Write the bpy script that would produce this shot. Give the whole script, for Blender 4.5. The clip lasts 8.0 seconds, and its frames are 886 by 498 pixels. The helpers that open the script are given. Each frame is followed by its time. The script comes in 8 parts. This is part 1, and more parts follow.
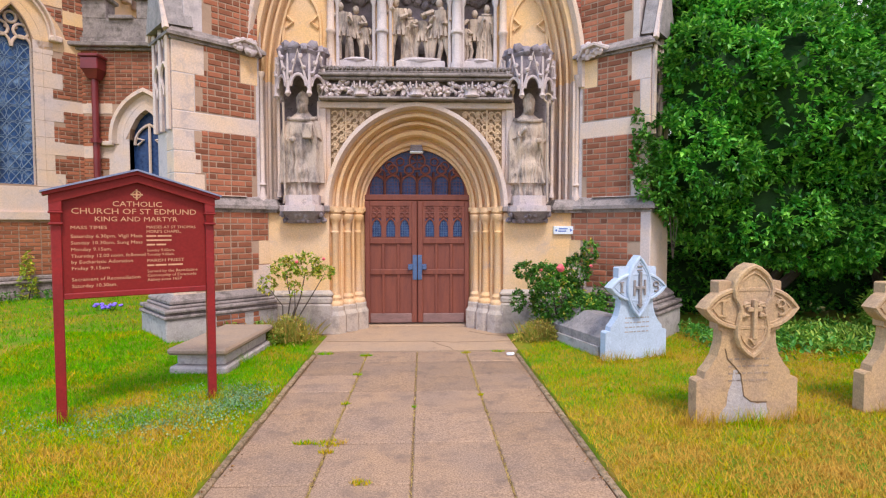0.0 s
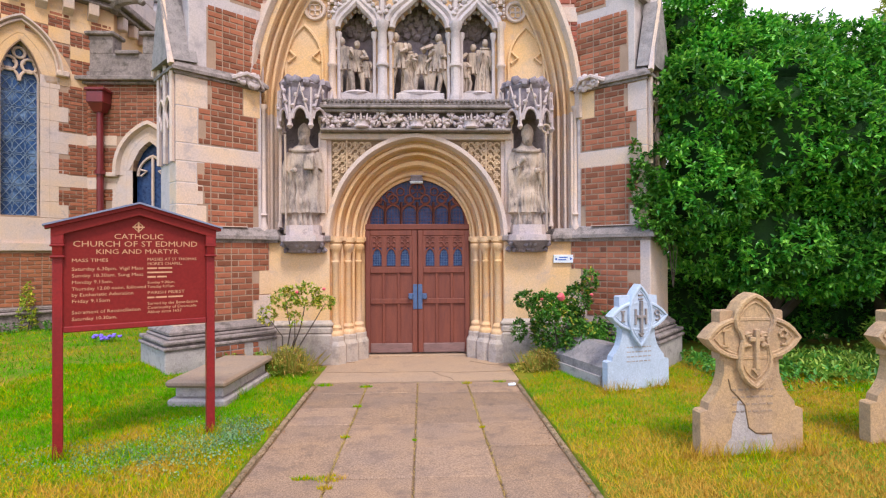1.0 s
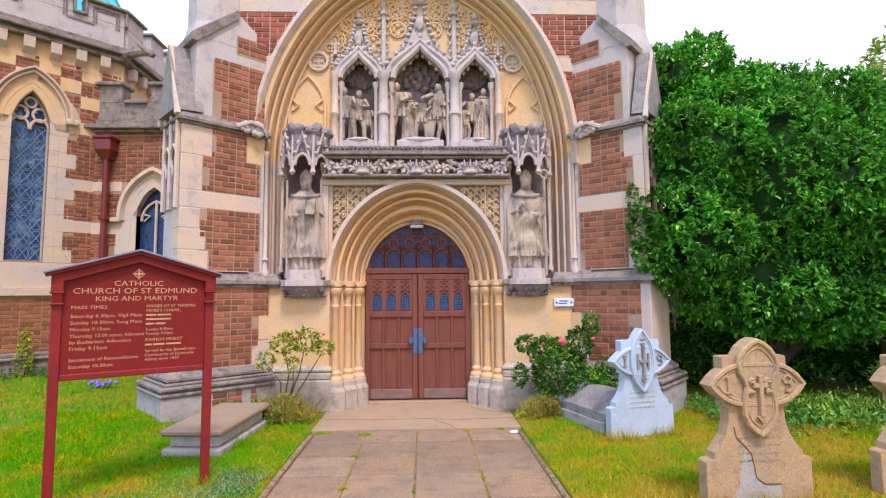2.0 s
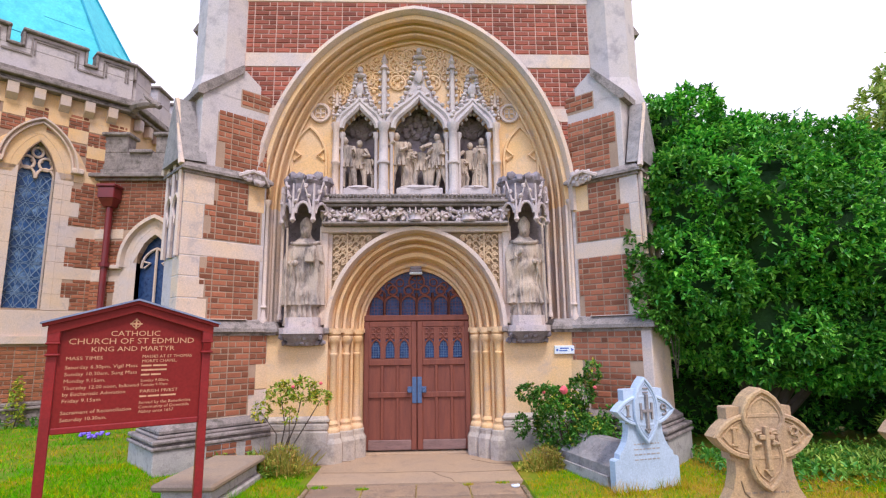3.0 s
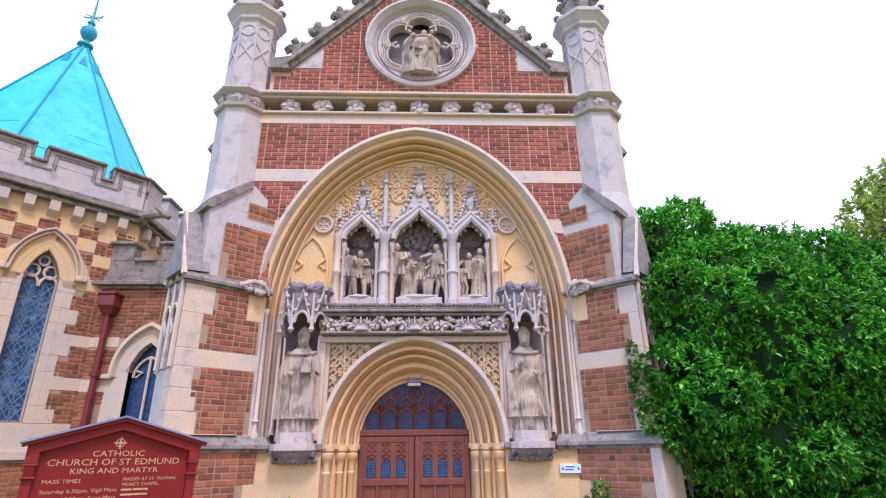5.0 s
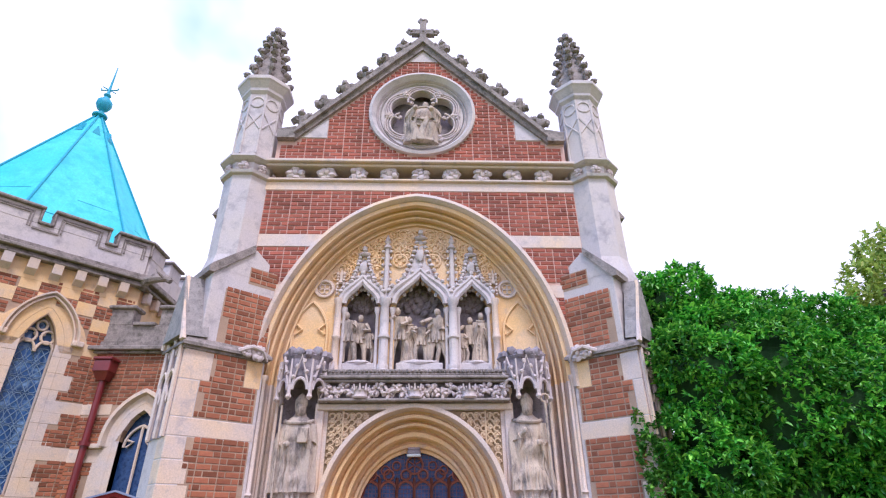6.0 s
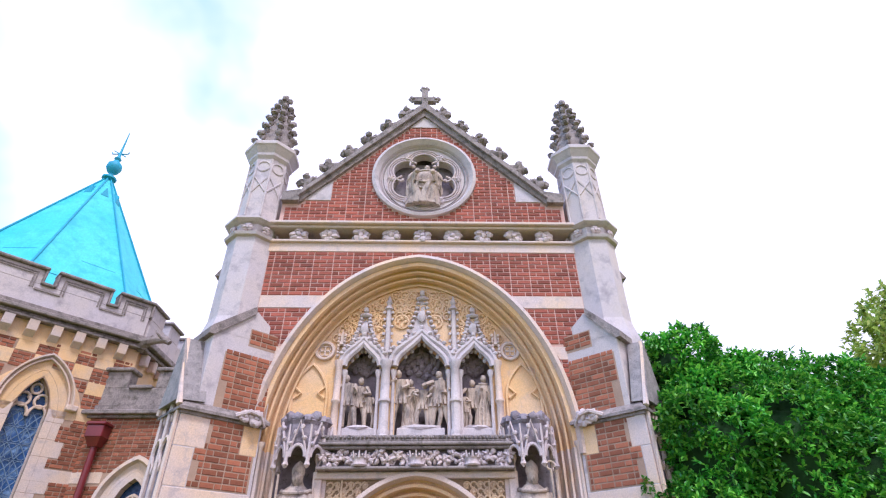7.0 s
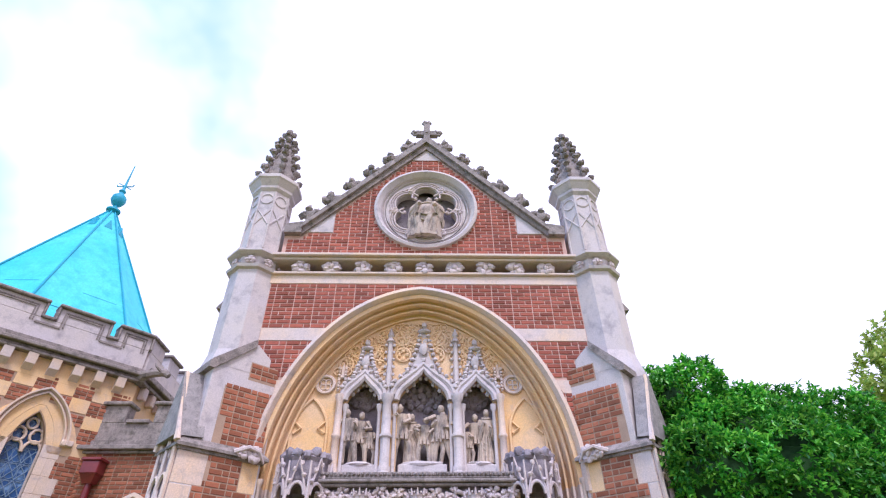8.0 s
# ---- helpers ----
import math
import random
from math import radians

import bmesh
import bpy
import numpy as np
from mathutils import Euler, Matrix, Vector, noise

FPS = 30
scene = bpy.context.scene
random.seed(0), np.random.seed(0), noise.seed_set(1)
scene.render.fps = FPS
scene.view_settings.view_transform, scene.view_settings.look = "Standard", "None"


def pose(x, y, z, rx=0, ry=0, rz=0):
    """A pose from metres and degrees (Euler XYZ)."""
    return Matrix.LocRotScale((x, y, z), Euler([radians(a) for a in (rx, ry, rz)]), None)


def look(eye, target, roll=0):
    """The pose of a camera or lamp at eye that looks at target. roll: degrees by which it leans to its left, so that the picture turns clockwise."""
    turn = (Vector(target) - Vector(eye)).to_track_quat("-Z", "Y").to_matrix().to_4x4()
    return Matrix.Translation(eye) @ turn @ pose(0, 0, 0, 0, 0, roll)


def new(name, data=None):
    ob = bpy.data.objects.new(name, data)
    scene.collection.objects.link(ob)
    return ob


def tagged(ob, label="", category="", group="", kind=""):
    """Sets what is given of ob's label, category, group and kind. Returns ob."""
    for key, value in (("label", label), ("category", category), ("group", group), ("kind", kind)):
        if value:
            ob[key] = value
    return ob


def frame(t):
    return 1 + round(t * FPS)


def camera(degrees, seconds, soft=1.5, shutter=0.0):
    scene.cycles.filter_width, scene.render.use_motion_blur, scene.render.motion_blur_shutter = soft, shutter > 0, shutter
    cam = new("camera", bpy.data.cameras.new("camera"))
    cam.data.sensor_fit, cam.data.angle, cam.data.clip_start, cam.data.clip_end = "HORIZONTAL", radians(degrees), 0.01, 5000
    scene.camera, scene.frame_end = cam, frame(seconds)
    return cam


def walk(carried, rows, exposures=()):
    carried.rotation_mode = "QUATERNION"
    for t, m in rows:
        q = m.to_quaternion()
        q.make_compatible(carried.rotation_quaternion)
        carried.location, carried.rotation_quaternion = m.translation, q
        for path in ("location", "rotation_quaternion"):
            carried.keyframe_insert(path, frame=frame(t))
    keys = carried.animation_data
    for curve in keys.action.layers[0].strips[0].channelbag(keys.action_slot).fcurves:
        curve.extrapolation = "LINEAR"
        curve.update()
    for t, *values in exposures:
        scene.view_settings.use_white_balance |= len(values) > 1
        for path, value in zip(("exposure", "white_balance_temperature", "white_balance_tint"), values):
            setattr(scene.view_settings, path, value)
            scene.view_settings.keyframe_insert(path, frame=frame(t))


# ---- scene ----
cam = camera(79.9, 8.0, soft=1.2)
ROWS = [
    (0, (0.076, 0.14, 1.562), (0.153, 2.136, 1.47), -0.0),
    (0.5, (0.084, 0.134, 1.576), (0.158, 2.132, 1.519), -0.2),
    (1, (0.081, 0.129, 1.59), (0.156, 2.128, 1.601), -0.3),
    (1.5, (0.094, 0.12, 1.605), (0.165, 2.117, 1.694), -0.4),
    (3, (0.107, 0.093, 1.65), (0.18, 2.063, 1.986), -0.7),
    (3.5, (0.118, 0.085, 1.669), (0.191, 2.038, 2.09), -0.7),
    (4, (0.11, 0.078, 1.678), (0.187, 2.012, 2.185), -0.7),
    (4.5, (0.119, 0.066, 1.698), (0.195, 1.97, 2.305), -0.7),
    (6, (0.118, 0.022, 1.724), (0.188, 1.79, 2.656), -0.7),
    (6.5, (0.107, -0.005, 1.747), (0.175, 1.708, 2.775), -0.8),
    (7, (0.114, -0.019, 1.754), (0.177, 1.637, 2.874), -0.8),
    (7.5, (0.117, -0.025, 1.767), (0.175, 1.583, 2.955), -0.8),
    (8, (0.105, -0.034, 1.77), (0.162, 1.554, 2.984), -0.8),
]
walk(cam, [(t, look(eye, target, roll)) for t, eye, target, roll in ROWS],
     exposures=[(0.0, 0.42, 6500, 10), (1.5, 0.40, 6450, 10), (3.5, 0.34, 6050, 12), (6.0, 0.38, 5750, 14), (8.0, 0.40, 5700, 15)])

CX = 0.06      # the porch's middle line
FY = 7.70      # front plane of the porch's brick wall

# ---- world and light ----
world = bpy.data.worlds.new("sky")
scene.world = world
world.use_nodes = True
wn, wl = world.node_tree.nodes, world.node_tree.links
wn.clear()
w_out = wn.new("ShaderNodeOutputWorld")
w_bg = wn.new("ShaderNodeBackground")
w_sky = wn.new("ShaderNodeTexSky")
w_sky.sky_type = "NISHITA"
w_sky.sun_disc = False
w_sky.sun_elevation = radians(59)
w_sky.sun_rotation = radians(159)
w_gain = wn.new("ShaderNodeVectorMath")
w_gain.operation = "MULTIPLY"
w_gain.inputs[1].default_value = (0.34, 0.40, 0.43)
w_co = wn.new("ShaderNodeTexCoord")
w_noise = wn.new("ShaderNodeTexNoise")
w_noise.inputs["Scale"].default_value = 1.7
w_noise.inputs["Detail"].default_value = 5
w_noise.inputs["Roughness"].default_value = 0.5
w_ramp = wn.new("ShaderNodeValToRGB")
w_ramp.color_ramp.elements[0].position = 0.26
w_ramp.color_ramp.elements[1].position = 0.42
w_mix = wn.new("ShaderNodeMixRGB")
w_mix.inputs[2].default_value = (1.07, 1.0, 1.17, 1)
w_map = wn.new("ShaderNodeMapping")
w_map.inputs["Location"].default_value = (3.7, 0.6, 1.9)
wl.new(w_co.outputs["Generated"], w_map.inputs["Vector"])
wl.new(w_map.outputs["Vector"], w_noise.inputs["Vector"])
w_xyz = wn.new("ShaderNodeSeparateXYZ")      # clearer sky towards the west
w_lean = wn.new("ShaderNodeMath")
w_lean.operation = "MULTIPLY_ADD"
w_lean.inputs[1].default_value = 0.42
wl.new(w_co.outputs["Generated"], w_xyz.inputs[0])
wl.new(w_xyz.outputs["X"], w_lean.inputs[0])
wl.new(w_noise.outputs["Fac"], w_lean.inputs[2])
wl.new(w_lean.outputs[0], w_ramp.inputs["Fac"])
wl.new(w_sky.outputs["Color"], w_gain.inputs[0])
wl.new(w_ramp.outputs["Color"], w_mix.inputs[0])
wl.new(w_gain.outputs["Vector"], w_mix.inputs[1])
wl.new(w_mix.outputs["Color"], w_bg.inputs["Color"])
w_bg.inputs["Strength"].default_value = 1.0
wl.new(w_bg.outputs["Background"], w_out.inputs["Surface"])

sun_data = bpy.data.lights.new("sun", "SUN")
sun_data.energy, sun_data.angle, sun_data.color = 2.32, radians(12), (1.0, 0.97, 0.93)
sun = new("sun", sun_data)
sun.matrix_basis = look((2.6, -8.4, 14.5), (0, 0, 0))


# ---- materials ----
def mat(name, c1, c2, stain=None, scale=2.5, fine=45.0, rough=0.85, bump=0.35, vary=0.0, island=False,
        metal=0.0, spec=0.3, stain_at=(0.55, 0.72), coat=0.0, stain_scale=None, stretch=(1, 1, 1), trans=0.0, grain=(0.78, 1.18)):
    m = bpy.data.materials.new(name)
    m.use_nodes = True
    n, l = m.node_tree.nodes, m.node_tree.links
    b = n["Principled BSDF"]
    co = n.new("ShaderNodeTexCoord")
    mp = n.new("ShaderNodeMapping")
    mp.inputs["Scale"].default_value = stretch
    l.new(co.outputs["Object"], mp.inputs["Vector"])

    def noise_node(s, detail=6, rgh=0.6):
        t = n.new("ShaderNodeTexNoise")
        t.inputs["Scale"].default_value, t.inputs["Detail"].default_value, t.inputs["Roughness"].default_value = s, detail, rgh
        l.new(mp.outputs["Vector"], t.inputs["Vector"])
        return t

    def ramp(src, a, z):
        r = n.new("ShaderNodeMapRange")
        r.inputs["From Min"].default_value, r.inputs["From Max"].default_value = a, z
        l.new(src, r.inputs["Value"])
        return r.outputs["Result"]

    def mixed(kind, fac, a, c):
        x = n.new("ShaderNodeMixRGB")
        x.blend_type = kind
        for sock, val in ((x.inputs[0], fac), (x.inputs[1], a), (x.inputs[2], c)):
            if isinstance(val, (float, int)):
                sock.default_value = val
            elif isinstance(val, tuple):
                sock.default_value = (*val, 1)
            else:
                l.new(val, sock)
        return x.outputs["Color"]

    big, small = noise_node(scale), noise_node(fine, 4, 0.7)
    col = mixed("MIX", ramp(big.outputs["Fac"], 0.35, 0.65), c1, c2)
    speck = ramp(small.outputs["Fac"], 0.25, 0.75)
    dark = n.new("ShaderNodeMapRange")
    dark.inputs["To Min"].default_value, dark.inputs["To Max"].default_value = grain
    l.new(speck, dark.inputs["Value"])
    col = mixed("MULTIPLY", 1.0, col, dark.outputs["Result"])
    if stain:
        s = noise_node(stain_scale or scale * 2.7, 9, 0.72)
        col = mixed("MIX", ramp(s.outputs["Fac"], *stain_at), col, stain)
    if vary:
        src = n.new("ShaderNodeNewGeometry").outputs["Random Per Island"] if island else n.new("ShaderNodeObjectInfo").outputs["Random"]
        v = n.new("ShaderNodeMapRange")
        v.inputs["To Min"].default_value, v.inputs["To Max"].default_value = 1 - vary, 1 + vary
        l.new(src, v.inputs["Value"])
        col = mixed("MULTIPLY", 1.0, col, v.outputs["Result"])
    l.new(col, b.inputs["Base Color"])
    rr = n.new("ShaderNodeMapRange")
    rr.inputs["To Min"].default_value, rr.inputs["To Max"].default_value = max(0.02, rough - 0.12), min(1, rough + 0.1)
    l.new(big.outputs["Fac"], rr.inputs["Value"])
    l.new(rr.outputs["Result"], b.inputs["Roughness"])
    b.inputs["Metallic"].default_value = metal
    b.inputs["Specular IOR Level"].default_value = spec
    b.inputs["Coat Weight"].default_value = coat
    if bump:
        h = n.new("ShaderNodeMath")
        h.operation = "ADD"
        l.new(small.outputs["Fac"], h.inputs[0])
        l.new(big.outputs["Fac"], h.inputs[1])
        bp = n.new("ShaderNodeBump")
        bp.inputs["Strength"].default_value, bp.inputs["Distance"].default_value = bump, 0.012
        l.new(h.outputs[0], bp.inputs["Height"])
        l.new(bp.outputs["Normal"], b.inputs["Normal"])
    if trans:
        tr = n.new("ShaderNodeBsdfTranslucent")
        l.new(col, tr.inputs["Color"])
        mx = n.new("ShaderNodeMixShader")
        mx.inputs[0].default_value = trans
        l.new(b.outputs[0], mx.inputs[1])
        l.new(tr.outputs[0], mx.inputs[2])
        l.new(mx.outputs[0], n["Material Output"].inputs["Surface"])
    return m


CREAM = mat("cream_limestone", (0.74, 0.46, 0.22), (0.68, 0.47, 0.31), (0.44, 0.32, 0.28), 1.7, 60, 0.9, 0.3, stain_at=(0.54, 0.78))
PALE = mat("pale_limestone", (0.68, 0.49, 0.36), (0.58, 0.47, 0.45), (0.38, 0.315, 0.32), 1.6, 55, 0.9, 0.3)
GREY = mat("weathered_grey_limestone", (0.35, 0.285, 0.265), (0.25, 0.205, 0.195), (0.11, 0.092, 0.08), 2.6, 50, 0.95, 0.8, stain_at=(0.48, 0.66), grain=(0.6, 1.3))
BLUISH = mat("smooth_grey_dressed_stone", (0.52, 0.45, 0.47), (0.56, 0.47, 0.44), (0.29, 0.25, 0.265), 1.5, 60, 0.9, 0.3, stain_at=(0.51, 0.74))
CARVED = mat("carved_weathered_limestone", (0.60, 0.475, 0.43), (0.50, 0.415, 0.44), (0.17, 0.13, 0.13), 3.5, 60, 0.95, 0.4)
# dark grey of canopies, corbels and lamp; on recess backs it paints the shade
DARK_SHADE = mat("dark_grey_and_painted_shade", (0.215, 0.18, 0.205), (0.34, 0.285, 0.31), (0.07, 0.058, 0.07), 5, 60, 0.95, 0.5)
CHALK = mat("pale_worn_base_stone", (0.53, 0.43, 0.345), (0.45, 0.38, 0.35), (0.24, 0.20, 0.185), 2.6, 55, 0.9, 0.5, stain_at=(0.48, 0.7))
STATUE = mat("statue_limestone", (0.54, 0.41, 0.32), (0.40, 0.32, 0.285), (0.10, 0.08, 0.078), 4, 70, 0.9, 0.6, stain_scale=8, stain_at=(0.50, 0.70), stretch=(1, 1, 0.45))
LACE = mat("browned_limestone", (0.58, 0.40, 0.25), (0.48, 0.34, 0.23), (0.28, 0.19, 0.13), 4, 60, 0.95, 0.4)
REDMORTAR = mat("reddish_mortar", (0.62, 0.40, 0.34), (0.52, 0.32, 0.27), None, 4, 120, 0.95, 0.4)
UMBER = mat("brown_painted_shade", (0.22, 0.145, 0.085), (0.30, 0.20, 0.12), (0.12, 0.08, 0.05), 6, 60, 0.95, 0.5)
BRICK = mat("red_orange_brick", (0.35, 0.125, 0.062), (0.27, 0.09, 0.055), (0.16, 0.075, 0.058), 1.7, 90, 0.9, 0.5, vary=0.38, stain_at=(0.55, 0.78))
BRICKS = mat("red_orange_brickwork", (0.36, 0.13, 0.062), (0.28, 0.095, 0.052), (0.22, 0.09, 0.065), 1.7, 90, 0.9, 0.5, vary=0.3, island=True, stain_at=(0.6, 0.8))
BRICKT = mat("crimson_brickwork", (0.34, 0.095, 0.062), (0.26, 0.078, 0.056), (0.17, 0.075, 0.062), 1.7, 90, 0.9, 0.5, vary=0.34, island=True, stain_at=(0.55, 0.78))
MORTAR = mat("pinkish_lime_mortar", (0.43, 0.285, 0.205), (0.34, 0.225, 0.165), None, 4, 120, 0.95, 0.4)
WOOD = mat("red_brown_oak", (0.22, 0.064, 0.040), (0.165, 0.048, 0.034), (0.11, 0.036, 0.03), 2.2, 30, 0.55, 0.2, stretch=(6, 6, 0.7), spec=0.4)
WOODGREY = mat("worn_greyish_oak", (0.27, 0.155, 0.14), (0.20, 0.12, 0.11), (0.13, 0.075, 0.065), 3, 30, 0.7, 0.2, stretch=(1, 6, 6))
GLASS = mat("dark_leaded_glass", (0.012, 0.03, 0.10), (0.03, 0.07, 0.19), None, 14, 60, 0.3, 0.12, spec=0.25)
# the pale stain paints reflections into the glass colour
WINGGLASS = mat("painted_reflection_glass", (0.008, 0.035, 0.11), (0.02, 0.08, 0.24), (0.26, 0.40, 0.62), 3, 30, 0.3, 0.3, spec=0.4, stain_at=(0.5, 0.7), stain_scale=4.5)
CAME = mat("pale_lead_came", (0.22, 0.30, 0.42), (0.15, 0.21, 0.31), None, 8, 60, 0.55, 0.2)
LEAD = mat("grey_lead", (0.13, 0.20, 0.32), (0.09, 0.14, 0.24), None, 8, 60, 0.55, 0.2)
IRON = mat("blue_grey_iron", (0.10, 0.17, 0.33), (0.08, 0.13, 0.25), (0.2, 0.2, 0.24), 9, 80, 0.45, 0.2, metal=0.3)
PIPE = mat("maroon_gloss_paint", (0.20, 0.022, 0.026), (0.15, 0.018, 0.022), None, 4, 50, 0.35, 0.05, spec=0.5)
SIGN = mat("maroon_sign_paint", (0.215, 0.016, 0.014), (0.185, 0.014, 0.013), (0.16, 0.016, 0.014), 2, 50, 0.5, 0.05, spec=0.2)
SIGNPOST = mat("red_post_paint", (0.26, 0.016, 0.017), (0.20, 0.014, 0.016), (0.14, 0.016, 0.016), 3, 50, 0.45, 0.1, spec=0.3)
LEADCAP = mat("blue_grey_lead_cap", (0.26, 0.29, 0.42), (0.20, 0.22, 0.33), None, 4, 50, 0.5, 0.2, metal=0.4)
GOLD = mat("pale_gold_lettering", (0.60, 0.33, 0.19), (0.52, 0.28, 0.16), None, 6, 50, 0.5, 0.0)
COPPER = mat("verdigris_copper", (0.05, 0.45, 0.53), (0.09, 0.52, 0.58), (0.04, 0.35, 0.45), 0.9, 20, 0.65, 0.2, spec=0.25, stain_at=(0.48, 0.7))
COPPERD = mat("dark_verdigris_trim", (0.03, 0.33, 0.45), (0.03, 0.27, 0.40), None, 3, 30, 0.55, 0.15)
SLAB = mat("paving_slab", (0.35, 0.222, 0.138), (0.28, 0.19, 0.137), (0.15, 0.105, 0.085), 1.6, 90, 0.9, 0.6, vary=0.12, grain=(0.35, 1.6), stain_at=(0.5, 0.75))
KERB = mat("concrete_kerb", (0.38, 0.26, 0.165), (0.25, 0.175, 0.10), (0.12, 0.09, 0.045), 9, 80, 0.95, 0.8, vary=0.25, stain_at=(0.46, 0.62))
SOIL = mat("dry_soil", (0.16, 0.10, 0.06), (0.22, 0.14, 0.075), None, 4, 60, 1.0, 0.6)
APRON = mat("worn_concrete_apron", (0.45, 0.30, 0.19), (0.39, 0.27, 0.19), (0.27, 0.19, 0.14), 1.4, 70, 0.9, 0.5, grain=(0.55, 1.4))
TOMB = mat("pale_tomb_stone", (0.48, 0.42, 0.395), (0.40, 0.355, 0.345), (0.22, 0.195, 0.185), 3.5, 60, 0.9, 0.5, stain_at=(0.5, 0.7))
LEDGER = mat("brownish_ledger_stone", (0.36, 0.25, 0.17), (0.30, 0.22, 0.17), (0.2, 0.16, 0.13), 2.5, 60, 0.9, 0.4)
MARBLE = mat("pale_bluish_marble", (0.50, 0.57, 0.70), (0.43, 0.50, 0.62), (0.30, 0.33, 0.34), 4, 60, 0.7, 0.2, stain_at=(0.6, 0.8))
HEADST = mat("brown_sandstone_headstone", (0.52, 0.33, 0.17), (0.42, 0.28, 0.18), (0.26, 0.17, 0.11), 3.5, 60, 0.9, 0.5, stain_at=(0.53, 0.75), grain=(0.7, 1.25))
HEADPALE = mat("flaked_pale_stone", (0.47, 0.40, 0.37), (0.38, 0.33, 0.32), None, 7, 60, 0.95, 0.6)
LICHEN = mat("grey_lichened_stone", (0.36, 0.31, 0.30), (0.24, 0.21, 0.21), (0.12, 0.10, 0.09), 9, 70, 0.95, 0.7)
WHITE = mat("white_plastic", (0.72, 0.75, 0.80), (0.68, 0.71, 0.76), None, 5, 60, 0.4, 0.0)
BLUE = mat("blue_print", (0.05, 0.12, 0.45), (0.05, 0.12, 0.45), None, 5, 60, 0.4, 0.0)
BARK = mat("grey_brown_bark", (0.09, 0.065, 0.05), (0.13, 0.10, 0.08), None, 6, 60, 0.95, 0.7)


# ---- mesh helpers ----
class Shape:
    """Collects vertices and faces of one mesh."""

    def __init__(self, m=None):
        self.v, self.f, self.m, self.weld = [], [], m or Matrix.Identity(4), False

    def add(self, vs, fs, m=None):
        t = self.m @ m if m is not None else self.m
        k = len(self.v)
        flip = t.determinant() < 0
        self.v += [tuple(t @ Vector(p)) for p in vs]
        self.f += [tuple(k + i for i in (reversed(q) if flip else q)) for q in fs]
        return self

    def box(self, x0, x1, y0, y1, z0, z1, c=0.0, m=None):
        if not c:
            vs = [(x, y, z) for z in (z0, z1) for y in (y0, y1) for x in (x0, x1)]
            return self.add(vs, [(0, 2, 3, 1), (4, 5, 7, 6), (0, 1, 5, 4), (2, 6, 7, 3), (0, 4, 6, 2), (1, 3, 7, 5)], m)
        c = min(c, (x1 - x0) / 3, (y1 - y0) / 3, (z1 - z0) / 3)
        bm = bmesh.new()
        bmesh.ops.create_cube(bm, size=1)
        for q in bm.verts:
            q.co = ((x0 + x1) / 2 + q.co.x * (x1 - x0), (y0 + y1) / 2 + q.co.y * (y1 - y0), (z0 + z1) / 2 + q.co.z * (z1 - z0))
        bmesh.ops.bevel(bm, geom=bm.edges[:], offset=c, segments=1, affect="EDGES")
        bm.verts.index_update()
        self.add([tuple(q.co) for q in bm.verts], [tuple(q.index for q in f.verts) for f in bm.faces], m)
        bm.free()
        return self

    def prism(self, poly, y0, y1, m=None):
        """A polygon in x and z (counter-clockwise seen from the front), drawn out from y0 to y1."""
        n = len(poly)
        vs = [(x, y0, z) for x, z in poly] + [(x, y1, z) for x, z in poly]
        fs = [tuple(range(n)), tuple(range(2 * n - 1, n - 1, -1))]
        fs += [(i, n + i, n + (i + 1) % n, (i + 1) % n) for i in range(n)]
        return self.add(vs, fs, m)

    def upright(self, poly, z0, z1, m=None, top=None):
        """A polygon in x and y (counter-clockwise from above), drawn up; top: the polygon at z1."""
        n, top = len(poly), top or poly
        vs = [(x, y, z0) for x, y in poly] + [(x, y, z1) for x, y in top]
        fs = [tuple(range(n - 1, -1, -1)), tuple(range(n, 2 * n))]
        fs += [(i, (i + 1) % n, n + (i + 1) % n, n + i) for i in range(n)]
        return self.add(vs, fs, m)

    def lathe(self, prof, n=12, c=(0, 0, 0), turn=0.0, m=None, squash=1.0):
        vs, fs = [], []
        for r, z in prof:
            for i in range(n):
                a = turn + 2 * math.pi * i / n
                vs.append((c[0] + r * math.cos(a), c[1] + squash * r * math.sin(a), c[2] + z))
        for j in range(len(prof) - 1):
            for i in range(n):
                k = (i + 1) % n
                fs.append((j * n + i, j * n + k, (j + 1) * n + k, (j + 1) * n + i))
        fs.append(tuple(range(n - 1, -1, -1)))
        fs.append(tuple(range((len(prof) - 1) * n, len(prof) * n)))
        return self.add(vs, fs, m)

    def tube(self, pts, r, n=6, closed=False, r2=None, m=None):
        pts = [Vector(p) for p in pts]
        k = len(pts)
        vs, fs = [], []
        for i, p in enumerate(pts):
            a = pts[(i - 1) % k] if (closed or i) else p
            b = pts[(i + 1) % k] if (closed or i < k - 1) else p
            d = (b - a).normalized() if (b - a).length > 1e-9 else Vector((0, 0, 1))
            s = d.cross(Vector((0, 1, 0)))
            s = s.normalized() if s.length > 1e-3 else d.cross(Vector((1, 0, 0))).normalized()
            u = s.cross(d)
            rr = r if r2 is None else r + (r2 - r) * i / max(1, k - 1)
            for j in range(n):
                w = 2 * math.pi * j / n
                vs.append(tuple(p + rr * (math.cos(w) * s + math.sin(w) * u)))
        for i in range(k if closed else k - 1):
            for j in range(n):
                q, o = (i + 1) % k, (j + 1) % n
                fs.append((i * n + j, i * n + o, q * n + o, q * n + j))
        if not closed:
            fs += [tuple(range(n - 1, -1, -1)), tuple(range((k - 1) * n, k * n))]
        return self.add(vs, fs, m)

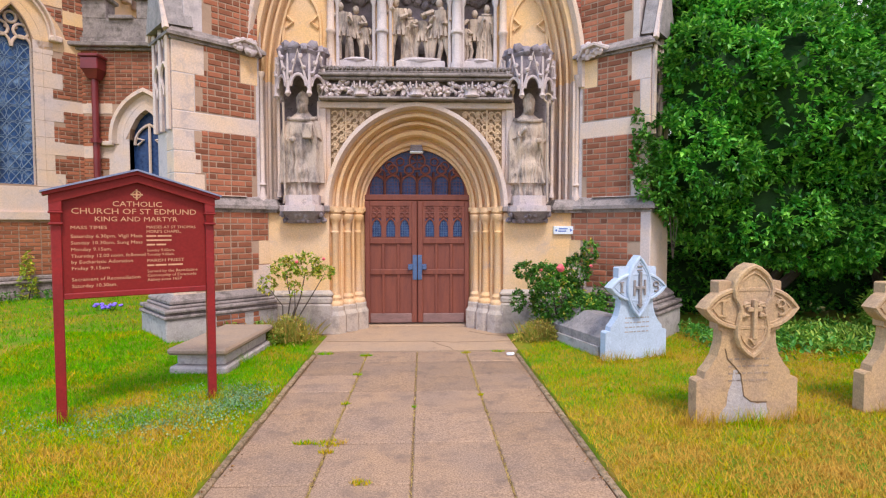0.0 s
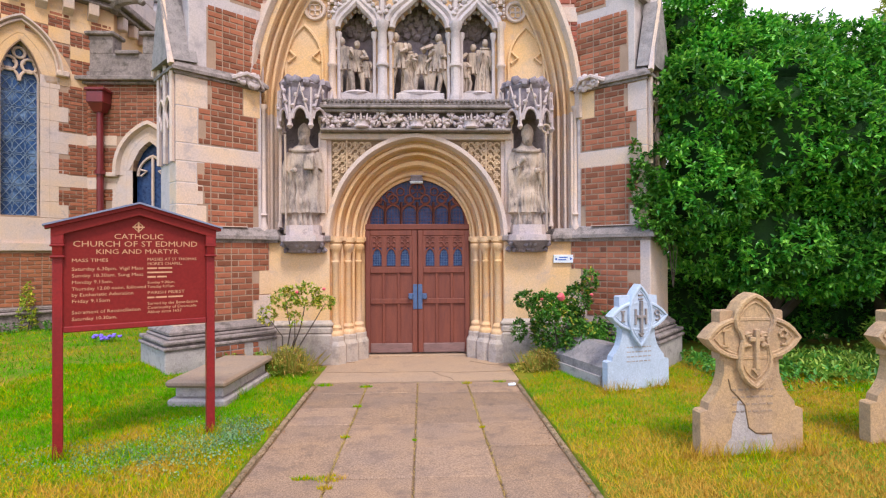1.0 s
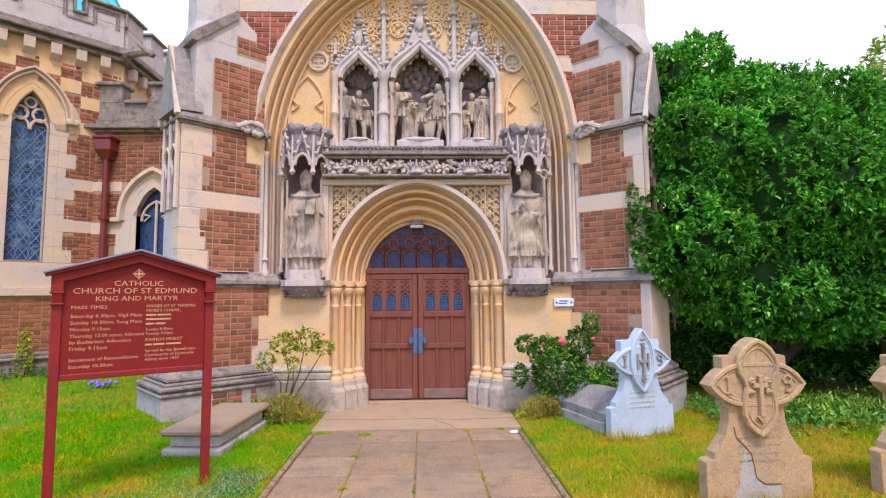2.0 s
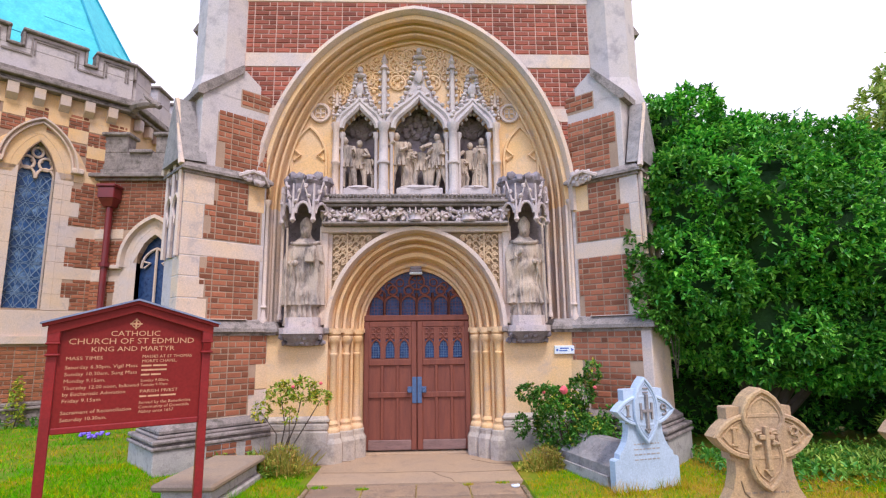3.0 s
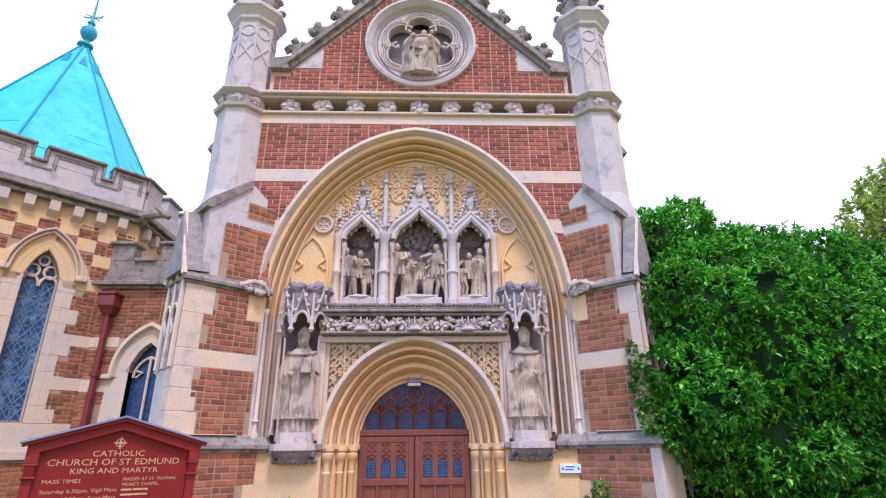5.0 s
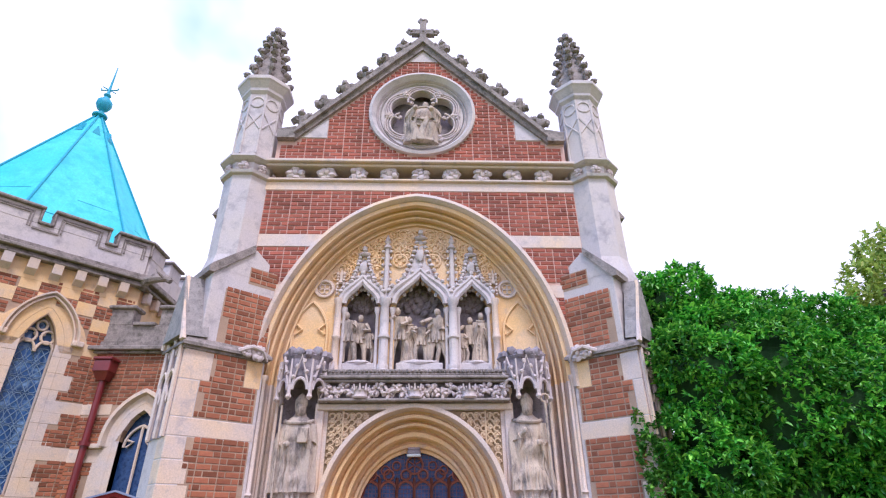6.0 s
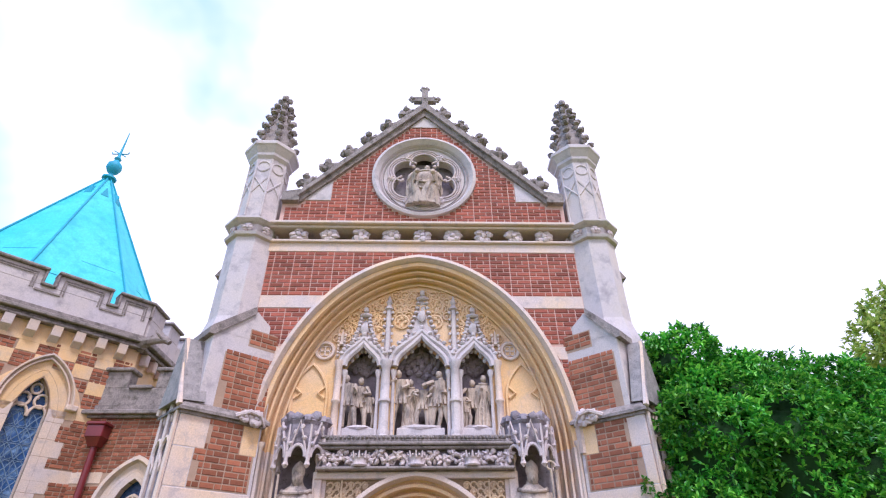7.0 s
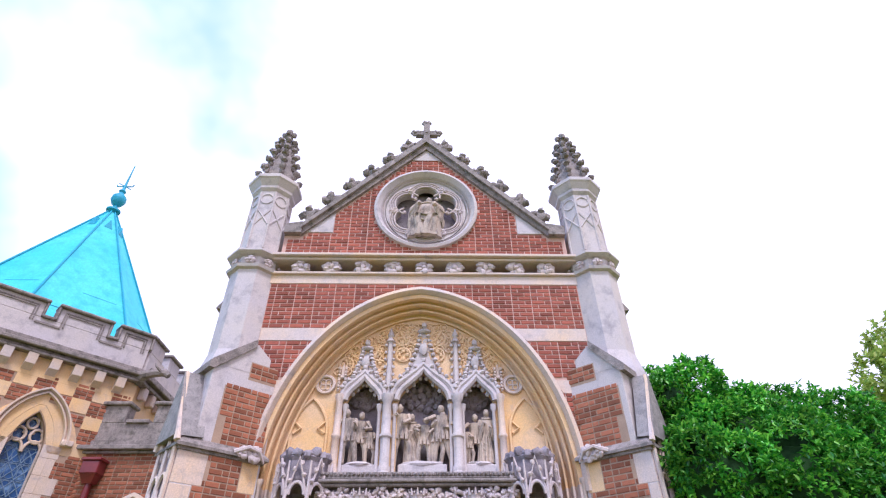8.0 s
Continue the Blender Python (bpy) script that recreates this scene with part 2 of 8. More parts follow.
    def blob(self, c, r, seed=0, amp=0.25, nu=8, nv=6, freq=2.0, m=None):
        r = (r, r, r) if isinstance(r, (int, float)) else r
        vs, fs = [], []
        for j in range(nv + 1):
            b = math.pi * j / nv
            for i in range(nu):
                a = 2 * math.pi * i / nu
                d = Vector((math.sin(b) * math.cos(a), math.sin(b) * math.sin(a), -math.cos(b)))
                k = 1 + amp * noise.noise(d * freq + Vector((seed * 3.1, seed * 1.7, seed)))
                vs.append((c[0] + r[0] * d.x * k, c[1] + r[1] * d.y * k, c[2] + r[2] * d.z * k))
        for j in range(nv):
            for i in range(nu):
                k = (i + 1) % nu
                fs.append((j * nu + i, j * nu + k, (j + 1) * nu + k, (j + 1) * nu + i))
        return self.add(vs, fs, m)

    def mesh(self, name, material, smooth=False):
        me = bpy.data.meshes.new(name)
        me.from_pydata(self.v, [], self.f)
        if self.weld:
            bm = bmesh.new()
            bm.from_mesh(me)
            bmesh.ops.remove_doubles(bm, verts=bm.verts[:], dist=0.0015)
            bm.to_mesh(me)
            bm.free()
        me.materials.append(material)
        if smooth:
            me.polygons.foreach_set("use_smooth", [True] * len(me.polygons))
            me.set_sharp_from_angle(angle=radians(40))
        me.update()
        return me


def under(ob, parent):
    ob.parent = parent
    if parent.parent is None:
        ob.matrix_parent_inverse = parent.matrix_basis.inverted()
    return ob


def part(name, shape, material, parent, label="", smooth=False, kind=""):
    ob = under(new(name, shape.mesh(name, material, smooth)), parent)
    return tagged(ob, label=label, kind=kind)


def single(name, shape, material, label, category, group="", kind="", smooth=False):
    return tagged(new(name, shape.mesh(name, material, smooth)), label, category, group, kind)


def thing(name, at, label, category, group="", kind=""):
    ob = new(name)
    ob.empty_display_size = 0.1
    ob.matrix_basis = Matrix.Translation(at)
    return tagged(ob, label, category, group, kind)


def arch(a, h, n=14, blunt=0.0):
    """A two-centred pointed arch over (-a, 0) to (a, 0), h high, as points in x and z from left to right; blunt: its share of a round arch."""
    if blunt:
        half = [(-a * math.cos(math.pi / 2 * i / n), arch_height(a, h, a * math.cos(math.pi / 2 * i / n), blunt)) for i in range(n + 1)]
        return half + [(-x, z) for x, z in reversed(half[:-1])]
    rad = (a * a + h * h) / (2 * a)
    off = rad - a
    end = math.atan2(h, off)
    left = [(off - rad * math.cos(end * i / n), rad * math.sin(end * i / n)) for i in range(n + 1)]
    return left + [(-x, z) for x, z in reversed(left[:-1])]


def arch_height(a, h, x, blunt=0.0):
    rad = (a * a + h * h) / (2 * a)
    off = rad - a
    x = abs(x)
    if x > a:
        return 0.0
    return (1 - blunt) * math.sqrt(max(0.0, rad * rad - (x + off) ** 2)) + blunt * h * math.sqrt(max(0.0, 1 - x * x / (a * a)))


def moulding(shape, prof, zs, z0, n=14, cx=0.0, m=None, blunt=0.0):
    """An arched opening's mouldings: prof holds (half width, rise, y); jambs go down to z0."""
    rows = []
    for a, h, y in prof:
        c = [(cx + x, y, zs + z) for x, z in arch(a, h, n, blunt)]
        rows.append([(cx - a, y, z0)] + c + [(cx + a, y, z0)] if z0 < zs else c)
    k = len(rows[0])
    vs = [p for r in rows for p in r]
    fs = [(j * k + i, j * k + i + 1, (j + 1) * k + i + 1, (j + 1) * k + i) for j in range(len(rows) - 1) for i in range(k - 1)]
    return shape.add(vs, fs, m)


def columns(shape, xs, low, high, y0, y1, m=None):
    """A wall of upright strips between xs, from low(x) to high(x), y0 to y1 thick, as one joined skin."""
    cells = []
    for x0, x1 in zip(xs, xs[1:]):
        e = (x1 - x0) * 1e-4
        a, b, c, d = low(x0 + e), low(x1 - e), high(x1 - e), high(x0 + e)
        cells.append((x0, x1, a, b, max(c, b), max(d, a)) if max(d - a, c - b) > 0.003 else None)
    near = lambda p, q: p is not None and q is not None and abs(p[3] - q[2]) < 0.01 and abs(p[4] - q[5]) < 0.01
    for i, q in enumerate(cells):
        if q is None:
            continue
        x0, x1, a, b, c, d = q
        vs = [(x0, y0, a), (x1, y0, b), (x1, y0, c), (x0, y0, d), (x0, y1, a), (x1, y1, b), (x1, y1, c), (x0, y1, d)]
        fs = [(0, 1, 2, 3), (7, 6, 5, 4), (3, 2, 6, 7), (4, 5, 1, 0)]
        if i == 0 or not near(cells[i - 1], q):
            fs.append((4, 0, 3, 7))
        if i == len(cells) - 1 or not near(q, cells[i + 1]):
            fs.append((1, 5, 6, 2))
        shape.add(vs, fs, m)
    shape.weld = True


def span(a, b, n):
    return [a + (b - a) * i / n for i in range(n + 1)]


def lay_bricks(x0, x1, z0, z1, inside, y, out=0.012, course=0.0785, length=0.225, joint=0.015, seed=1):
    """Boxes (x0, x1, z0, z1) of the bricks of a wall in which inside(x, z) holds."""
    rng = random.Random(seed)
    found = []
    rows = max(1, round((z1 - z0) / course))
    ch = (z1 - z0) / rows
    for j in range(rows):
        za, zb = z0 + j * ch, z0 + (j + 1) * ch - joint
        x = x0 - (length * 0.5 if j % 2 else 0.0)
        k = 0
        while x < x1:
            w = length if (k + j) % 2 else length * 0.5
            a, b = max(x, x0), min(x + w - joint, x1)
            x += w
            k += 1
            if b - a < 0.03:
                continue
            mid = (za + zb) / 2
            ia, ib = inside(a, mid), inside(b, mid)
            if not (ia or ib):
                continue
            if ia != ib:
                lo, hi = (a, b)
                for _ in range(7):
                    t = (lo + hi) / 2
                    if inside(t, mid) == ia:
                        lo = t
                    else:
                        hi = t
                a, b = (a, lo) if ia else (hi, b)
                if b - a < 0.03:
                    continue
            if inside((a + b) / 2, mid):
                found.append((a, b, za, zb, rng.uniform(-0.003, 0.003)))
    return found


def brick_shape(shape, boxes, y, m=None, out=0.012):
    for a, b, z0, z1, e in boxes:
        o = y - out - e
        c = 0.005
        vs = [(a, y, z0), (b, y, z0), (b, y, z1), (a, y, z1), (a + c, o, z0 + c), (b - c, o, z0 + c), (b - c, o, z1 - c), (a + c, o, z1 - c)]
        shape.add(vs, [(4, 5, 6, 7), (0, 1, 5, 4), (1, 2, 6, 5), (2, 3, 7, 6), (3, 0, 4, 7)], m)


def foliage(shape, c, s, seed, n=6, m=None):
    """A small carved bunch of leaves."""
    rng = random.Random(seed)
    for i in range(n):
        a = 2 * math.pi * i / n + rng.uniform(-0.3, 0.3)
        shape.blob((c[0] + s * 0.55 * math.cos(a), c[1] - s * rng.uniform(0.0, 0.25), c[2] + s * 0.5 * math.sin(a)),
                   (s * 0.42, s * 0.3, s * 0.34), seed + i * 7, 0.5, 6, 5, 2.6, m)
    shape.blob((c[0], c[1] - s * 0.2, c[2]), s * 0.36, seed + 99, 0.4, 6, 5, 2.5, m)


MIRROR = Matrix.Diagonal((-1, 1, 1, 1))
FM = Matrix.Translation((CX, 0, 0))


# ---- the church porch ----
church = thing("church_porch", (CX, FY + 1.5, 0), "Gothic brick and limestone church porch with carved arch and gable", "church")

ZB, ZT = 7.07, 7.43          # carved cornice
AH = (2.33, 3.11, 3.60)      # great arch: half width, rise, springing
BLUNT = 0.7                  # both arches are rounder than a plain pointed arch
FMA = Matrix.Translation((-0.01, 0, 0))      # middle of the great arch
FMD = Matrix.Translation((-0.005, 0, 0))     # middle of the doorway
ROSE = (8.67, 0.91)          # wheel panel: centre height, radius


def rake(x):
    return 8.02 + (10.42 - 8.02) * (1 - min(abs(x), 2.3) / 2.3)


def hood_z(x):
    return AH[2] + arch_height(AH[0], AH[1], x + CX + 0.01, BLUNT)


# front wall: mortar body under the bricks
s = Shape(FM)
xs = sorted(set(span(-2.75, 2.75, 4) + [q[0] - 0.07 for q in arch(AH[0], AH[1], 24, BLUNT)] + [-2.33, 2.33]))
columns(s, xs, lambda x: max(3.0, hood_z(x)) if abs(x + 0.07) < AH[0] else 3.0, lambda x: ZB, FY, FY + 0.5)
xs2 = sorted(set(span(-2.62, 2.62, 2) + [-2.3, 0, 2.3] + [ROSE[1] * math.sin(math.pi * i / 28) for i in range(-14, 15)]))
low_rose = lambda x: ROSE[0] - math.sqrt(max(0, ROSE[1] ** 2 - x * x))
top_rose = lambda x: ROSE[0] + math.sqrt(max(0, ROSE[1] ** 2 - x * x))
columns(s, xs2, lambda x: ZT, lambda x: low_rose(x) if abs(x) < ROSE[1] else ZT + 0.5, FY + 0.02, FY + 0.5)
columns(s, xs2, lambda x: top_rose(x) if abs(x) < ROSE[1] else ZT + 0.5, rake, FY + 0.02, FY + 0.5)
front_wall = part("front_wall", s, REDMORTAR, church, "brick wall with pinkish mortar joints")

# stone bands of the front wall
s = Shape(FM)
columns(s, xs, lambda x: max(ZB - 0.17, hood_z(x)), lambda x: ZB, FY - 0.015, FY + 0.3)
part("stone_band", s, PALE, church, "pale limestone band")
for sg in (-1, 1):
    for x0, x1, z0, z1 in ((1.68, 1.40, 5.80, 6.02), (2.14, 2.03, 4.91, 5.12)):
        s = Shape(FM)
        s.prism([(sg * 2.66, z0), (sg * x0, z0), (sg * x1, z1), (sg * 2.66, z1)][::1 if sg < 0 else -1], FY - 0.016, FY + 0.2)
        part("stone_band", s, PALE, church, "pale limestone band")


def spandrel(x, z):
    if 5.79 < z < 6.03 or 4.90 < z < 5.13:
        return False
    return z > hood_z(x) + 0.02 if abs(x) < AH[0] else True


s = Shape(FM)
brick_shape(s, lay_bricks(-2.66, 2.66, 4.0, ZB - 0.17, spandrel, FY, seed=3), FY)
part("spandrel_brickwork", s, BRICKT, church, "crimson bricks round the great arch", kind="stuff")
s = Shape(FM)
brick_shape(s, lay_bricks(-2.55, 2.55, ZT, 10.4, lambda x, z: z < rake(x) - 0.12 and x * x + (z - ROSE[0]) ** 2 > (ROSE[1] + 0.1) ** 2
                          and not (abs(x) > 1.73 and 8.06 < z < rake(x)), FY + 0.02, seed=5), FY + 0.02)
part("gable_brickwork", s, BRICKT, church, "crimson bricks of the gable", kind="stuff")
for sg in (-1, 1):
    s = Shape(FM)
    s.prism([(sg * 2.25, 8.06), (sg * 1.74, 8.06), (sg * 1.74, rake(1.74) - 0.06), (sg * 2.2, rake(2.2) - 0.04)][::1 if sg < 0 else -1], FY, FY + 0.3)
    part("kneeler", s, BLUISH, church, "pale stone block at the gable's foot")
s = Shape(FM)
s.prism([(-0.3, rake(0.3) - 0.08), (0.3, rake(0.3) - 0.08), (0, rake(0) - 0.05)], FY, FY + 0.3)
part("apex_stone", s, BLUISH, church, "pale stone at the gable's top")

# great arch mouldings
s = Shape(FMA)
A0, H0, ZS = AH
moulding(s, [(A0 + 0.06, H0 + 0.08, FY), (A0 + 0.06, H0 + 0.08, FY - 0.10), (A0 + 0.0, H0 + 0.02, FY - 0.115), (A0 - 0.035, H0 - 0.02, FY - 0.06), (A0 - 0.04, H0 - 0.03, FY + 0.02)], ZS, 3.5, 24, blunt=BLUNT)
part("arch_hood", s, PALE, church, "pale grey hood mould of the great arch", smooth=True)
s = Shape(FMA)
prof = [(-0.03, -0.02), (-0.10, -0.02), (-0.115, 0.04), (-0.09, 0.10), (-0.115, 0.135), (-0.14, 0.09), (-0.17, 0.09), (-0.185, 0.14), (-0.16, 0.20), (-0.185, 0.235),
        (-0.21, 0.19), (-0.24, 0.19), (-0.255, 0.24), (-0.23, 0.31), (-0.27, 0.335), (-0.285, 0.30), (-0.31, 0.31), (-0.31, 0.42)]
prof = [(A0 + d, H0 + d, FY + y) for d, y in prof]
moulding(s, prof, ZS, ZS, 26, blunt=BLUNT)
for sg in (-1, 1):
    j = Shape(FMA)
    k = len(prof)
    j.add([(sg * a, y, z) for z in (1.85, ZS) for a, h, y in prof], [(i, i + 1, k + i + 1, k + i) if sg < 0 else (i + 1, i, k + i, k + i + 1) for i in range(k - 1)])
    part("arch_jamb", j, PALE, church, "pale moulded jamb of the great arch", smooth=True)
part("arch_moulding", s, CREAM, church, "cream moulded stone orders of the great arch", smooth=True)

TY = FY + 0.36               # carved screen under the great arch


def ogee(x, c, hw, zs, rise):
    t = abs(x - c) / hw
    return zs + rise * (0.62 * math.sqrt(max(0, 1 - t * t)) + 0.38 * (1 - t) ** 2.6) if t < 1 else None


NICHES = [(-0.88, 0.27, 4.90, 0.40), (0.06, 0.40, 4.90, 0.53), (0.91, 0.27, 4.90, 0.40)]


def screen_low(x):
    for c, hw, zs, rise in NICHES:
        if abs(x - c) < hw:
            return ogee(x, c, hw, zs, rise)
    return 3.74


AI, HI = A0 - 0.30, H0 - 0.28
s = Shape(FMA)
xs = sorted(set([round(q[0], 4) for q in arch(AI, HI, 22, BLUNT)] + [round(c + hw * math.sin(math.pi * i / 20), 4) for c, hw, *_ in NICHES for i in range(-10, 11)]))
columns(s, xs, screen_low, lambda x: max(ZS + arch_height(AI, HI, x, BLUNT), 3.75), TY, TY + 0.16)
part("tympanum", s, CREAM, church, "cream stone screen over the doorway")
for c, hw, zs, rise in NICHES:
    s = Shape(FMA)
    pts = [(c - hw - 0.06, 3.7), (c + hw + 0.06, 3.7), (c + hw + 0.06, zs + rise + 0.1), (c - hw - 0.06, zs + rise + 0.1)]
    y0, y1 = TY + 0.162, TY + 0.34
    s.add([(x, y0, z) for x, z in pts] + [(x, y1, z) for x, z in pts], [(4, 5, 6, 7), (0, 3, 7, 4), (1, 5, 6, 2), (2, 6, 7, 3), (0, 4, 5, 1)])
    for i in range(26):
        a = 2.4 * i
        q = math.sqrt(i / 26) * hw * 0.95
        s.blob((c + q * math.cos(a), y1 - 0.03, zs + 0.08 + 0.6 * q * math.sin(a) + rise * 0.25), (0.07, 0.05, 0.06), i, 0.6, 6, 5, 3)
    # dark tone painted in for the shade inside the niche
    part("niche_back", s, DARK_SHADE, church, "hollow niche with carved leaves, its shade painted dark")


# porch body, roof and floor behind the front
for sg in (-1, 1):
    part("side_wall", Shape(FM).box(sg * 2.6 - 0.15, sg * 2.6 + 0.15, FY + 0.5, FY + 6, 0, 7.9), MORTAR, church)
s = Shape(FM)
s.prism([(-2.75, 7.9), (2.75, 7.9), (0, 10.3)], FY + 0.5, FY + 6)
part("roof", s, GREY, church, "plain stone-slated roof behind the gable")

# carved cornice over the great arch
# the hollow's shade is painted: its strip is darker than the fillets
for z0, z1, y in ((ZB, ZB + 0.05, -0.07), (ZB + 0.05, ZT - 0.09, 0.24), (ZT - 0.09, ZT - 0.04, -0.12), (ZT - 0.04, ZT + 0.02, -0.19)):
    part("cornice", Shape(FM).box(-2.72, 2.72, FY + y, FY + 0.4, z0, z1, 0.012), PALE if y < 0 else DARK_SHADE, church, "grey stone cornice with hollow moulding")
for i in range(9):
    s = Shape(FM)
    foliage(s, (-2.2 + 0.545 * i, FY - 0.01, ZB + 0.16), 0.175, 40 + i * 11, 9)
    part("cornice_flower", s, CARVED, church, smooth=True)

# gable coping, crockets and cross
ang = math.atan2(rake(0) - rake(2.3), 2.3)
for sg in (-1, 1):
    s = Shape(FM)
    for w0, w1, y in ((-0.06, 0.05, -0.05), (0.05, 0.15, -0.12), (0.15, 0.24, -0.05)):
        q = [(-2.32, rake(2.3) + w0), (0.0, rake(0) + w0 * 1.45), (0.0, rake(0) + w1 * 1.45), (-2.32, rake(2.3) + w1)]
        s.prism(q if sg < 0 else [(-x, z) for x, z in reversed(q)], FY + y, FY + 0.6)
    q = [(-2.62, 7.98), (-2.3, 7.98), (-2.3, 8.24), (-2.62, 8.18)]
    s.prism(q if sg < 0 else [(-x, z) for x, z in reversed(q)], FY - 0.10, FY + 0.6)
    part("coping", s, GREY, church, "weathered grey gable coping")
    for i in range(6):
        x = sg * (2.19 - 0.372 * i)
        s = Shape(FM)
        zz = rake(x) + 0.30
        for dx, dz, q in ((0.03, 0.0, 0.12), (0.15, 0.0, 0.09), (0.06, 0.12, 0.08), (-0.08, 0.05, 0.09)):
            s.blob((x + sg * dx, FY + 0.02 - 0.03 * (dz > 0.1), zz + 0.05 + dz), (q, q * 0.9, q), 150 + i * 13 + int(dx * 90), 0.55, 8, 6, 3)
        s.tube([(x - sg * 0.03, FY + 0.05, zz - 0.14), (x, FY + 0.05, zz + 0.08)], 0.06, 6)
        part("crocket", s, GREY, church, "leafy stone crocket", smooth=True)
s = Shape(FM)
s.box(-0.07, 0.07, FY - 0.02, FY + 0.12, 10.6, 11.22, 0.01)
s.box(-0.24, 0.24, FY - 0.01, FY + 0.11, 10.84, 10.98, 0.01)
for c in ((0, 11.24), (-0.22, 10.915), (0.22, 10.915), (0, 10.915)):
    foliage(s, (c[0] * 1.1, FY + 0.03, c[1]), 0.12, 300, 6)
part("gable_cross", s, GREY, church, "carved stone cross on the gable's top", smooth=True)

# wheel panel with its sexfoil opening
rz, rr = ROSE
ring = lambda r, y, n=64: [(r * math.cos(2 * math.pi * i / n), y, rz + r * math.sin(2 * math.pi * i / n)) for i in range(n)]


def discs(shape, prof, n=64):
    vs = [p for r, y in prof for p in ring(r, y, n)]
    k = len(prof)
    shape.add(vs, [(j * n + i, (j + 1) * n + i, (j + 1) * n + (i + 1) % n, j * n + (i + 1) % n) for j in range(k - 1) for i in range(n)])


WM = FM @ Matrix.Translation((0, 0, rz)) @ Matrix.Diagonal((rr, 1, rr, 1)) @ Matrix.Translation((0, 0, -rz))
s = Shape(WM)
discs(s, [(1.10, FY + 0.03), (1.10, FY - 0.06), (1.04, FY - 0.08), (1.0, FY - 0.03), (0.95, FY + 0.02), (0.95, FY + 0.0), (0.93, FY + 0.07), (0.90, FY + 0.05), (0.87, FY + 0.10)])
part("wheel_ring", s, BLUISH, church, "moulded grey stone ring", smooth=True)
s = Shape(WM)
n = 96
inner = []
for i in range(n):
    th = 2 * math.pi * i / n
    best = 0.0
    for k in range(6):
        a = math.pi / 2 + k * math.pi / 3
        d, lr = 0.43, 0.275
        b = math.cos(th - a) * d
        q = lr * lr - d * d + b * b
        if q > 0:
            best = max(best, b + math.sqrt(q))
    inner.append(max(best, 0.40))
vs, fs = [], []
for r, y in ((0.86, FY + 0.08), (None, FY + 0.10), (None, FY + 0.24)):
    vs += [((r or inner[i]) * math.cos(2 * math.pi * i / n), y, rz + (r or inner[i]) * math.sin(2 * math.pi * i / n)) for i in range(n)]
for j in range(2):
    fs += [(j * n + i, (j + 1) * n + i, (j + 1) * n + (i + 1) % n, j * n + (i + 1) % n) for i in range(n)]
s.add(vs, fs)
part("sexfoil_plate", s, BLUISH, church, "stone plate cut with a six-lobed opening")
s = Shape(WM)
for k in range(6):
    a = math.pi / 2 + k * math.pi / 3
    c = (0.40 * math.cos(a), rz + 0.40 * math.sin(a))
    for rad_, thick in ((0.305, 0.022), (0.36, 0.016), (0.405, 0.02)):
        wide = 1.75 if rad_ < 0.32 else 1.35
        s.tube([(c[0] * 1.06 + rad_ * math.cos(a + q), FY + 0.075, rz + (c[1] - rz) * 1.06 + rad_ * math.sin(a + q)) for q in span(-wide, wide, 14)], thick, 6)
    b = a + math.pi / 6
    foliage(s, (0.70 * math.cos(b), FY + 0.08, rz + 0.70 * math.sin(b)), 0.10, 400 + k, 5)
    s.blob((0.46 * math.cos(b), FY + 0.12, rz + 0.46 * math.sin(b)), (0.05, 0.04, 0.05), k, 0.3, 7, 5)
part("cusp_moulding", s, CARVED, church, "cusped mouldings and carved leaves", smooth=True)
s = Shape(WM)
s.box(-0.68, 0.68, FY + 0.34, FY + 0.40, rz - 0.68, rz + 0.68)
# plate coloured dark in place of the shade behind the openings
part("wheel_back", s, DARK_SHADE, church, "back plate of the wheel panel, painted dark as shade")


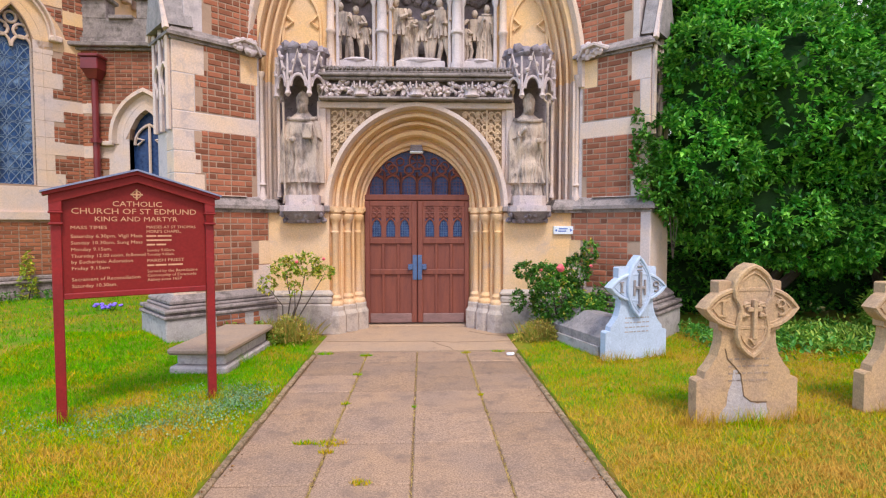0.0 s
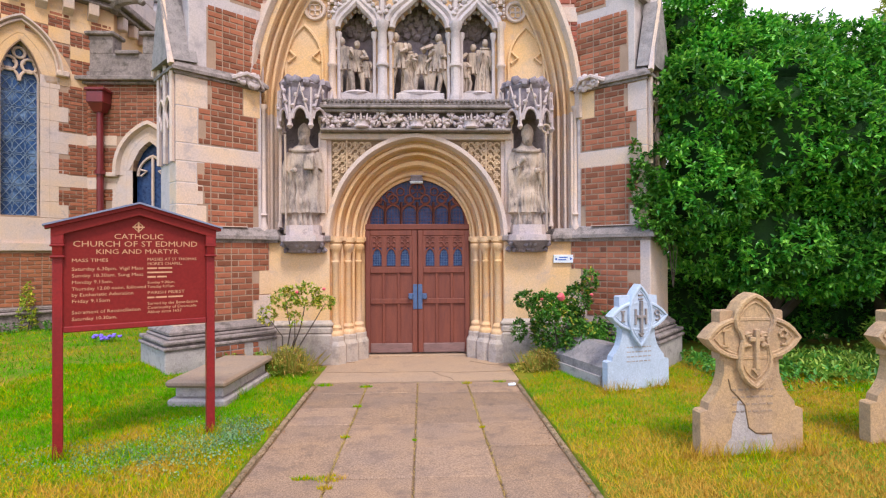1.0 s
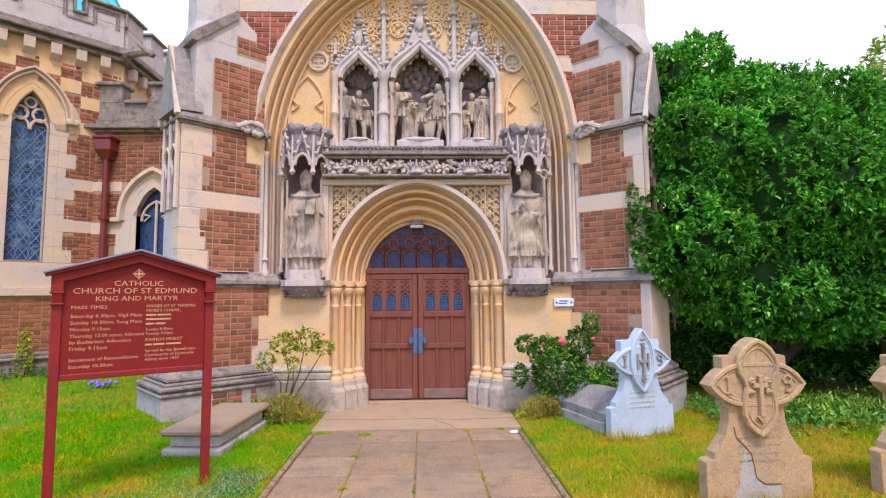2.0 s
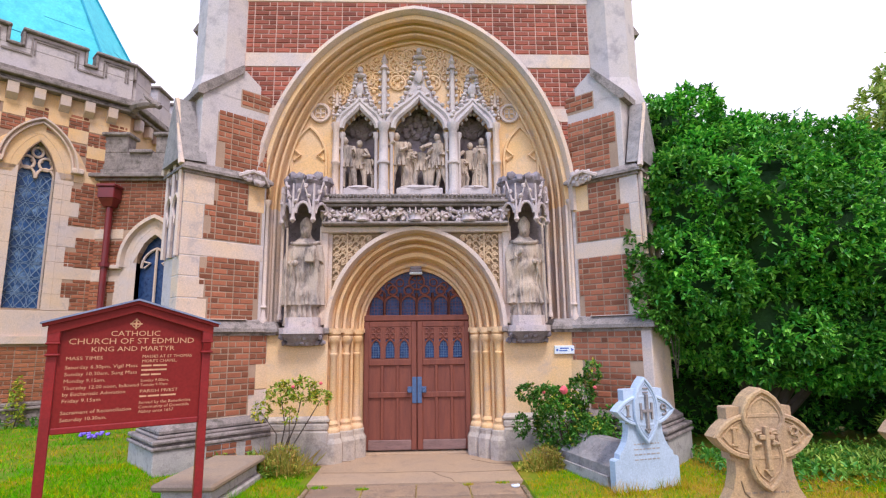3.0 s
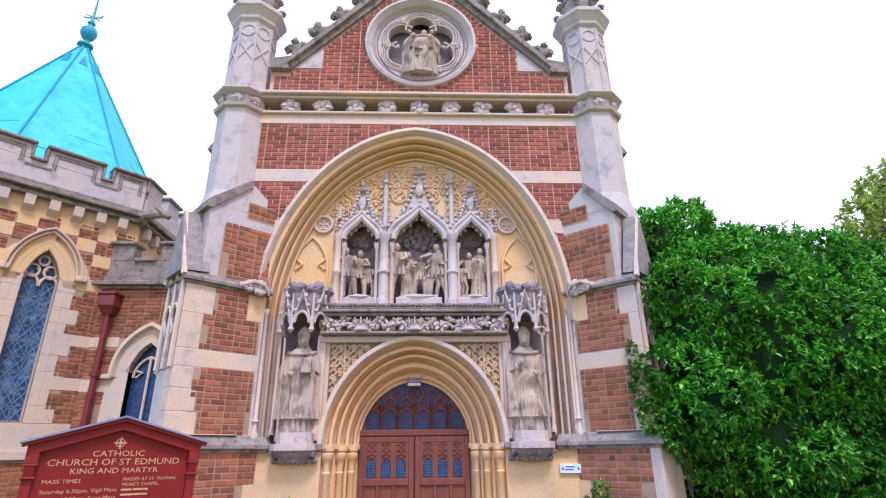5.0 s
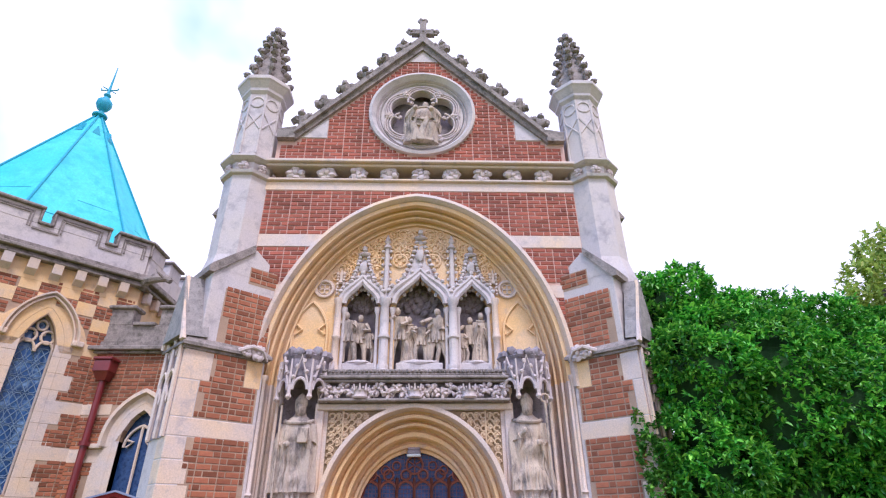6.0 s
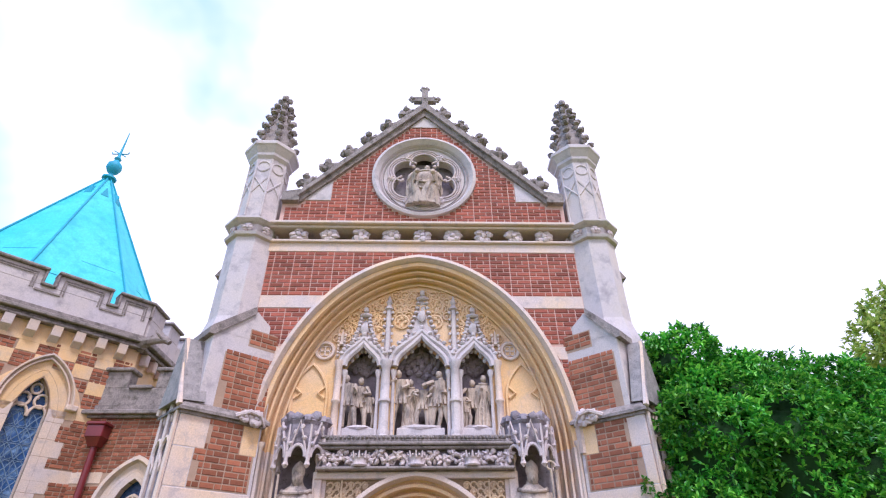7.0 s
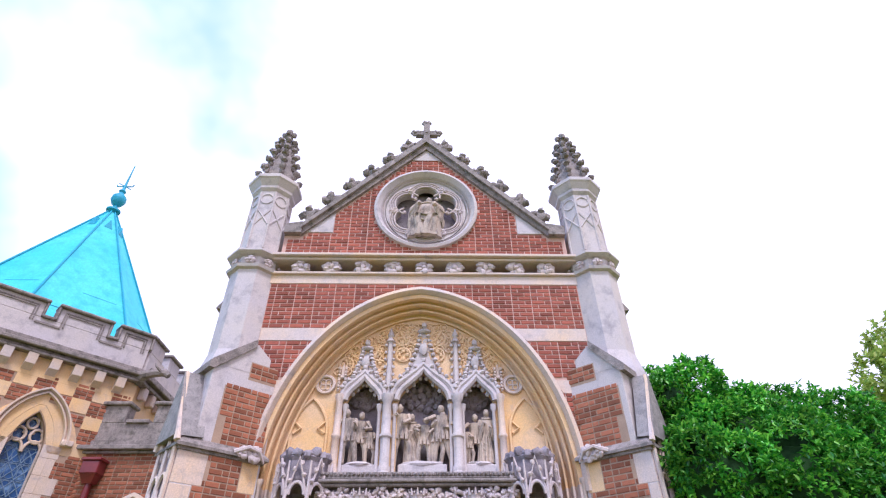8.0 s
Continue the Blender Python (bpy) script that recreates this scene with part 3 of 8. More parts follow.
def figure(shape, c, h, seed, w=0.24, seat=False, nfold=17):
    """A plain draped stone shape, h high, standing at c."""
    rng = random.Random(seed)
    n, rows = 28, 24
    ph = rng.uniform(0, 6)
    pts = ((0, 0.44), (0.06, 0.43), (0.3, 0.38), (0.55, 0.36), (0.68, 0.385), (0.74, 0.38), (0.79, 0.31), (0.83, 0.20), (0.86, 0.13), (0.9, 0.12))
    if seat:
        pts = ((0, 0.42), (0.3, 0.44), (0.42, 0.52), (0.48, 0.50), (0.54, 0.36), (0.68, 0.40), (0.76, 0.38), (0.82, 0.26), (0.855, 0.13), (0.9, 0.11))

    def rad(t):
        for (t0, r0), (t1, r1) in zip(pts, pts[1:]):
            if t <= t1:
                return r0 + (r1 - r0) * (t - t0) / (t1 - t0)
        return pts[-1][1]

    def skin(a, t, k=1.0):
        sway = 0.07 * math.sin(t * 3 + ph) * w
        r = w * rad(t) * k * (1 + 0.08 * noise.noise(Vector((a * 1.3, t * 4, seed))))
        return Vector((c[0] + sway + r * math.cos(a), c[1] + 0.72 * r * math.sin(a), c[2] + t * h))

    vs, fs = [], []
    for j in range(rows + 1):
        for i in range(n):
            vs.append(tuple(skin(2 * math.pi * i / n, 0.9 * j / rows)))
    for j in range(rows):
        for i in range(n):
            q = (i + 1) % n
            fs.append((j * n + i, j * n + q, (j + 1) * n + q, (j + 1) * n + i))
    shape.add(vs, fs)
    # hanging folds
    for i in range(nfold):
        a = math.pi + math.pi * (i + rng.uniform(0.1, 0.9)) / nfold
        t1 = rng.choice((0.42, 0.56, 0.68, 0.76))
        lean = rng.uniform(-0.25, 0.25)
        line = [skin(a + lean * (t / t1) + 0.06 * math.sin(t * 12 + i), t, 1.02) for t in span(0.0, t1, 7)]
        shape.tube(line, w * rng.uniform(0.07, 0.12), 6, r2=w * 0.03)
    # swags across the front
    for i in range(3):
        line = [skin(math.pi * (1.15 + 0.7 * u), 0.70 - 0.06 * i - (0.26 + 0.06 * i) * (math.sin(math.pi * u)) ** 0.8, 1.06) for u in span(0, 1, 10)]
        shape.tube(line, w * 0.035, 6, r2=w * 0.03)
    hs = h * 0.062
    hc = Vector((c[0] + 0.07 * math.sin(2.7 + ph) * w, c[1] - w * 0.10, c[2] + h * 0.905))
    shape.blob(hc, (hs * 0.9, hs, hs * 1.25), seed, 0.18, 14, 10, 3)
    shape.tube([skin(math.pi * (1 + u), 0.835 - 0.05 * math.sin(math.pi * u), 1.15) for u in span(0.05, 0.95, 8)], w * 0.035, 6)
    for sg in (-1, 1):
        sh = Vector((c[0] + sg * w * 0.33, c[1] - 0.02, c[2] + h * 0.765))
        el = sh + Vector((sg * w * rng.uniform(0.06, 0.14), -w * 0.12, -h * 0.17))
        hd = el + Vector((-sg * w * rng.uniform(0.2, 0.5), -w * 0.36, h * rng.uniform(-0.01, 0.09)))
        shape.tube([sh, sh.lerp(el, 0.5) + Vector((sg * w * 0.03, 0, 0)), el, hd], w * 0.14, 8, r2=w * 0.07)
        shape.blob(hd, w * 0.08, seed, 0.2)
        for k in range(4):
            b = el.lerp(hd, 0.1 + 0.25 * k)
            shape.tube([b, b + Vector((sg * 0.01, 0.01, -h * 0.10)), b + Vector((sg * w * 0.05, 0.03, -h * (0.34 - 0.06 * k)))], w * 0.07, 6, r2=w * 0.02)


def robed(shape, c, h, w, seed):
    """A plain draped shape with mitre and cope, h high, standing at c and facing -y: one folded skin."""
    n, rows = 84, 46
    rng = random.Random(seed)
    ph = [rng.uniform(0, 6.28) for _ in range(6)]
    pts = ((0, 0.45), (0.05, 0.44), (0.15, 0.40), (0.20, 0.44), (0.45, 0.41), (0.58, 0.42), (0.66, 0.43), (0.715, 0.40), (0.765, 0.31), (0.80, 0.17), (0.84, 0.12))

    def rad(t):
        for (t0, r0), (t1, r1) in zip(pts, pts[1:]):
            if t <= t1:
                return r0 + (r1 - r0) * (t - t0) / (t1 - t0)
        return pts[-1][1]

    def skin(a, t, k=1.0):
        off = abs((a + math.pi / 2 + math.pi) % (2 * math.pi) - math.pi)      # angle from the front
        fade = min(1, max(0, (0.76 - t) / 0.2))
        if t < 0.175:
            fold = 0.20 * (abs(math.sin(8.5 * a + ph[0] + 0.8 * math.sin(5 * t))) - 0.5)
        else:
            cope = min(1, max(0, (off - 0.62 - 0.25 * math.sin(3 * t + ph[1])) / 0.10))
            swag = 0.12 * math.sin(30 * t + 7 * (off - 0.3) ** 2 + ph[2]) * (1 - cope) * (0.25 < t < 0.6)
            hang = 0.15 * math.sin(11 * a + 2.5 * math.sin(4 * t + ph[3])) * cope
            fold = 0.24 * cope * (t < 0.74) + swag + hang + 0.03 * math.sin(17 * a + 9 * t + ph[4])
            fold += 0.08 * (t < 0.20)
        r = w * rad(t) * k * (1 + fold * (0.25 + 0.75 * fade))
        return Vector((c[0] + 0.03 * w * math.sin(3 * t + ph[5]) + r * math.cos(a), c[1] + 0.74 * r * math.sin(a), c[2] + t * h))

    vs, fs = [], []
    for j in range(rows + 1):
        for i in range(n):
            vs.append(tuple(skin(2 * math.pi * i / n, 0.84 * j / rows)))
    for j in range(rows):
        for i in range(n):
            q = (i + 1) % n
            fs.append((j * n + i, j * n + q, (j + 1) * n + q, (j + 1) * n + i))
    fs.append(tuple(range(rows * n, rows * n + n)))
    shape.add(vs, fs)
    for i in range(13):                # long hanging folds down the front
        a = -math.pi / 2 + (i - 6) * 0.2 + rng.uniform(-0.07, 0.07)
        t0, t1 = (0.0, 0.17) if i % 3 == 0 else (0.18, rng.choice((0.36, 0.46, 0.55)))
        shape.tube([skin(a + 0.22 * math.sin(i) * (t - t0), t, 1.01) for t in span(t0, t1, 8)], w * rng.uniform(0.045, 0.07), 7, r2=w * 0.015)
    hs = h * 0.058
    hc = Vector((c[0], c[1] - w * 0.08, c[2] + h * 0.852))
    shape.blob(hc, (hs * 0.85, hs * 0.95, hs * 1.2), seed, 0.16, 16, 12, 3)
    shape.blob(hc + Vector((0, -hs * 0.9, -hs * 0.15)), (hs * 0.16, hs * 0.22, hs * 0.28), seed, 0.1, 8, 6)
    shape.lathe([(hs * 0.92, 0), (hs * 1.0, hs * 0.4), (hs * 0.95, hs * 1.0), (hs * 0.55, hs * 1.7), (0.005, hs * 2.1)], 16, tuple(hc + Vector((0, 0.01, hs * 0.45))), squash=0.8)
    shape.tube([skin(-math.pi / 2 + u, 0.765 - 0.035 * math.cos(u), 1.12) for u in span(-1.5, 1.5, 12)], w * 0.05, 8)
    for sg in (-1, 1):
        el = Vector((c[0] + sg * w * 0.40, c[1] - w * 0.12, c[2] + h * 0.56))
        hd = Vector((c[0] + sg * w * 0.16, c[1] - w * 0.44, c[2] + h * (0.60 + 0.05 * sg)))
        sh = Vector((c[0] + sg * w * 0.36, c[1] - w * 0.02, c[2] + h * 0.72))
        shape.tube([sh, el, el.lerp(hd, 0.6)], w * 0.12, 10, r2=w * 0.10)
        shape.tube([el.lerp(hd, 0.4), hd], w * 0.055, 8, r2=w * 0.05)
        shape.blob(hd, (w * 0.06, w * 0.06, w * 0.075), seed, 0.25, 8, 6)
        for k in range(4):             # sleeve folds
            b = el.lerp(hd, 0.08 + 0.16 * k)
            shape.tube([b, b + Vector((sg * w * 0.02, 0, -h * 0.07)), b + Vector((sg * w * 0.06, w * 0.04, -h * (0.24 - 0.04 * k)))], w * 0.065, 7, r2=w * 0.02)


def small_figure(shape, c, h, seed, robe=False):
    """A small plain upright shape for the reliefs."""
    rng = random.Random(seed)
    if robe:
        figure(shape, c, h, seed, 0.26 * h / 0.8, nfold=9)
        return
    tw = rng.uniform(-0.05, 0.05)
    hip = Vector((c[0] + tw * 0.3, c[1], c[2] + h * 0.48))
    for sg in (-1, 1):
        kn = Vector((c[0] + sg * h * rng.uniform(0.06, 0.13), c[1] - h * 0.05, c[2] + h * 0.25))
        ft = Vector((c[0] + sg * h * rng.uniform(0.06, 0.16), c[1], c[2]))
        shape.tube([hip + Vector((sg * h * 0.05, 0, 0)), kn, ft], h * 0.062, 7, r2=h * 0.035)
        shape.blob(ft + Vector((0, -h * 0.03, 0.012)), (h * 0.04, h * 0.06, h * 0.025), seed, 0.2, 6, 4)
    chest = hip + Vector((tw, -h * 0.02, h * 0.24))
    shape.tube([hip - Vector((0, 0, h * 0.03)), hip.lerp(chest, 0.5), chest + Vector((0, 0, h * 0.04))], h * 0.105, 8, r2=h * 0.12)
    for k in range(5):
        a = math.pi * (1.1 + 0.2 * k)
        shape.tube([hip + Vector((h * 0.1 * math.cos(a), h * 0.08 * math.sin(a), h * 0.06)), hip + Vector((h * 0.13 * math.cos(a), h * 0.11 * math.sin(a), -h * 0.12))], h * 0.03, 5)
    shape.blob(chest + Vector((tw, -h * 0.03, h * 0.15)), (h * 0.058, h * 0.062, h * 0.072), seed, 0.2, 12, 9, 3)
    for sg in (-1, 1):
        sh = chest + Vector((sg * h * 0.12, 0, h * 0.04))
        el = sh + Vector((sg * h * rng.uniform(0.0, 0.12), -h * 0.08, -h * rng.uniform(0.05, 0.16)))
        hd = el + Vector((sg * h * rng.uniform(-0.16, 0.12), -h * 0.06, h * rng.uniform(-0.12, 0.12)))
        shape.tube([sh, el, hd], h * 0.045, 6, r2=h * 0.028)


# seated figure in the wheel panel
s = Shape(FM)
figure(s, (0.02, FY + 0.16, rz - 0.68), 1.06, 77, 0.66, seat=True)
for sg in (-1, 1):                 # knees and throne
    s.tube([(sg * 0.11, FY + 0.06, rz - 0.26), (sg * 0.17, FY - 0.03, rz - 0.30), (sg * 0.13, FY + 0.0, rz - 0.62)], 0.085, 10, r2=0.06)
    s.box(sg * 0.31 - 0.035, sg * 0.31 + 0.035, FY + 0.08, FY + 0.3, rz - 0.55, rz - 0.02, 0.012)
single("carved_seated_figure", s, STATUE, "weathered seated stone statue in the wheel panel", "statue", smooth=True)

# turrets and diagonal buttresses
BD = radians(42)
BM = Matrix(((math.cos(BD), -math.sin(BD), 0, -2.28), (math.sin(BD), math.cos(BD), 0, 7.62), (0, 0, 1, 0), (0, 0, 0, 1))) @ Matrix.Diagonal((0.86, 0.86, 1, 1))
TC = (-3.04, FY + 0.16)
brick_meshes = {}


def brick_objects(boxes, y, m, parent, material):
    """Each brick an object of its own; alike bricks share a mesh."""
    for a, b, z0, z1, e in boxes:
        key = (round(b - a, 2), round(z1 - z0, 3), material.name)
        if key not in brick_meshes:
            sh = Shape()
            w, h = (b - a) / 2, (z1 - z0) / 2
            brick_shape(sh, [(-w, w, -h, h, 0)], 0.0)
            brick_meshes[key] = sh.mesh("brick", material)
        ob = new("brick", brick_meshes[key])
        ob.parent = parent
        ob.matrix_basis = m @ Matrix.Translation(((a + b) / 2, y - e, (z0 + z1) / 2))
        ob.matrix_parent_inverse = parent.matrix_basis.inverted() if parent.parent is None else Matrix.Identity(4)


def face_bricks(x, z):
    """Where the inner side of a buttress shows brick; x runs from the outer edge at -1.25 to 0."""
    tooth = int((z - 1.9) / 0.235) % 2
    if 3.46 < z < 3.87:
        return -0.80 + 0.06 * tooth < x < -0.26
    if 3.0 < z < 3.46:
        return -0.93 + 0.10 * tooth < x < -0.03
    if 2.2 < z < 2.76:
        return -0.95 + 0.1 * tooth < x < -0.02
    if 1.93 < z < 2.2:
        return -0.80 < x < -0.08
    return False


def low_bricks(x, z):
    if 1.36 < z < 1.74:
        return -1.0 < x < 0.14
    return 0.70 < z < 1.37 and -0.88 + 0.08 * (int(z / 0.23) % 2) < x < -0.14 + 0.12 * (int(z / 0.3) % 2)


def high_bricks(x, z):
    if 4.02 < z < 4.84:
        return -0.66 - 0.12 * (z > 4.4) < x < 0.06
    return 5.0 < z < 5.28 and -0.42 < x < 0.12


def eaves(shape, x0, x1, y0, y1, z0, z1, out, m=None):
    """A string course: a square fillet with a sloping top, out beyond the block x0..y1."""
    mid = z0 + (z1 - z0) * 0.45
    low = [(x0 - out * 0.5, y0 - out * 0.5), (x1 + out * 0.5, y0 - out * 0.5), (x1 + out * 0.5, y1 + out * 0.5), (x0 - out * 0.5, y1 + out * 0.5)]
    wide = [(x0 - out, y0 - out), (x1 + out, y0 - out), (x1 + out, y1 + out), (x0 - out, y1 + out)]
    flat = [(x0, y0), (x1, y0), (x1, y1), (x0, y1)]
    shape.upright(low, z0, z0 + (mid - z0) * 0.5, m)
    shape.upright(wide, z0 + (mid - z0) * 0.5, mid, m)
    shape.upright(wide, mid, z1, m, flat)


for sg in (-1, 1):
    M = FM if sg < 0 else FM @ MIRROR
    B = M @ BM
    E = -1.25 if sg < 0 else -1.09          # outer end of the buttress
    butt = part("buttress", Shape(B).box(E, 0.06, 0.0, 0.72, 0.0, 3.92, 0.01), BLUISH, church, "diagonal brick and stone buttress")
    part("lower_stage", Shape(B).box(E - 0.06, 0.16, -0.06, 0.78, 0.3, 1.74, 0.01), PALE, butt)
    s = Shape(B)
    s.box(E - 0.23, 0.2, -0.23, 0.95, 0.0, 0.40, 0.015)
    part("plinth", s, TOMB, butt, "worn pale stone plinth with brick patches")
    brick_objects(lay_bricks(-1.0, -0.1, 0.10, 0.40, lambda x, z: -0.78 < x < -0.34 or (x > -0.2 and z > 0.2), 0.0, seed=81), -0.232, B, butt, BRICK)
    s = Shape(B)
    for q, z0, z1 in ((0.20, 0.40, 0.445), (0.15, 0.445, 0.47), (0.19, 0.47, 0.52), (0.11, 0.52, 0.56)):
        s.box(E - 0.06 - q, 0.2, -0.06 - q, 0.78 + q, z0, z1, 0.014)
    eaves(s, E - 0.06, 0.1, -0.06, 0.78, 0.55, 0.68, 0.09)
    part("plinth_moulding", s, GREY, butt, "dark weathered plinth mouldings")
    s = Shape(B)
    eaves(s, E - 0.01, 0.1, -0.01, 0.73, 1.73, 1.94, 0.13)
    part("string_course", s, GREY, butt, "weathered string course")
    s = Shape(B)
    eaves(s, E + 0.02, 0.05, 0.02, 0.70, 3.86, 4.03, 0.1)
    part("string_course", s, GREY, butt, "mossy weathered string course")
    part("quoin_stone", Shape(B).box(E - 0.003, -0.95, -0.004, 0.3, 3.0, 3.46, 0.006), PALE, butt)
    part("quoin_stone", Shape(B).box(E - 0.004, -0.80, -0.004, 0.3, 3.47, 3.85, 0.006), PALE, butt)
    part("quoin_stone", Shape(B).box(-0.25, 0.03, -0.004, 0.3, 3.47, 3.85, 0.006), CREAM, butt)
    part("quoin_stone", Shape(B).box(E - 0.004, 0.04, -0.005, 0.3, 2.77, 2.99, 0.006), PALE, butt, "pale stone band")
    part("quoin_stone", Shape(B).box(-1.0, -0.2, -0.064, 0.3, 1.94, 1.95, 0.001), PALE, butt)
    for z0, z1, x0 in ((2.5, 2.76, -0.97), (2.22, 2.49, -0.87), (1.95, 2.21, -0.82)):
        part("quoin_stone", Shape(B).box(E - 0.004, x0, -0.004, 0.3, z0, z1, 0.006), PALE, butt)
    part("quoin_stone", Shape(B).box(-0.12, 0.25, -0.065, 0.3, 0.67, 1.0, 0.006), PALE, butt)
    part("quoin_stone", Shape(B).box(-0.02, 0.25, -0.066, 0.3, 1.01, 1.35, 0.006), CREAM, butt)
    part("upper_stage", Shape(B).box(E + 0.19, 0.12, 0.045, 0.68, 3.95, 5.12, 0.01), BLUISH, butt, "smooth grey stone upper stage")
    s = Shape(B)
    s.prism([(E + 0.19, 5.10), (-0.1, 5.10), (-0.1, 5.40), (-0.38, 5.58), (E + 0.19, 5.12)], 0.045, 0.68)
    part("set_off", s, BLUISH, butt, "smooth sloping stone set-off")
    s = Shape(B)
    s.prism([(E + 0.1, 5.02), (E + 0.19, 5.02), (-0.42, 5.52), (-0.42, 5.62), (E + 0.1, 5.12)], 0.0, 0.74)
    s.prism([(E + 0.15, 5.12), (-0.42, 5.60), (-0.42, 5.66), (E + 0.15, 5.17)], 0.03, 0.71)
    part("weathering", s, GREY, butt, "sloping weathered coping")
    # gabled tracery panel at the outer end
    s = Shape(B)
    s.add([(E - 0.13, -0.02, 4.02), (E - 0.13, 0.74, 4.02), (E - 0.13, 0.36, 4.98), (-0.95, -0.02, 4.05), (-0.95, 0.74, 4.05), (-0.95, 0.36, 5.0)],
          [(0, 2, 1), (3, 4, 5), (0, 3, 5, 2), (1, 2, 5, 4), (0, 1, 4, 3)])
    part("gablet_roof", s, LICHEN, butt, "rough lichened gablet roof")
    s = Shape(B)
    for y in (0.06, 0.36, 0.66):
        s.tube([(E - 0.04, y, 2.75), (E - 0.04, y, 4.0 if y != 0.36 else 4.5)], 0.035, 5)
    for y in (0.21, 0.51):
        for zz in (3.35, 3.95):
            s.tube([(E - 0.04, y + 0.15 * math.sin(a), zz + 0.24 * math.cos(a)) for a in span(-1.5, 1.5, 8)], 0.028, 5)
            s.tube([(E - 0.04, y - 0.13, zz + 0.05), (E - 0.04, y, zz - 0.16), (E - 0.04, y + 0.13, zz + 0.05)], 0.022, 5)
    s.tube([(E - 0.08, -0.04, 3.95), (E - 0.08, 0.36, 4.95), (E - 0.08, 0.76, 3.95)], 0.05, 6)
    part("tracery", s, PALE, butt, "blind stone tracery with a gablet")
    # dark sheet painted as the shade behind the tracery
    part("tracery_back", Shape(B).box(E - 0.012, E + 0.01, 0.04, 0.68, 2.75, 4.0), DARK_SHADE, butt)
    # boss at the string's inner end
    s = Shape(B)
    foliage(s, (-0.13, -0.09, 3.95), 0.15, 500 + sg, 8)
    foliage(s, (-0.30, -0.08, 3.96), 0.11, 520 + sg, 7)
    s.tube([(-0.45, -0.06, 3.95), (-0.25, -0.16, 4.02), (-0.08, -0.18, 3.98), (0.04, -0.12, 3.86)], 0.035, 6, r2=0.02)
    part("carved_boss", s, CARVED, butt, "carved leaf boss", smooth=True, kind="stuff")
    brick_objects(lay_bricks(-1.2, 0.0, 1.93, 3.87, face_bricks, 0.0, seed=21 + sg), 0.0, B, butt, BRICK)
    brick_objects(lay_bricks(-1.25, 0.2, 0.70, 1.74, low_bricks, 0.0, seed=31 + sg), -0.06, B, butt, BRICK)
    brick_objects(lay_bricks(-1.0, 0.12, 4.02, 5.28, high_bricks, 0.0, seed=41 + sg), 0.045, B, butt, BRICK)
    for z0, z1, x0, x1, y in ((1.95, 2.76, -0.96, 0.0, 0.0), (3.0, 3.86, -0.94, 0.0, 0.0), (0.69, 1.74, -1.0, 0.15, -0.06), (4.02, 4.84, -0.8, 0.1, 0.045), (5.0, 5.28, -0.44, 0.12, 0.045)):
        part("mortar_bed", Shape(B).box(x0, x1, y - 0.002, y + 0.1, z0, z1), MORTAR, butt)

    # turret
    tur = part("turret", Shape(M).lathe([(0.56, 0), (0.50, 0.35), (0.43, 0.6), (0.405, 0.7), (0.405, 2.25)], 8, (TC[0], TC[1], 4.85), math.pi / 8), BLUISH, church, "octagonal smooth grey stone turret")
    s = Shape(M).lathe([(0.40, 0), (0.47, 0.02), (0.49, 0.07), (0.40, 0.09), (0.40, 0.27), (0.46, 0.29), (0.53, 0.33), (0.53, 0.37), (0.40, 0.44)], 8, (TC[0], TC[1], 7.06), math.pi / 8)
    part("cornice_ring", s, BLUISH, tur, "moulded stone ring")
    s = Shape(M)
    for k in range(8):
        a = math.pi / 8 + math.pi / 8 + k * math.pi / 4
        q = Matrix.Translation((TC[0], TC[1], 0)) @ Matrix.Rotation(a + math.pi / 2, 4, "Z")
        foliage(s, (0, -0.40, 7.24), 0.1, 600 + k, 6, q)
    part("ring_flower", s, CARVED, tur, "carved flowers round the turret", smooth=True, kind="stuff")
    s = Shape(M).lathe([(0.365, 0), (0.365, 1.46), (0.42, 1.52), (0.42, 1.58), (0.50, 1.70), (0.53, 1.73), (0.53, 1.80), (0.45, 1.88), (0.36, 1.95)], 8, (TC[0], TC[1], 7.46), math.pi / 8)
    part("upper_shaft", s, BLUISH, tur, "panelled octagonal shaft with moulded cap")
    for k in range(8):
        s = Shape(M)
        a = k * math.pi / 4
        q = Matrix.Translation((TC[0], TC[1], 0)) @ Matrix.Rotation(a, 4, "Z")
        d = 0.340
        for x in (-0.135, 0.135):
            s.tube([(x, -d, 7.55), (x, -d, 8.9)], 0.018, 5, m=q)
        s.tube([(-0.12, -d, 8.1), (0, -d, 8.28), (0.12, -d, 8.45)], 0.018, 5, m=q)
        s.tube([(0.12, -d, 8.1), (0, -d, 8.28), (-0.12, -d, 8.45)], 0.018, 5, m=q)
        s.tube([(0.12 * math.cos(b), -d, 8.72 + 0.12 * math.sin(b)) for b in span(0, 2 * math.pi, 10)], 0.016, 5, m=q)
        part("panel_tracery", s, BLUISH, tur, "blind tracery ribs")
    s = Shape(M).lathe([(0.36, 0), (0.26, 0.5), (0.15, 1.0), (0.07, 1.35), (0.05, 1.42), (0.09, 1.46), (0.05, 1.5), (0.04, 1.62)], 8, (TC[0], TC[1], 9.40), math.pi / 8)
    part("spirelet", s, GREY, tur, "stone spirelet")
    s = Shape(M)
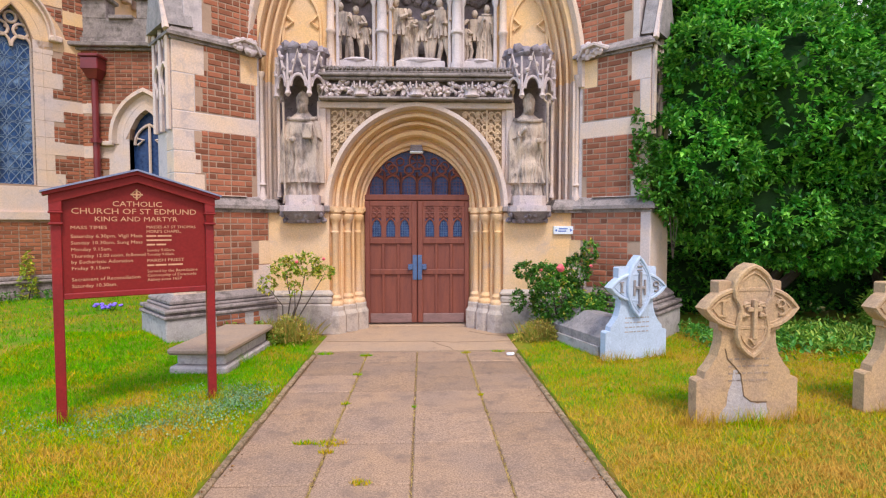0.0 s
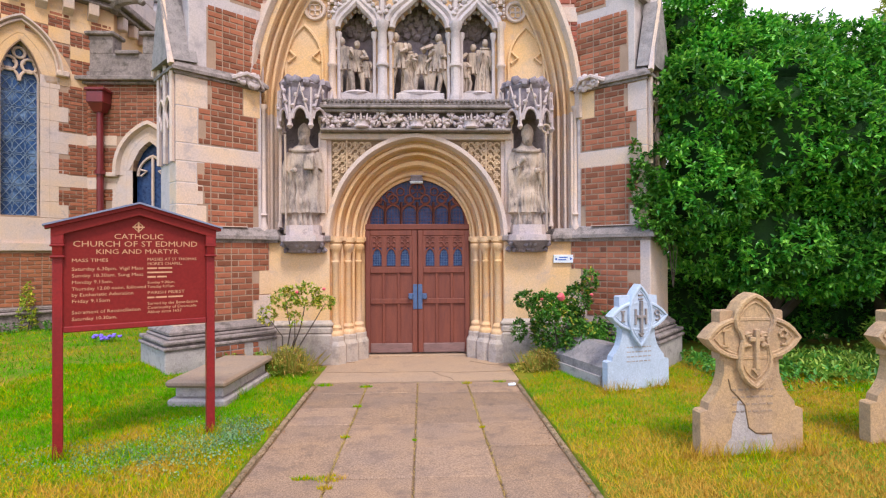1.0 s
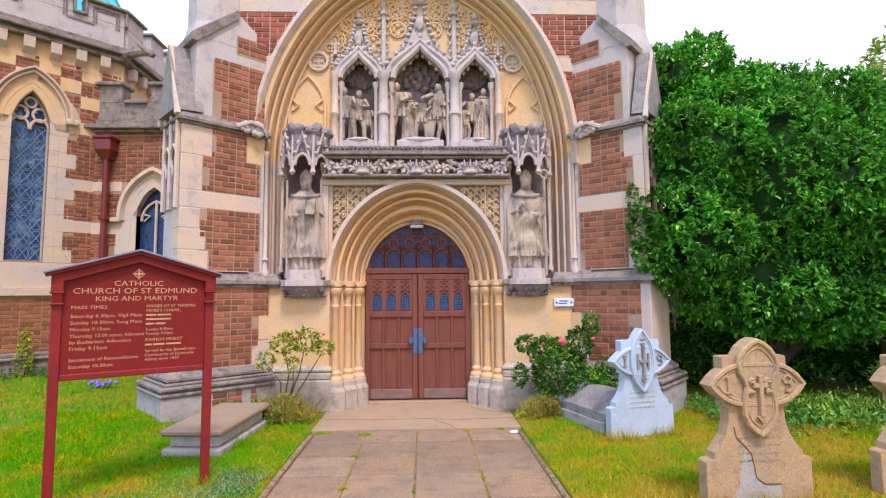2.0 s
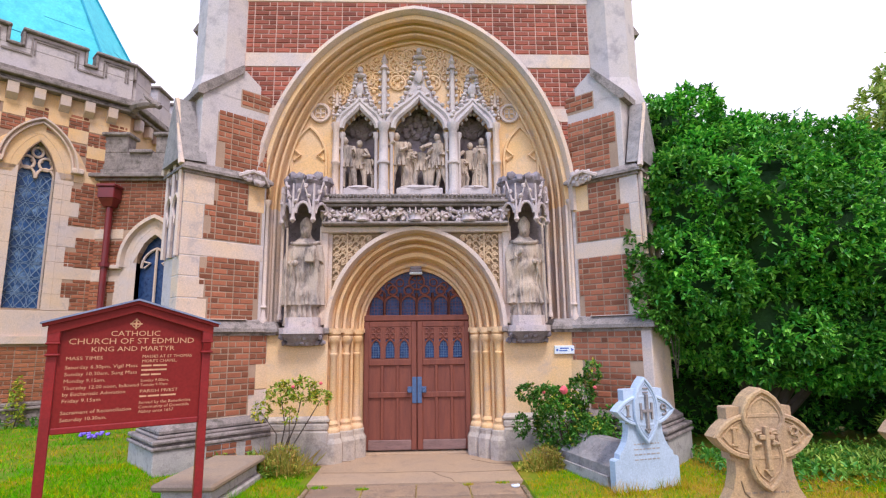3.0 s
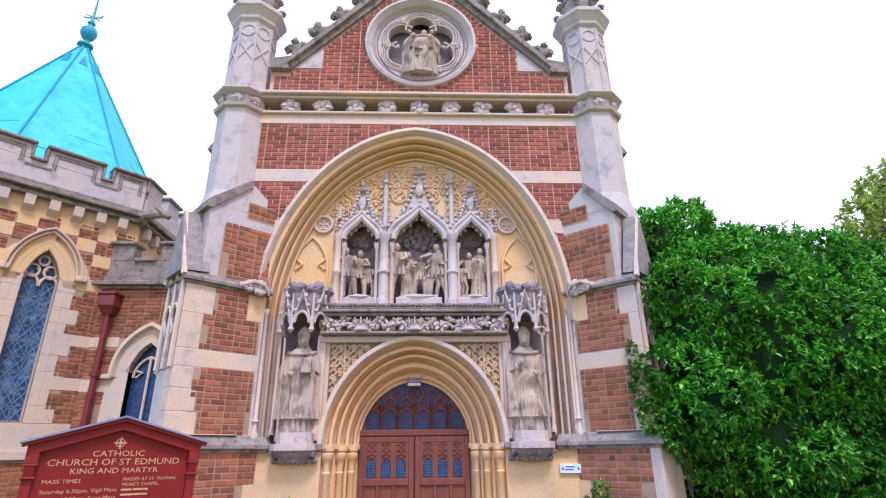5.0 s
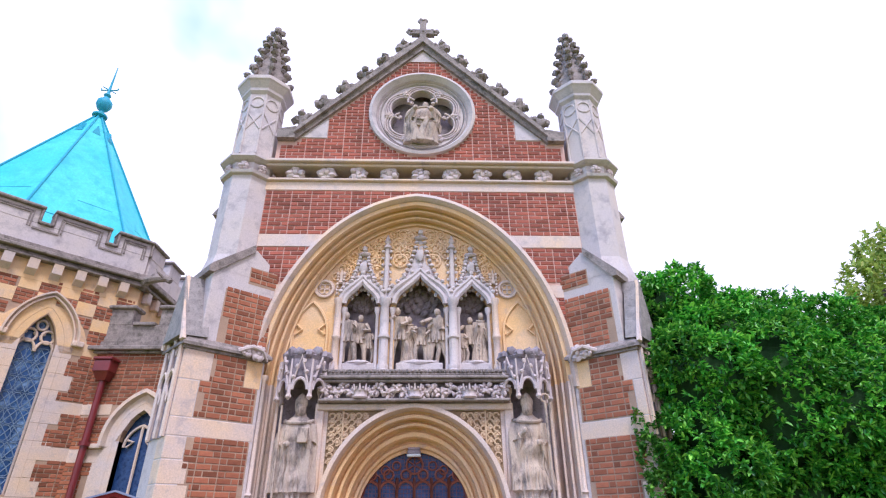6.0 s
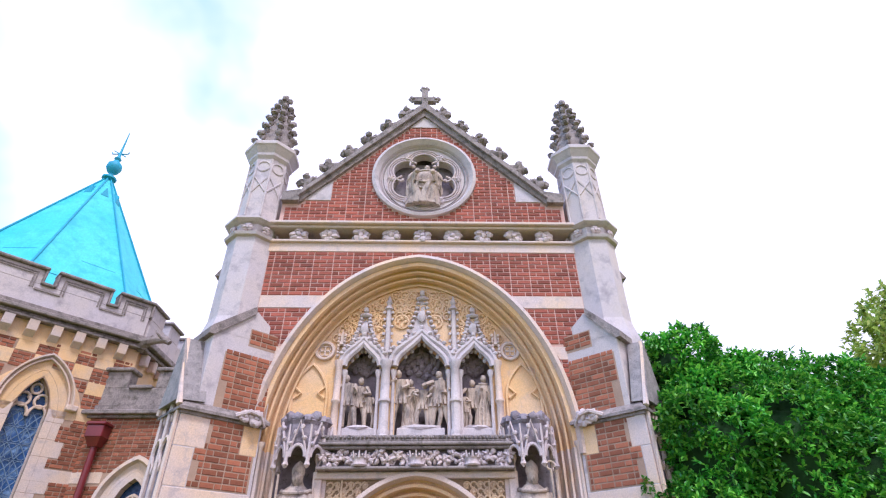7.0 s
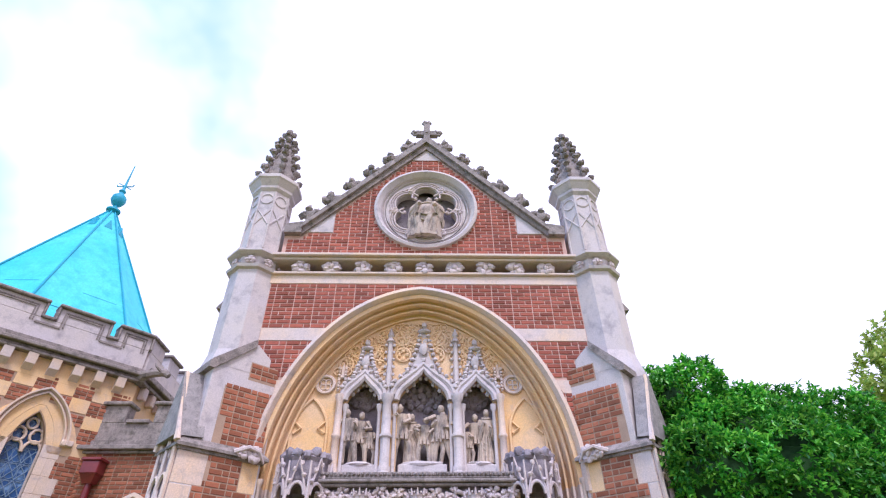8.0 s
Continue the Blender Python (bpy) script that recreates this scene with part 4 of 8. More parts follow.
    for k in range(8):
        a = math.pi / 8 + k * math.pi / 4
        for i in range(5):
            t = (i + 0.3) / 5.4
            r = 0.36 - 0.29 * t + 0.035
            s.blob((TC[0] + (r + 0.03) * math.cos(a), TC[1] + (r + 0.03) * math.sin(a), 9.50 + 1.36 * t), (0.075, 0.075, 0.06), k * 5 + i, 0.5, 7, 5)
            s.blob((TC[0] + (r - 0.01) * math.cos(a), TC[1] + (r - 0.01) * math.sin(a), 9.42 + 1.36 * t), (0.05, 0.05, 0.07), k * 5 + i, 0.4, 6, 5)
    for k in range(4):
        a = k * math.pi / 2
        s.blob((TC[0] + 0.1 * math.cos(a), TC[1] + 0.1 * math.sin(a), 10.93), 0.065, k, 0.4, 6, 5)
    s.blob((TC[0], TC[1], 11.06), 0.06, 3, 0.3, 6, 5)
    part("spirelet_foliage", s, GREY, tur, "leafy crockets up the spirelet", smooth=True, kind="stuff")
    s = Shape(M)
    s.prism([(TC[0] - 0.62, 6.62), (TC[0] - 0.3, 6.55), (TC[0] - 0.3, 6.9), (TC[0] - 0.42, 6.95)], TC[1] + 0.2, TC[1] + 0.5)
    part("side_gargoyle", s, GREY, tur)

    # outer wall strip beside the great arch, with a slender shaft
    part("jamb_strip", Shape(M).box(-2.62, -2.29, FY - 0.03, FY + 0.4, 1.85, 4.0, 0.01), PALE, church, "pale stone jamb")
    s = Shape(M)
    s.lathe([(0.06, 0), (0.06, 0.05), (0.035, 0.1), (0.03, 0.2), (0.055, 0.22), (0.03, 0.26), (0.028, 1.7), (0.05, 1.73), (0.05, 1.78)], 10, (-2.22, FY - 0.02, 1.9))
    part("slender_shaft", s, PALE, church, "slender stone shaft with base", smooth=True)


# ---- the doorway and its niches ----
DA, DH, DZ = 1.275, 1.46, 1.80       # doorway hood: half width, rise, springing
PY = FY + 0.06                      # front of the doorway block
s = Shape(FMD)
xs = sorted(set([-1.375, 1.375] + [round(q[0], 4) for q in arch(DA, DH, 22, BLUNT)]))
columns(s, xs, lambda x: DZ + arch_height(DA, DH, x, BLUNT) if abs(x) < DA else 1.82, lambda x: 3.30, PY, PY + 0.4)
part("portal_wall", s, PALE, church, "pale stone spandrel wall over the doorway")
s = Shape(FMD)
prof = [(0.02, PY), (0.02, PY - 0.11), (-0.03, PY - 0.11), (-0.055, PY - 0.05), (-0.05, PY + 0.05), (-0.075, PY + 0.07), (-0.10, PY + 0.02), (-0.135, PY + 0.02), (-0.15, PY + 0.07), (-0.13, PY + 0.16),
        (-0.16, PY + 0.19), (-0.185, PY + 0.14), (-0.215, PY + 0.14), (-0.23, PY + 0.19), (-0.21, PY + 0.28), (-0.245, PY + 0.31), (-0.27, PY + 0.26), (-0.305, PY + 0.26), (-0.32, PY + 0.31), (-0.30, PY + 0.40),
        (-0.335, PY + 0.43), (-0.36, PY + 0.38), (-0.385, PY + 0.40), (-0.395, PY + 0.46), (-0.42, PY + 0.47), (-0.42, PY + 0.58)]
prof = [(DA + d * 1.13, DH + d * 1.12 - max(0, -d - 0.25) * 0.5, y) for d, y in prof]
moulding(s, prof[:5], DZ, 1.79, 26, blunt=BLUNT)
part("door_hood", s, PALE, church, "pale broad hood of the door arch", smooth=True)
s = Shape(FMD)
moulding(s, prof[4:], DZ, 1.79, 26, blunt=BLUNT)
part("door_arch_moulding", s, CREAM, church, "deep cream moulded door arch", smooth=True)

# frame round the spandrels with carved leaf panels
s = Shape(FMD)
s.box(-1.375, 1.375, PY - 0.07, PY, 3.20, 3.29, 0.012)
for sg in (-1, 1):
    s.box(sg * 1.325 - 0.05, sg * 1.325 + 0.05, PY - 0.05, PY + 0.1, 1.86, 3.20, 0.012)
part("portal_frame", s, PALE, church, "cream moulded frame round the spandrels")
for sg in (-1, 1):
    s = Shape(FMD)
    columns(s, [sg * x for x in span(0.40, 1.22, 16)][::sg], lambda x: min(3.19, DZ + arch_height(DA, DH, x, BLUNT) + 0.04), lambda x: 3.195, PY - 0.004, PY + 0.05)
    # thin brown plate, its colour painting the shade in the leaf gaps
    part("spandrel_ground", s, UMBER, church, "brown plate painting the shade between the panel's leaves")
    s = Shape(FMD)
    rng = random.Random(9)
    for i in range(9):
        for j in range(9):
            x, z = 0.42 + i * 0.092, 2.42 + j * 0.088
            if z < DZ + arch_height(DA, DH, x, BLUNT) + 0.1 or x > 1.2:
                continue
            s.tube([(sg * (x + 0.042 * math.cos(a)), PY - 0.012, z + 0.04 * math.sin(a)) for a in span(0, 5.2, 7)], 0.015, 5)
            if (i + j) % 2:
                s.blob((sg * x, PY - 0.01, z), (0.032, 0.025, 0.032), i * 9 + j, 0.5, 6, 4)
    s.box(sg * 1.0 - 0.012, sg * 1.0 + 0.012, PY - 0.04, PY, 2.72, 3.2)
    part("leaf_panel", s, LACE, church, "carved leaf tracery in the spandrel", kind="stuff")

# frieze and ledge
# box coloured dark to paint the hollow's shade between the leaves
part("frieze_hollow", Shape(FMD).box(-1.36, 1.36, PY - 0.05, PY + 0.35, 3.30, 3.56), DARK_SHADE, church, "hollow behind the frieze with painted-in shade")
for z0, z1, q in ((3.295, 3.335, 0.20), (3.56, 3.60, 0.20), (3.605, 3.65, 0.24), (3.655, 3.69, 0.20), (3.695, 3.76, 0.15)):
    part("lintel_moulding", Shape(FMD).box(-1.35, 1.35, PY - q, PY + 0.45, z0, z1, 0.012), GREY, church, "weathered stone ledge moulding")
rng = random.Random(4)
for i in range(21):
    x = -1.27 + 2.54 * i / 20
    if min(abs(x), abs(x - 0.77), abs(x + 0.77)) < 0.09:
        continue
    s = Shape(FMD)
    zc = 3.45 + 0.03 * (-1) ** i
    a0 = rng.uniform(0, 6)
    for k in range(9):
        a = a0 + k * 0.7 + rng.uniform(-0.3, 0.3)
        e = rng.uniform(0.5, 1.5)
        q = Matrix.Translation((x + 0.05 * e * math.cos(a), PY - 0.13 - 0.035 * rng.random(), zc + 0.055 * e * math.sin(a))) @ Matrix.Rotation(-a, 4, "Y")
        s.blob((0, 0, 0), (0.044, 0.034, 0.026), i * 7 + k, 0.5, 6, 5, 3, q)
    s.blob((x, PY - 0.17, zc), 0.022, i, 0.4, 6, 5)
    s.tube([(x - 0.06, PY - 0.12, 3.36 + 0.12 * (i % 2)), (x, PY - 0.13, zc), (x + 0.06, PY - 0.12, 3.48 - 0.12 * (i % 2))], 0.013, 5)
    part("frieze_leaf", s, CARVED, church, "carved leaf of the frieze", smooth=True)
for x in (-0.77, 0, 0.77):
    s = Shape(FMD)
    s.lathe([(0.10, 0), (0.115, 0.02), (0.10, 0.05), (0.105, 0.10), (0.12, 0.12)], 12, (x, PY - 0.14, 3.335))
    for k in range(8):
        a = k * math.pi / 4
        s.tube([(x + 0.105 * math.cos(a), PY - 0.14 + 0.105 * math.sin(a), 3.44), (x + 0.125 * math.cos(a), PY - 0.14 + 0.125 * math.sin(a), 3.53)], 0.022, 5, r2=0.008)
        s.blob((x + 0.118 * math.cos(a + 0.39), PY - 0.14 + 0.118 * math.sin(a + 0.39), 3.475), 0.016, k, 0.2, 6, 4)
    part("carved_crown", s, CARVED, church, "carved stone crown", smooth=True)
s = Shape(FMD)
for i in range(44):
    s.blob((-1.29 + 2.58 * i / 43, PY - 0.2, 3.715), (0.026, 0.03, 0.026), i, 0.3, 6, 4)
part("bead_moulding", s, GREY, church, "row of small carved beads", smooth=True, kind="stuff")

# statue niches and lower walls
for sg in (-1, 1):
    M = FMD if sg < 0 else FMD @ MIRROR
    # recess back takes a dark colour to paint the shade behind the statue
    part("statue_niche", Shape(M).box(-2.05, -1.28, FY + 0.40, FY + 0.6, 1.8, 3.76), DARK_SHADE, church, "recess behind the statue, its shade painted dark")
    part("niche_return", Shape(M).box(-1.40, -1.33, FY + 0.02, FY + 0.42, 1.9, 3.3, 0.01), PALE, church)
    s = Shape(M)
    for x in (-1.94, -1.36):
        s.lathe([(0.04, 0), (0.04, 0.05), (0.024, 0.08), (0.022, 1.45), (0.045, 1.5), (0.045, 1.56)], 8, (x, FY + 0.04, 1.95))
    part("niche_shaft", s, PALE, church, smooth=True)
    s = Shape(M)
    s.box(-2.27, -1.24, FY - 0.02, FY + 0.45, 0.55, 1.74, 0.01)
    part("lower_wall", s, CREAM, church, "smooth cream ashlar below the statue")
    s = Shape(M)
    for q, z0, z1 in ((0.10, 0.0, 0.44), (0.07, 0.44, 0.54)):
        s.box(-2.3, -1.2, FY - q, FY + 0.4, z0, z1, 0.02)
    eaves(s, -2.27, -1.24, FY - 0.02, FY + 0.4, 0.54, 0.63, 0.05)
    part("lower_plinth", s, CHALK, church, "pale grey plinth")
    s = Shape(M)
    eaves(s, -2.3, -1.98, FY - 0.06, FY + 0.4, 1.73, 1.92, 0.06)
    s.box(-2.1, -1.22, FY - 0.08, FY + 0.42, 1.74, 1.83, 0.015)
    part("string_course", s, GREY, church, "weathered string course")
    # corbel with dark carving
    s = Shape(M)
    s.add([(-1.90, FY - 0.02, 1.74), (-1.28, FY - 0.02, 1.74), (-1.34, FY - 0.27, 1.74), (-1.84, FY - 0.27, 1.74),
           (-1.78, FY - 0.02, 1.58), (-1.40, FY - 0.02, 1.58), (-1.46, FY - 0.10, 1.58), (-1.72, FY - 0.10, 1.58)],
          [(0, 1, 2, 3), (7, 6, 5, 4), (3, 2, 6, 7), (0, 3, 7, 4), (2, 1, 5, 6)])
    for i in range(9):
        for j in range(2):
            s.blob((-1.85 + 0.065 * i + 0.02 * j, FY - 0.20 + 0.08 * j + 0.012 * abs(i - 4), 1.70 - 0.075 * j), (0.045, 0.05, 0.04), i + 9 * j, 0.6, 6, 5, 3)
    part("corbel", s, DARK_SHADE, church, "dark carved leaf corbel", smooth=True)
    s = Shape(M)
    s.upright([(-1.90, FY + 0.3), (-1.88, FY - 0.18), (-1.80, FY - 0.28), (-1.38, FY - 0.28), (-1.30, FY - 0.18), (-1.28, FY + 0.3)], 1.745, 1.83)
    s.upright([(-1.84, FY + 0.3), (-1.82, FY - 0.14), (-1.75, FY - 0.22), (-1.43, FY - 0.22), (-1.36, FY - 0.14), (-1.34, FY + 0.3)], 1.83, 1.97)
    part("pedestal", s, CARVED, church, "pale stone pedestal")
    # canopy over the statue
    can = part("canopy", Shape(M).lathe([(0.20, 0.28), (0.31, 0.20), (0.33, 0.26), (0.32, 0.5), (0.35, 0.55), (0.30, 0.60)], 8, (-1.59, FY + 0.08, 3.38), math.pi / 8), DARK_SHADE, church, "dark carved stone canopy over the statue")
    s = Shape(M)
    for k in range(8):
        q = Matrix.Translation((-1.59, FY + 0.08, 0)) @ Matrix.Rotation(k * math.pi / 4, 4, "Z")
        d = 0.345
        if k in (3, 4, 5):
            continue
        s.tube([(-0.13, -d, 3.42), (0, -d - 0.03, 3.90), (0.13, -d, 3.42)], 0.021, 6, m=q)
        s.tube([(0.105 * math.sin(a), -d, 3.42 + 0.17 * math.cos(a)) for a in span(-1.5, 1.5, 8)], 0.024, 6, m=q)
        s.tube([(-0.14, -d, 3.34), (-0.14, -d - 0.01, 3.86)], 0.03, 5, m=q, r2=0.012)
        s.lathe([(0.012, 0), (0.045, 0.04), (0.03, 0.08)], 6, (-0.14, -d, 3.29), m=q)
        for i in range(4):
            s.blob((0.10 * (1 if i % 2 else -1) * (1 - i / 4.5), -d - 0.02, 3.60 + 0.075 * i), 0.034, k * 4 + i, 0.5, 6, 4, m=q)
    part("canopy_gablet", s, CARVED, can, "gablets and pendants of the canopy", kind="stuff")
    s = Shape(M)
    for k in range(14):
        a = k * 0.45
        s.blob((-1.59 + 0.28 * math.cos(a), FY + 0.06 + 0.26 * math.sin(a), 3.97 + 0.03 * math.sin(k * 2.2)), (0.09, 0.09, 0.07), k, 0.6, 7, 5, 3)
    part("canopy_crest", s, DARK_SHADE, can, "carved crest", smooth=True, kind="stuff")
    # door jamb: three shafts on a stepped base
    jamb = part("door_jamb", Shape(M).upright([(-1.26, PY + 0.02), (-1.20, PY - 0.02), (-0.80, PY + 0.52), (-0.80, PY + 0.62), (-1.26, PY + 0.62)], 0.0, 1.82), CREAM, church, "splayed cream stone door jamb")
    s = Shape(M)
    s.upright([(-1.32, PY + 0.1), (-1.30, PY - 0.12), (-1.20, PY - 0.14), (-0.80, PY + 0.42), (-0.80, PY + 0.55)], 0.0, 0.36)
    s.upright([(-1.30, PY + 0.1), (-1.28, PY - 0.09), (-1.20, PY - 0.11), (-0.80, PY + 0.44), (-0.80, PY + 0.55)], 0.36, 0.40)
    for x, y in ((-1.17, PY + 0.0), (-1.02, PY + 0.18), (-0.89, PY + 0.35)):
        s.lathe([(0.165, 0), (0.165, 0.27), (0.155, 0.285), (0.13, 0.33), (0.13, 0.39), (0.118, 0.405)], 8, (x, y, 0.0), math.pi / 8)
    part("jamb_base", s, CHALK, jamb, "pale stepped stone base")
    for x, y in ((-1.17, PY + 0.0), (-1.02, PY + 0.18), (-0.89, PY + 0.35)):
        s = Shape(M)
        s.lathe([(0.11, 0), (0.115, 0.03), (0.105, 0.055), (0.08, 0.075), (0.08, 0.10), (0.088, 0.115), (0.08, 0.135), (0.055, 0.16), (0.050, 1.03), (0.06, 1.045), (0.06, 1.06), (0.046, 1.075), (0.05, 1.16), (0.07, 1.22), (0.095, 1.25), (0.095, 1.30), (0.075, 1.32), (0.10, 1.34), (0.10, 1.40)], 12, (x, y, 0.40))
        part("jamb_shaft", s, CREAM, jamb, "slender cream shaft with ring capital", smooth=True)
    for x, y in ((-1.10, PY + 0.10), (-0.955, PY + 0.27)):
        part("jamb_roll", Shape(M).lathe([(0.026, 0), (0.026, 1.3)], 8, (x, y, 0.42)), CREAM, jamb, smooth=True)
    s = Shape(M)
    s.upright([(-1.30, PY + 0.1), (-1.28, PY - 0.08), (-1.18, PY - 0.12), (-0.78, PY + 0.40), (-0.78, PY + 0.55)], 1.76, 1.82)
    part("impost", s, CREAM, jamb)

    # statues
    s = Shape(M)
    robed(s, (-1.60, FY + 0.05, 1.86), 1.58, 0.54, 11 if sg < 0 else 15)
    if sg > 0:
        s.tube([(-1.84, FY - 0.13, 1.88), (-1.83, FY - 0.15, 3.28)], 0.018, 6)
        s.tube([(-1.83 + 0.055 * math.sin(a), FY - 0.15, 3.33 - 0.055 * math.cos(a)) for a in span(0, 5.2, 9)], 0.015, 6)
    else:
        s.tube([(-1.82, FY - 0.13, 1.88), (-1.84, FY - 0.09, 3.25)], 0.016, 6)
        s.box(-1.56, -1.42, FY - 0.23, FY - 0.15, 2.74, 2.94, 0.01)
    single("robed_statue", s, STATUE, "weathered stone statue with staff under a canopy" if sg < 0 else "weathered stone bishop statue with crozier under a canopy", "statue", "statues beside the door", smooth=True)

# upper niches: shafts, ogee hoods, pedestals, reliefs
for x in (-1.24, -0.50, 0.59, 1.27):
    s = Shape(FMA)
    big = 0.075 if abs(x) < 1 else 0.055
    s.lathe([(big * 1.7, 0), (big * 1.7, 0.06), (big * 1.25, 0.1), (big * 1.3, 0.16), (big, 0.2), (big, 0.58), (big * 1.3, 0.60), (big * 1.3, 0.63), (big, 0.66), (big * 0.95, 1.14), (big * 1.4, 1.2), (big * 1.4, 1.26)], 8, (x, TY - 0.06, 3.75), math.pi / 8)
    top = 1.3 if abs(x) > 1 else 2.4
    s.lathe([(big * 0.75, 1.26), (big * 0.62, top - 0.22), (big * 1.1, top - 0.2), (big * 0.5, top - 0.12), (big * 0.8, top - 0.08), (0.01, top + 0.06)], 6, (x, TY - 0.02, 3.75 + (0.45 if abs(x) > 1 else 0)))
    for i in range(7):
        for q in (-1, 1):
            s.blob((x + q * big * 0.9, TY - 0.05, 5.1 + i * (0.13 if abs(x) < 1 else 0.06)), 0.028, i, 0.5, 6, 4)
    part("niche_shaft", s, BLUISH if abs(x) < 1 else PALE, church, "stone shaft with rings and pinnacle", smooth=True)
for x in (-0.62, -0.38, 0.49, 0.68, -1.15, 1.16):
    s = Shape(FMA).lathe([(0.05, 0), (0.05, 0.06), (0.028, 0.12), (0.026, 1.0), (0.05, 1.06), (0.05, 1.12)], 8, (x, TY - 0.02, 3.75))
    part("niche_colonnette", s, BLUISH, church, smooth=True)
for k, (c, hw, zs, rise) in enumerate(NICHES):
    s = Shape(FMA)
    pts = [(c + hw * t * 1.04, TY - 0.03, (ogee(c + hw * t * 0.9999, c, hw, zs, rise) or zs) + 0.02) for t in [-1] + [math.sin(math.pi * i / 24) for i in range(-11, 12)] + [1]]
    s.tube([(x, TY - 0.06, z) for x, _, z in pts], 0.05, 7)
    s.tube([(x + (x - c) * 0.16, TY - 0.05, z + 0.09) for x, _, z in pts], 0.055, 7)
    for i, (x, _, z) in enumerate(pts[2:-2:2]):
        s.blob((x + (x - c) * 0.25, TY - 0.08, z + 0.15), (0.042, 0.04, 0.036), i, 0.6, 7, 5, 3)
    n = 7
    for i in range(1, n):          # cusps
        t = -1 + 2 * i / n
        s.blob((c + hw * t * 0.92, TY + 0.03, ogee(c + hw * t * 0.92, c, hw, zs, rise) - 0.035), (0.035, 0.03, 0.045), i, 0.3, 6, 5)
    part("ogee_hood", s, BLUISH, church, "cusped ogee hood of the niche", smooth=True)
    tip = zs + rise
    top = 6.28 if k == 1 else 5.95
    s = Shape(FMA)
    w = hw * 1.12
    # swept crocketed gable above the hood
    edge = []
    for t in span(0, 1, 13):
        edge.append((w * (1 - t) ** 1.7 + 0.035, zs + 0.12 + (top - zs - 0.25) * t))
    poly = [(c + x, z) for x, z in edge] + [(c - x, z) for x, z in reversed(edge)]
    low = [(c + hw * t * 0.98, ogee(c + hw * t * 0.98, c, hw, zs, rise) + 0.05) for t in [math.sin(math.pi * i / 24) for i in range(-11, 12)]]
    s.prism(low + poly, TY - 0.025, TY + 0.01)
    for x, z in edge[1:]:
        for q in (-1, 1):
            s.blob((c + q * (x + 0.03), TY - 0.035, z), (0.042, 0.04, 0.034), int(z * 100), 0.6, 6, 5, 3)
    s.blob((c, TY - 0.05, top - 0.13), (0.09, 0.06, 0.04), 3, 0.4)
    s.blob((c, TY - 0.05, top - 0.03), (0.05, 0.05, 0.06), 5, 0.4)
    s.blob((c, TY - 0.06, (tip + top) / 2 - 0.05), (0.07, 0.04, 0.10), 6, 0.5)
    part("crocketed_gable", s, BLUISH, church, "crocketed ogee gable with finial", smooth=True)
    s = Shape(FMA)
    s.box(c - hw * 0.98, c + hw * 0.98, TY - 0.06, TY + 0.42, 3.75, 3.80, 0.01)
    s.box(c - hw * 0.9, c + hw * 0.9, TY - 0.03, TY + 0.42, 3.80, 3.97, 0.012)
    s.blob((c, TY + 0.12, 3.98), (hw * 0.86, 0.18, 0.06), k, 0.3, 12, 6)
    part("relief_pedestal", s, BLUISH, church, "grey stone block under the relief")

groups = [((-1.05, 0.86, 3), (-0.92, 0.84, 5), (-0.74, 0.62, 8)), ((-0.25, 0.96, 13), (-0.10, 0.78, 17), (0.08, 0.74, 19), (0.26, 0.84, 22), (0.37, 0.94, 25)), ((0.76, 0.6, 31), (0.86, 0.80, 35), (1.04, 0.84, 37))]
for g, members in enumerate(groups):
    s = Shape(FMA)
    for x, h, sd in members:
        small_figure(s, (x, TY + 0.06 + 0.04 * (sd % 3), 4.0), h, sd, sd in (37, 17))
    single("carved_relief", s, STATUE, ("weathered stone relief of an archer group in a niche", "weathered stone relief with bound central shape in a niche", "weathered stone relief with a small beast in a niche")[g], "relief", "reliefs over the door", smooth=True)

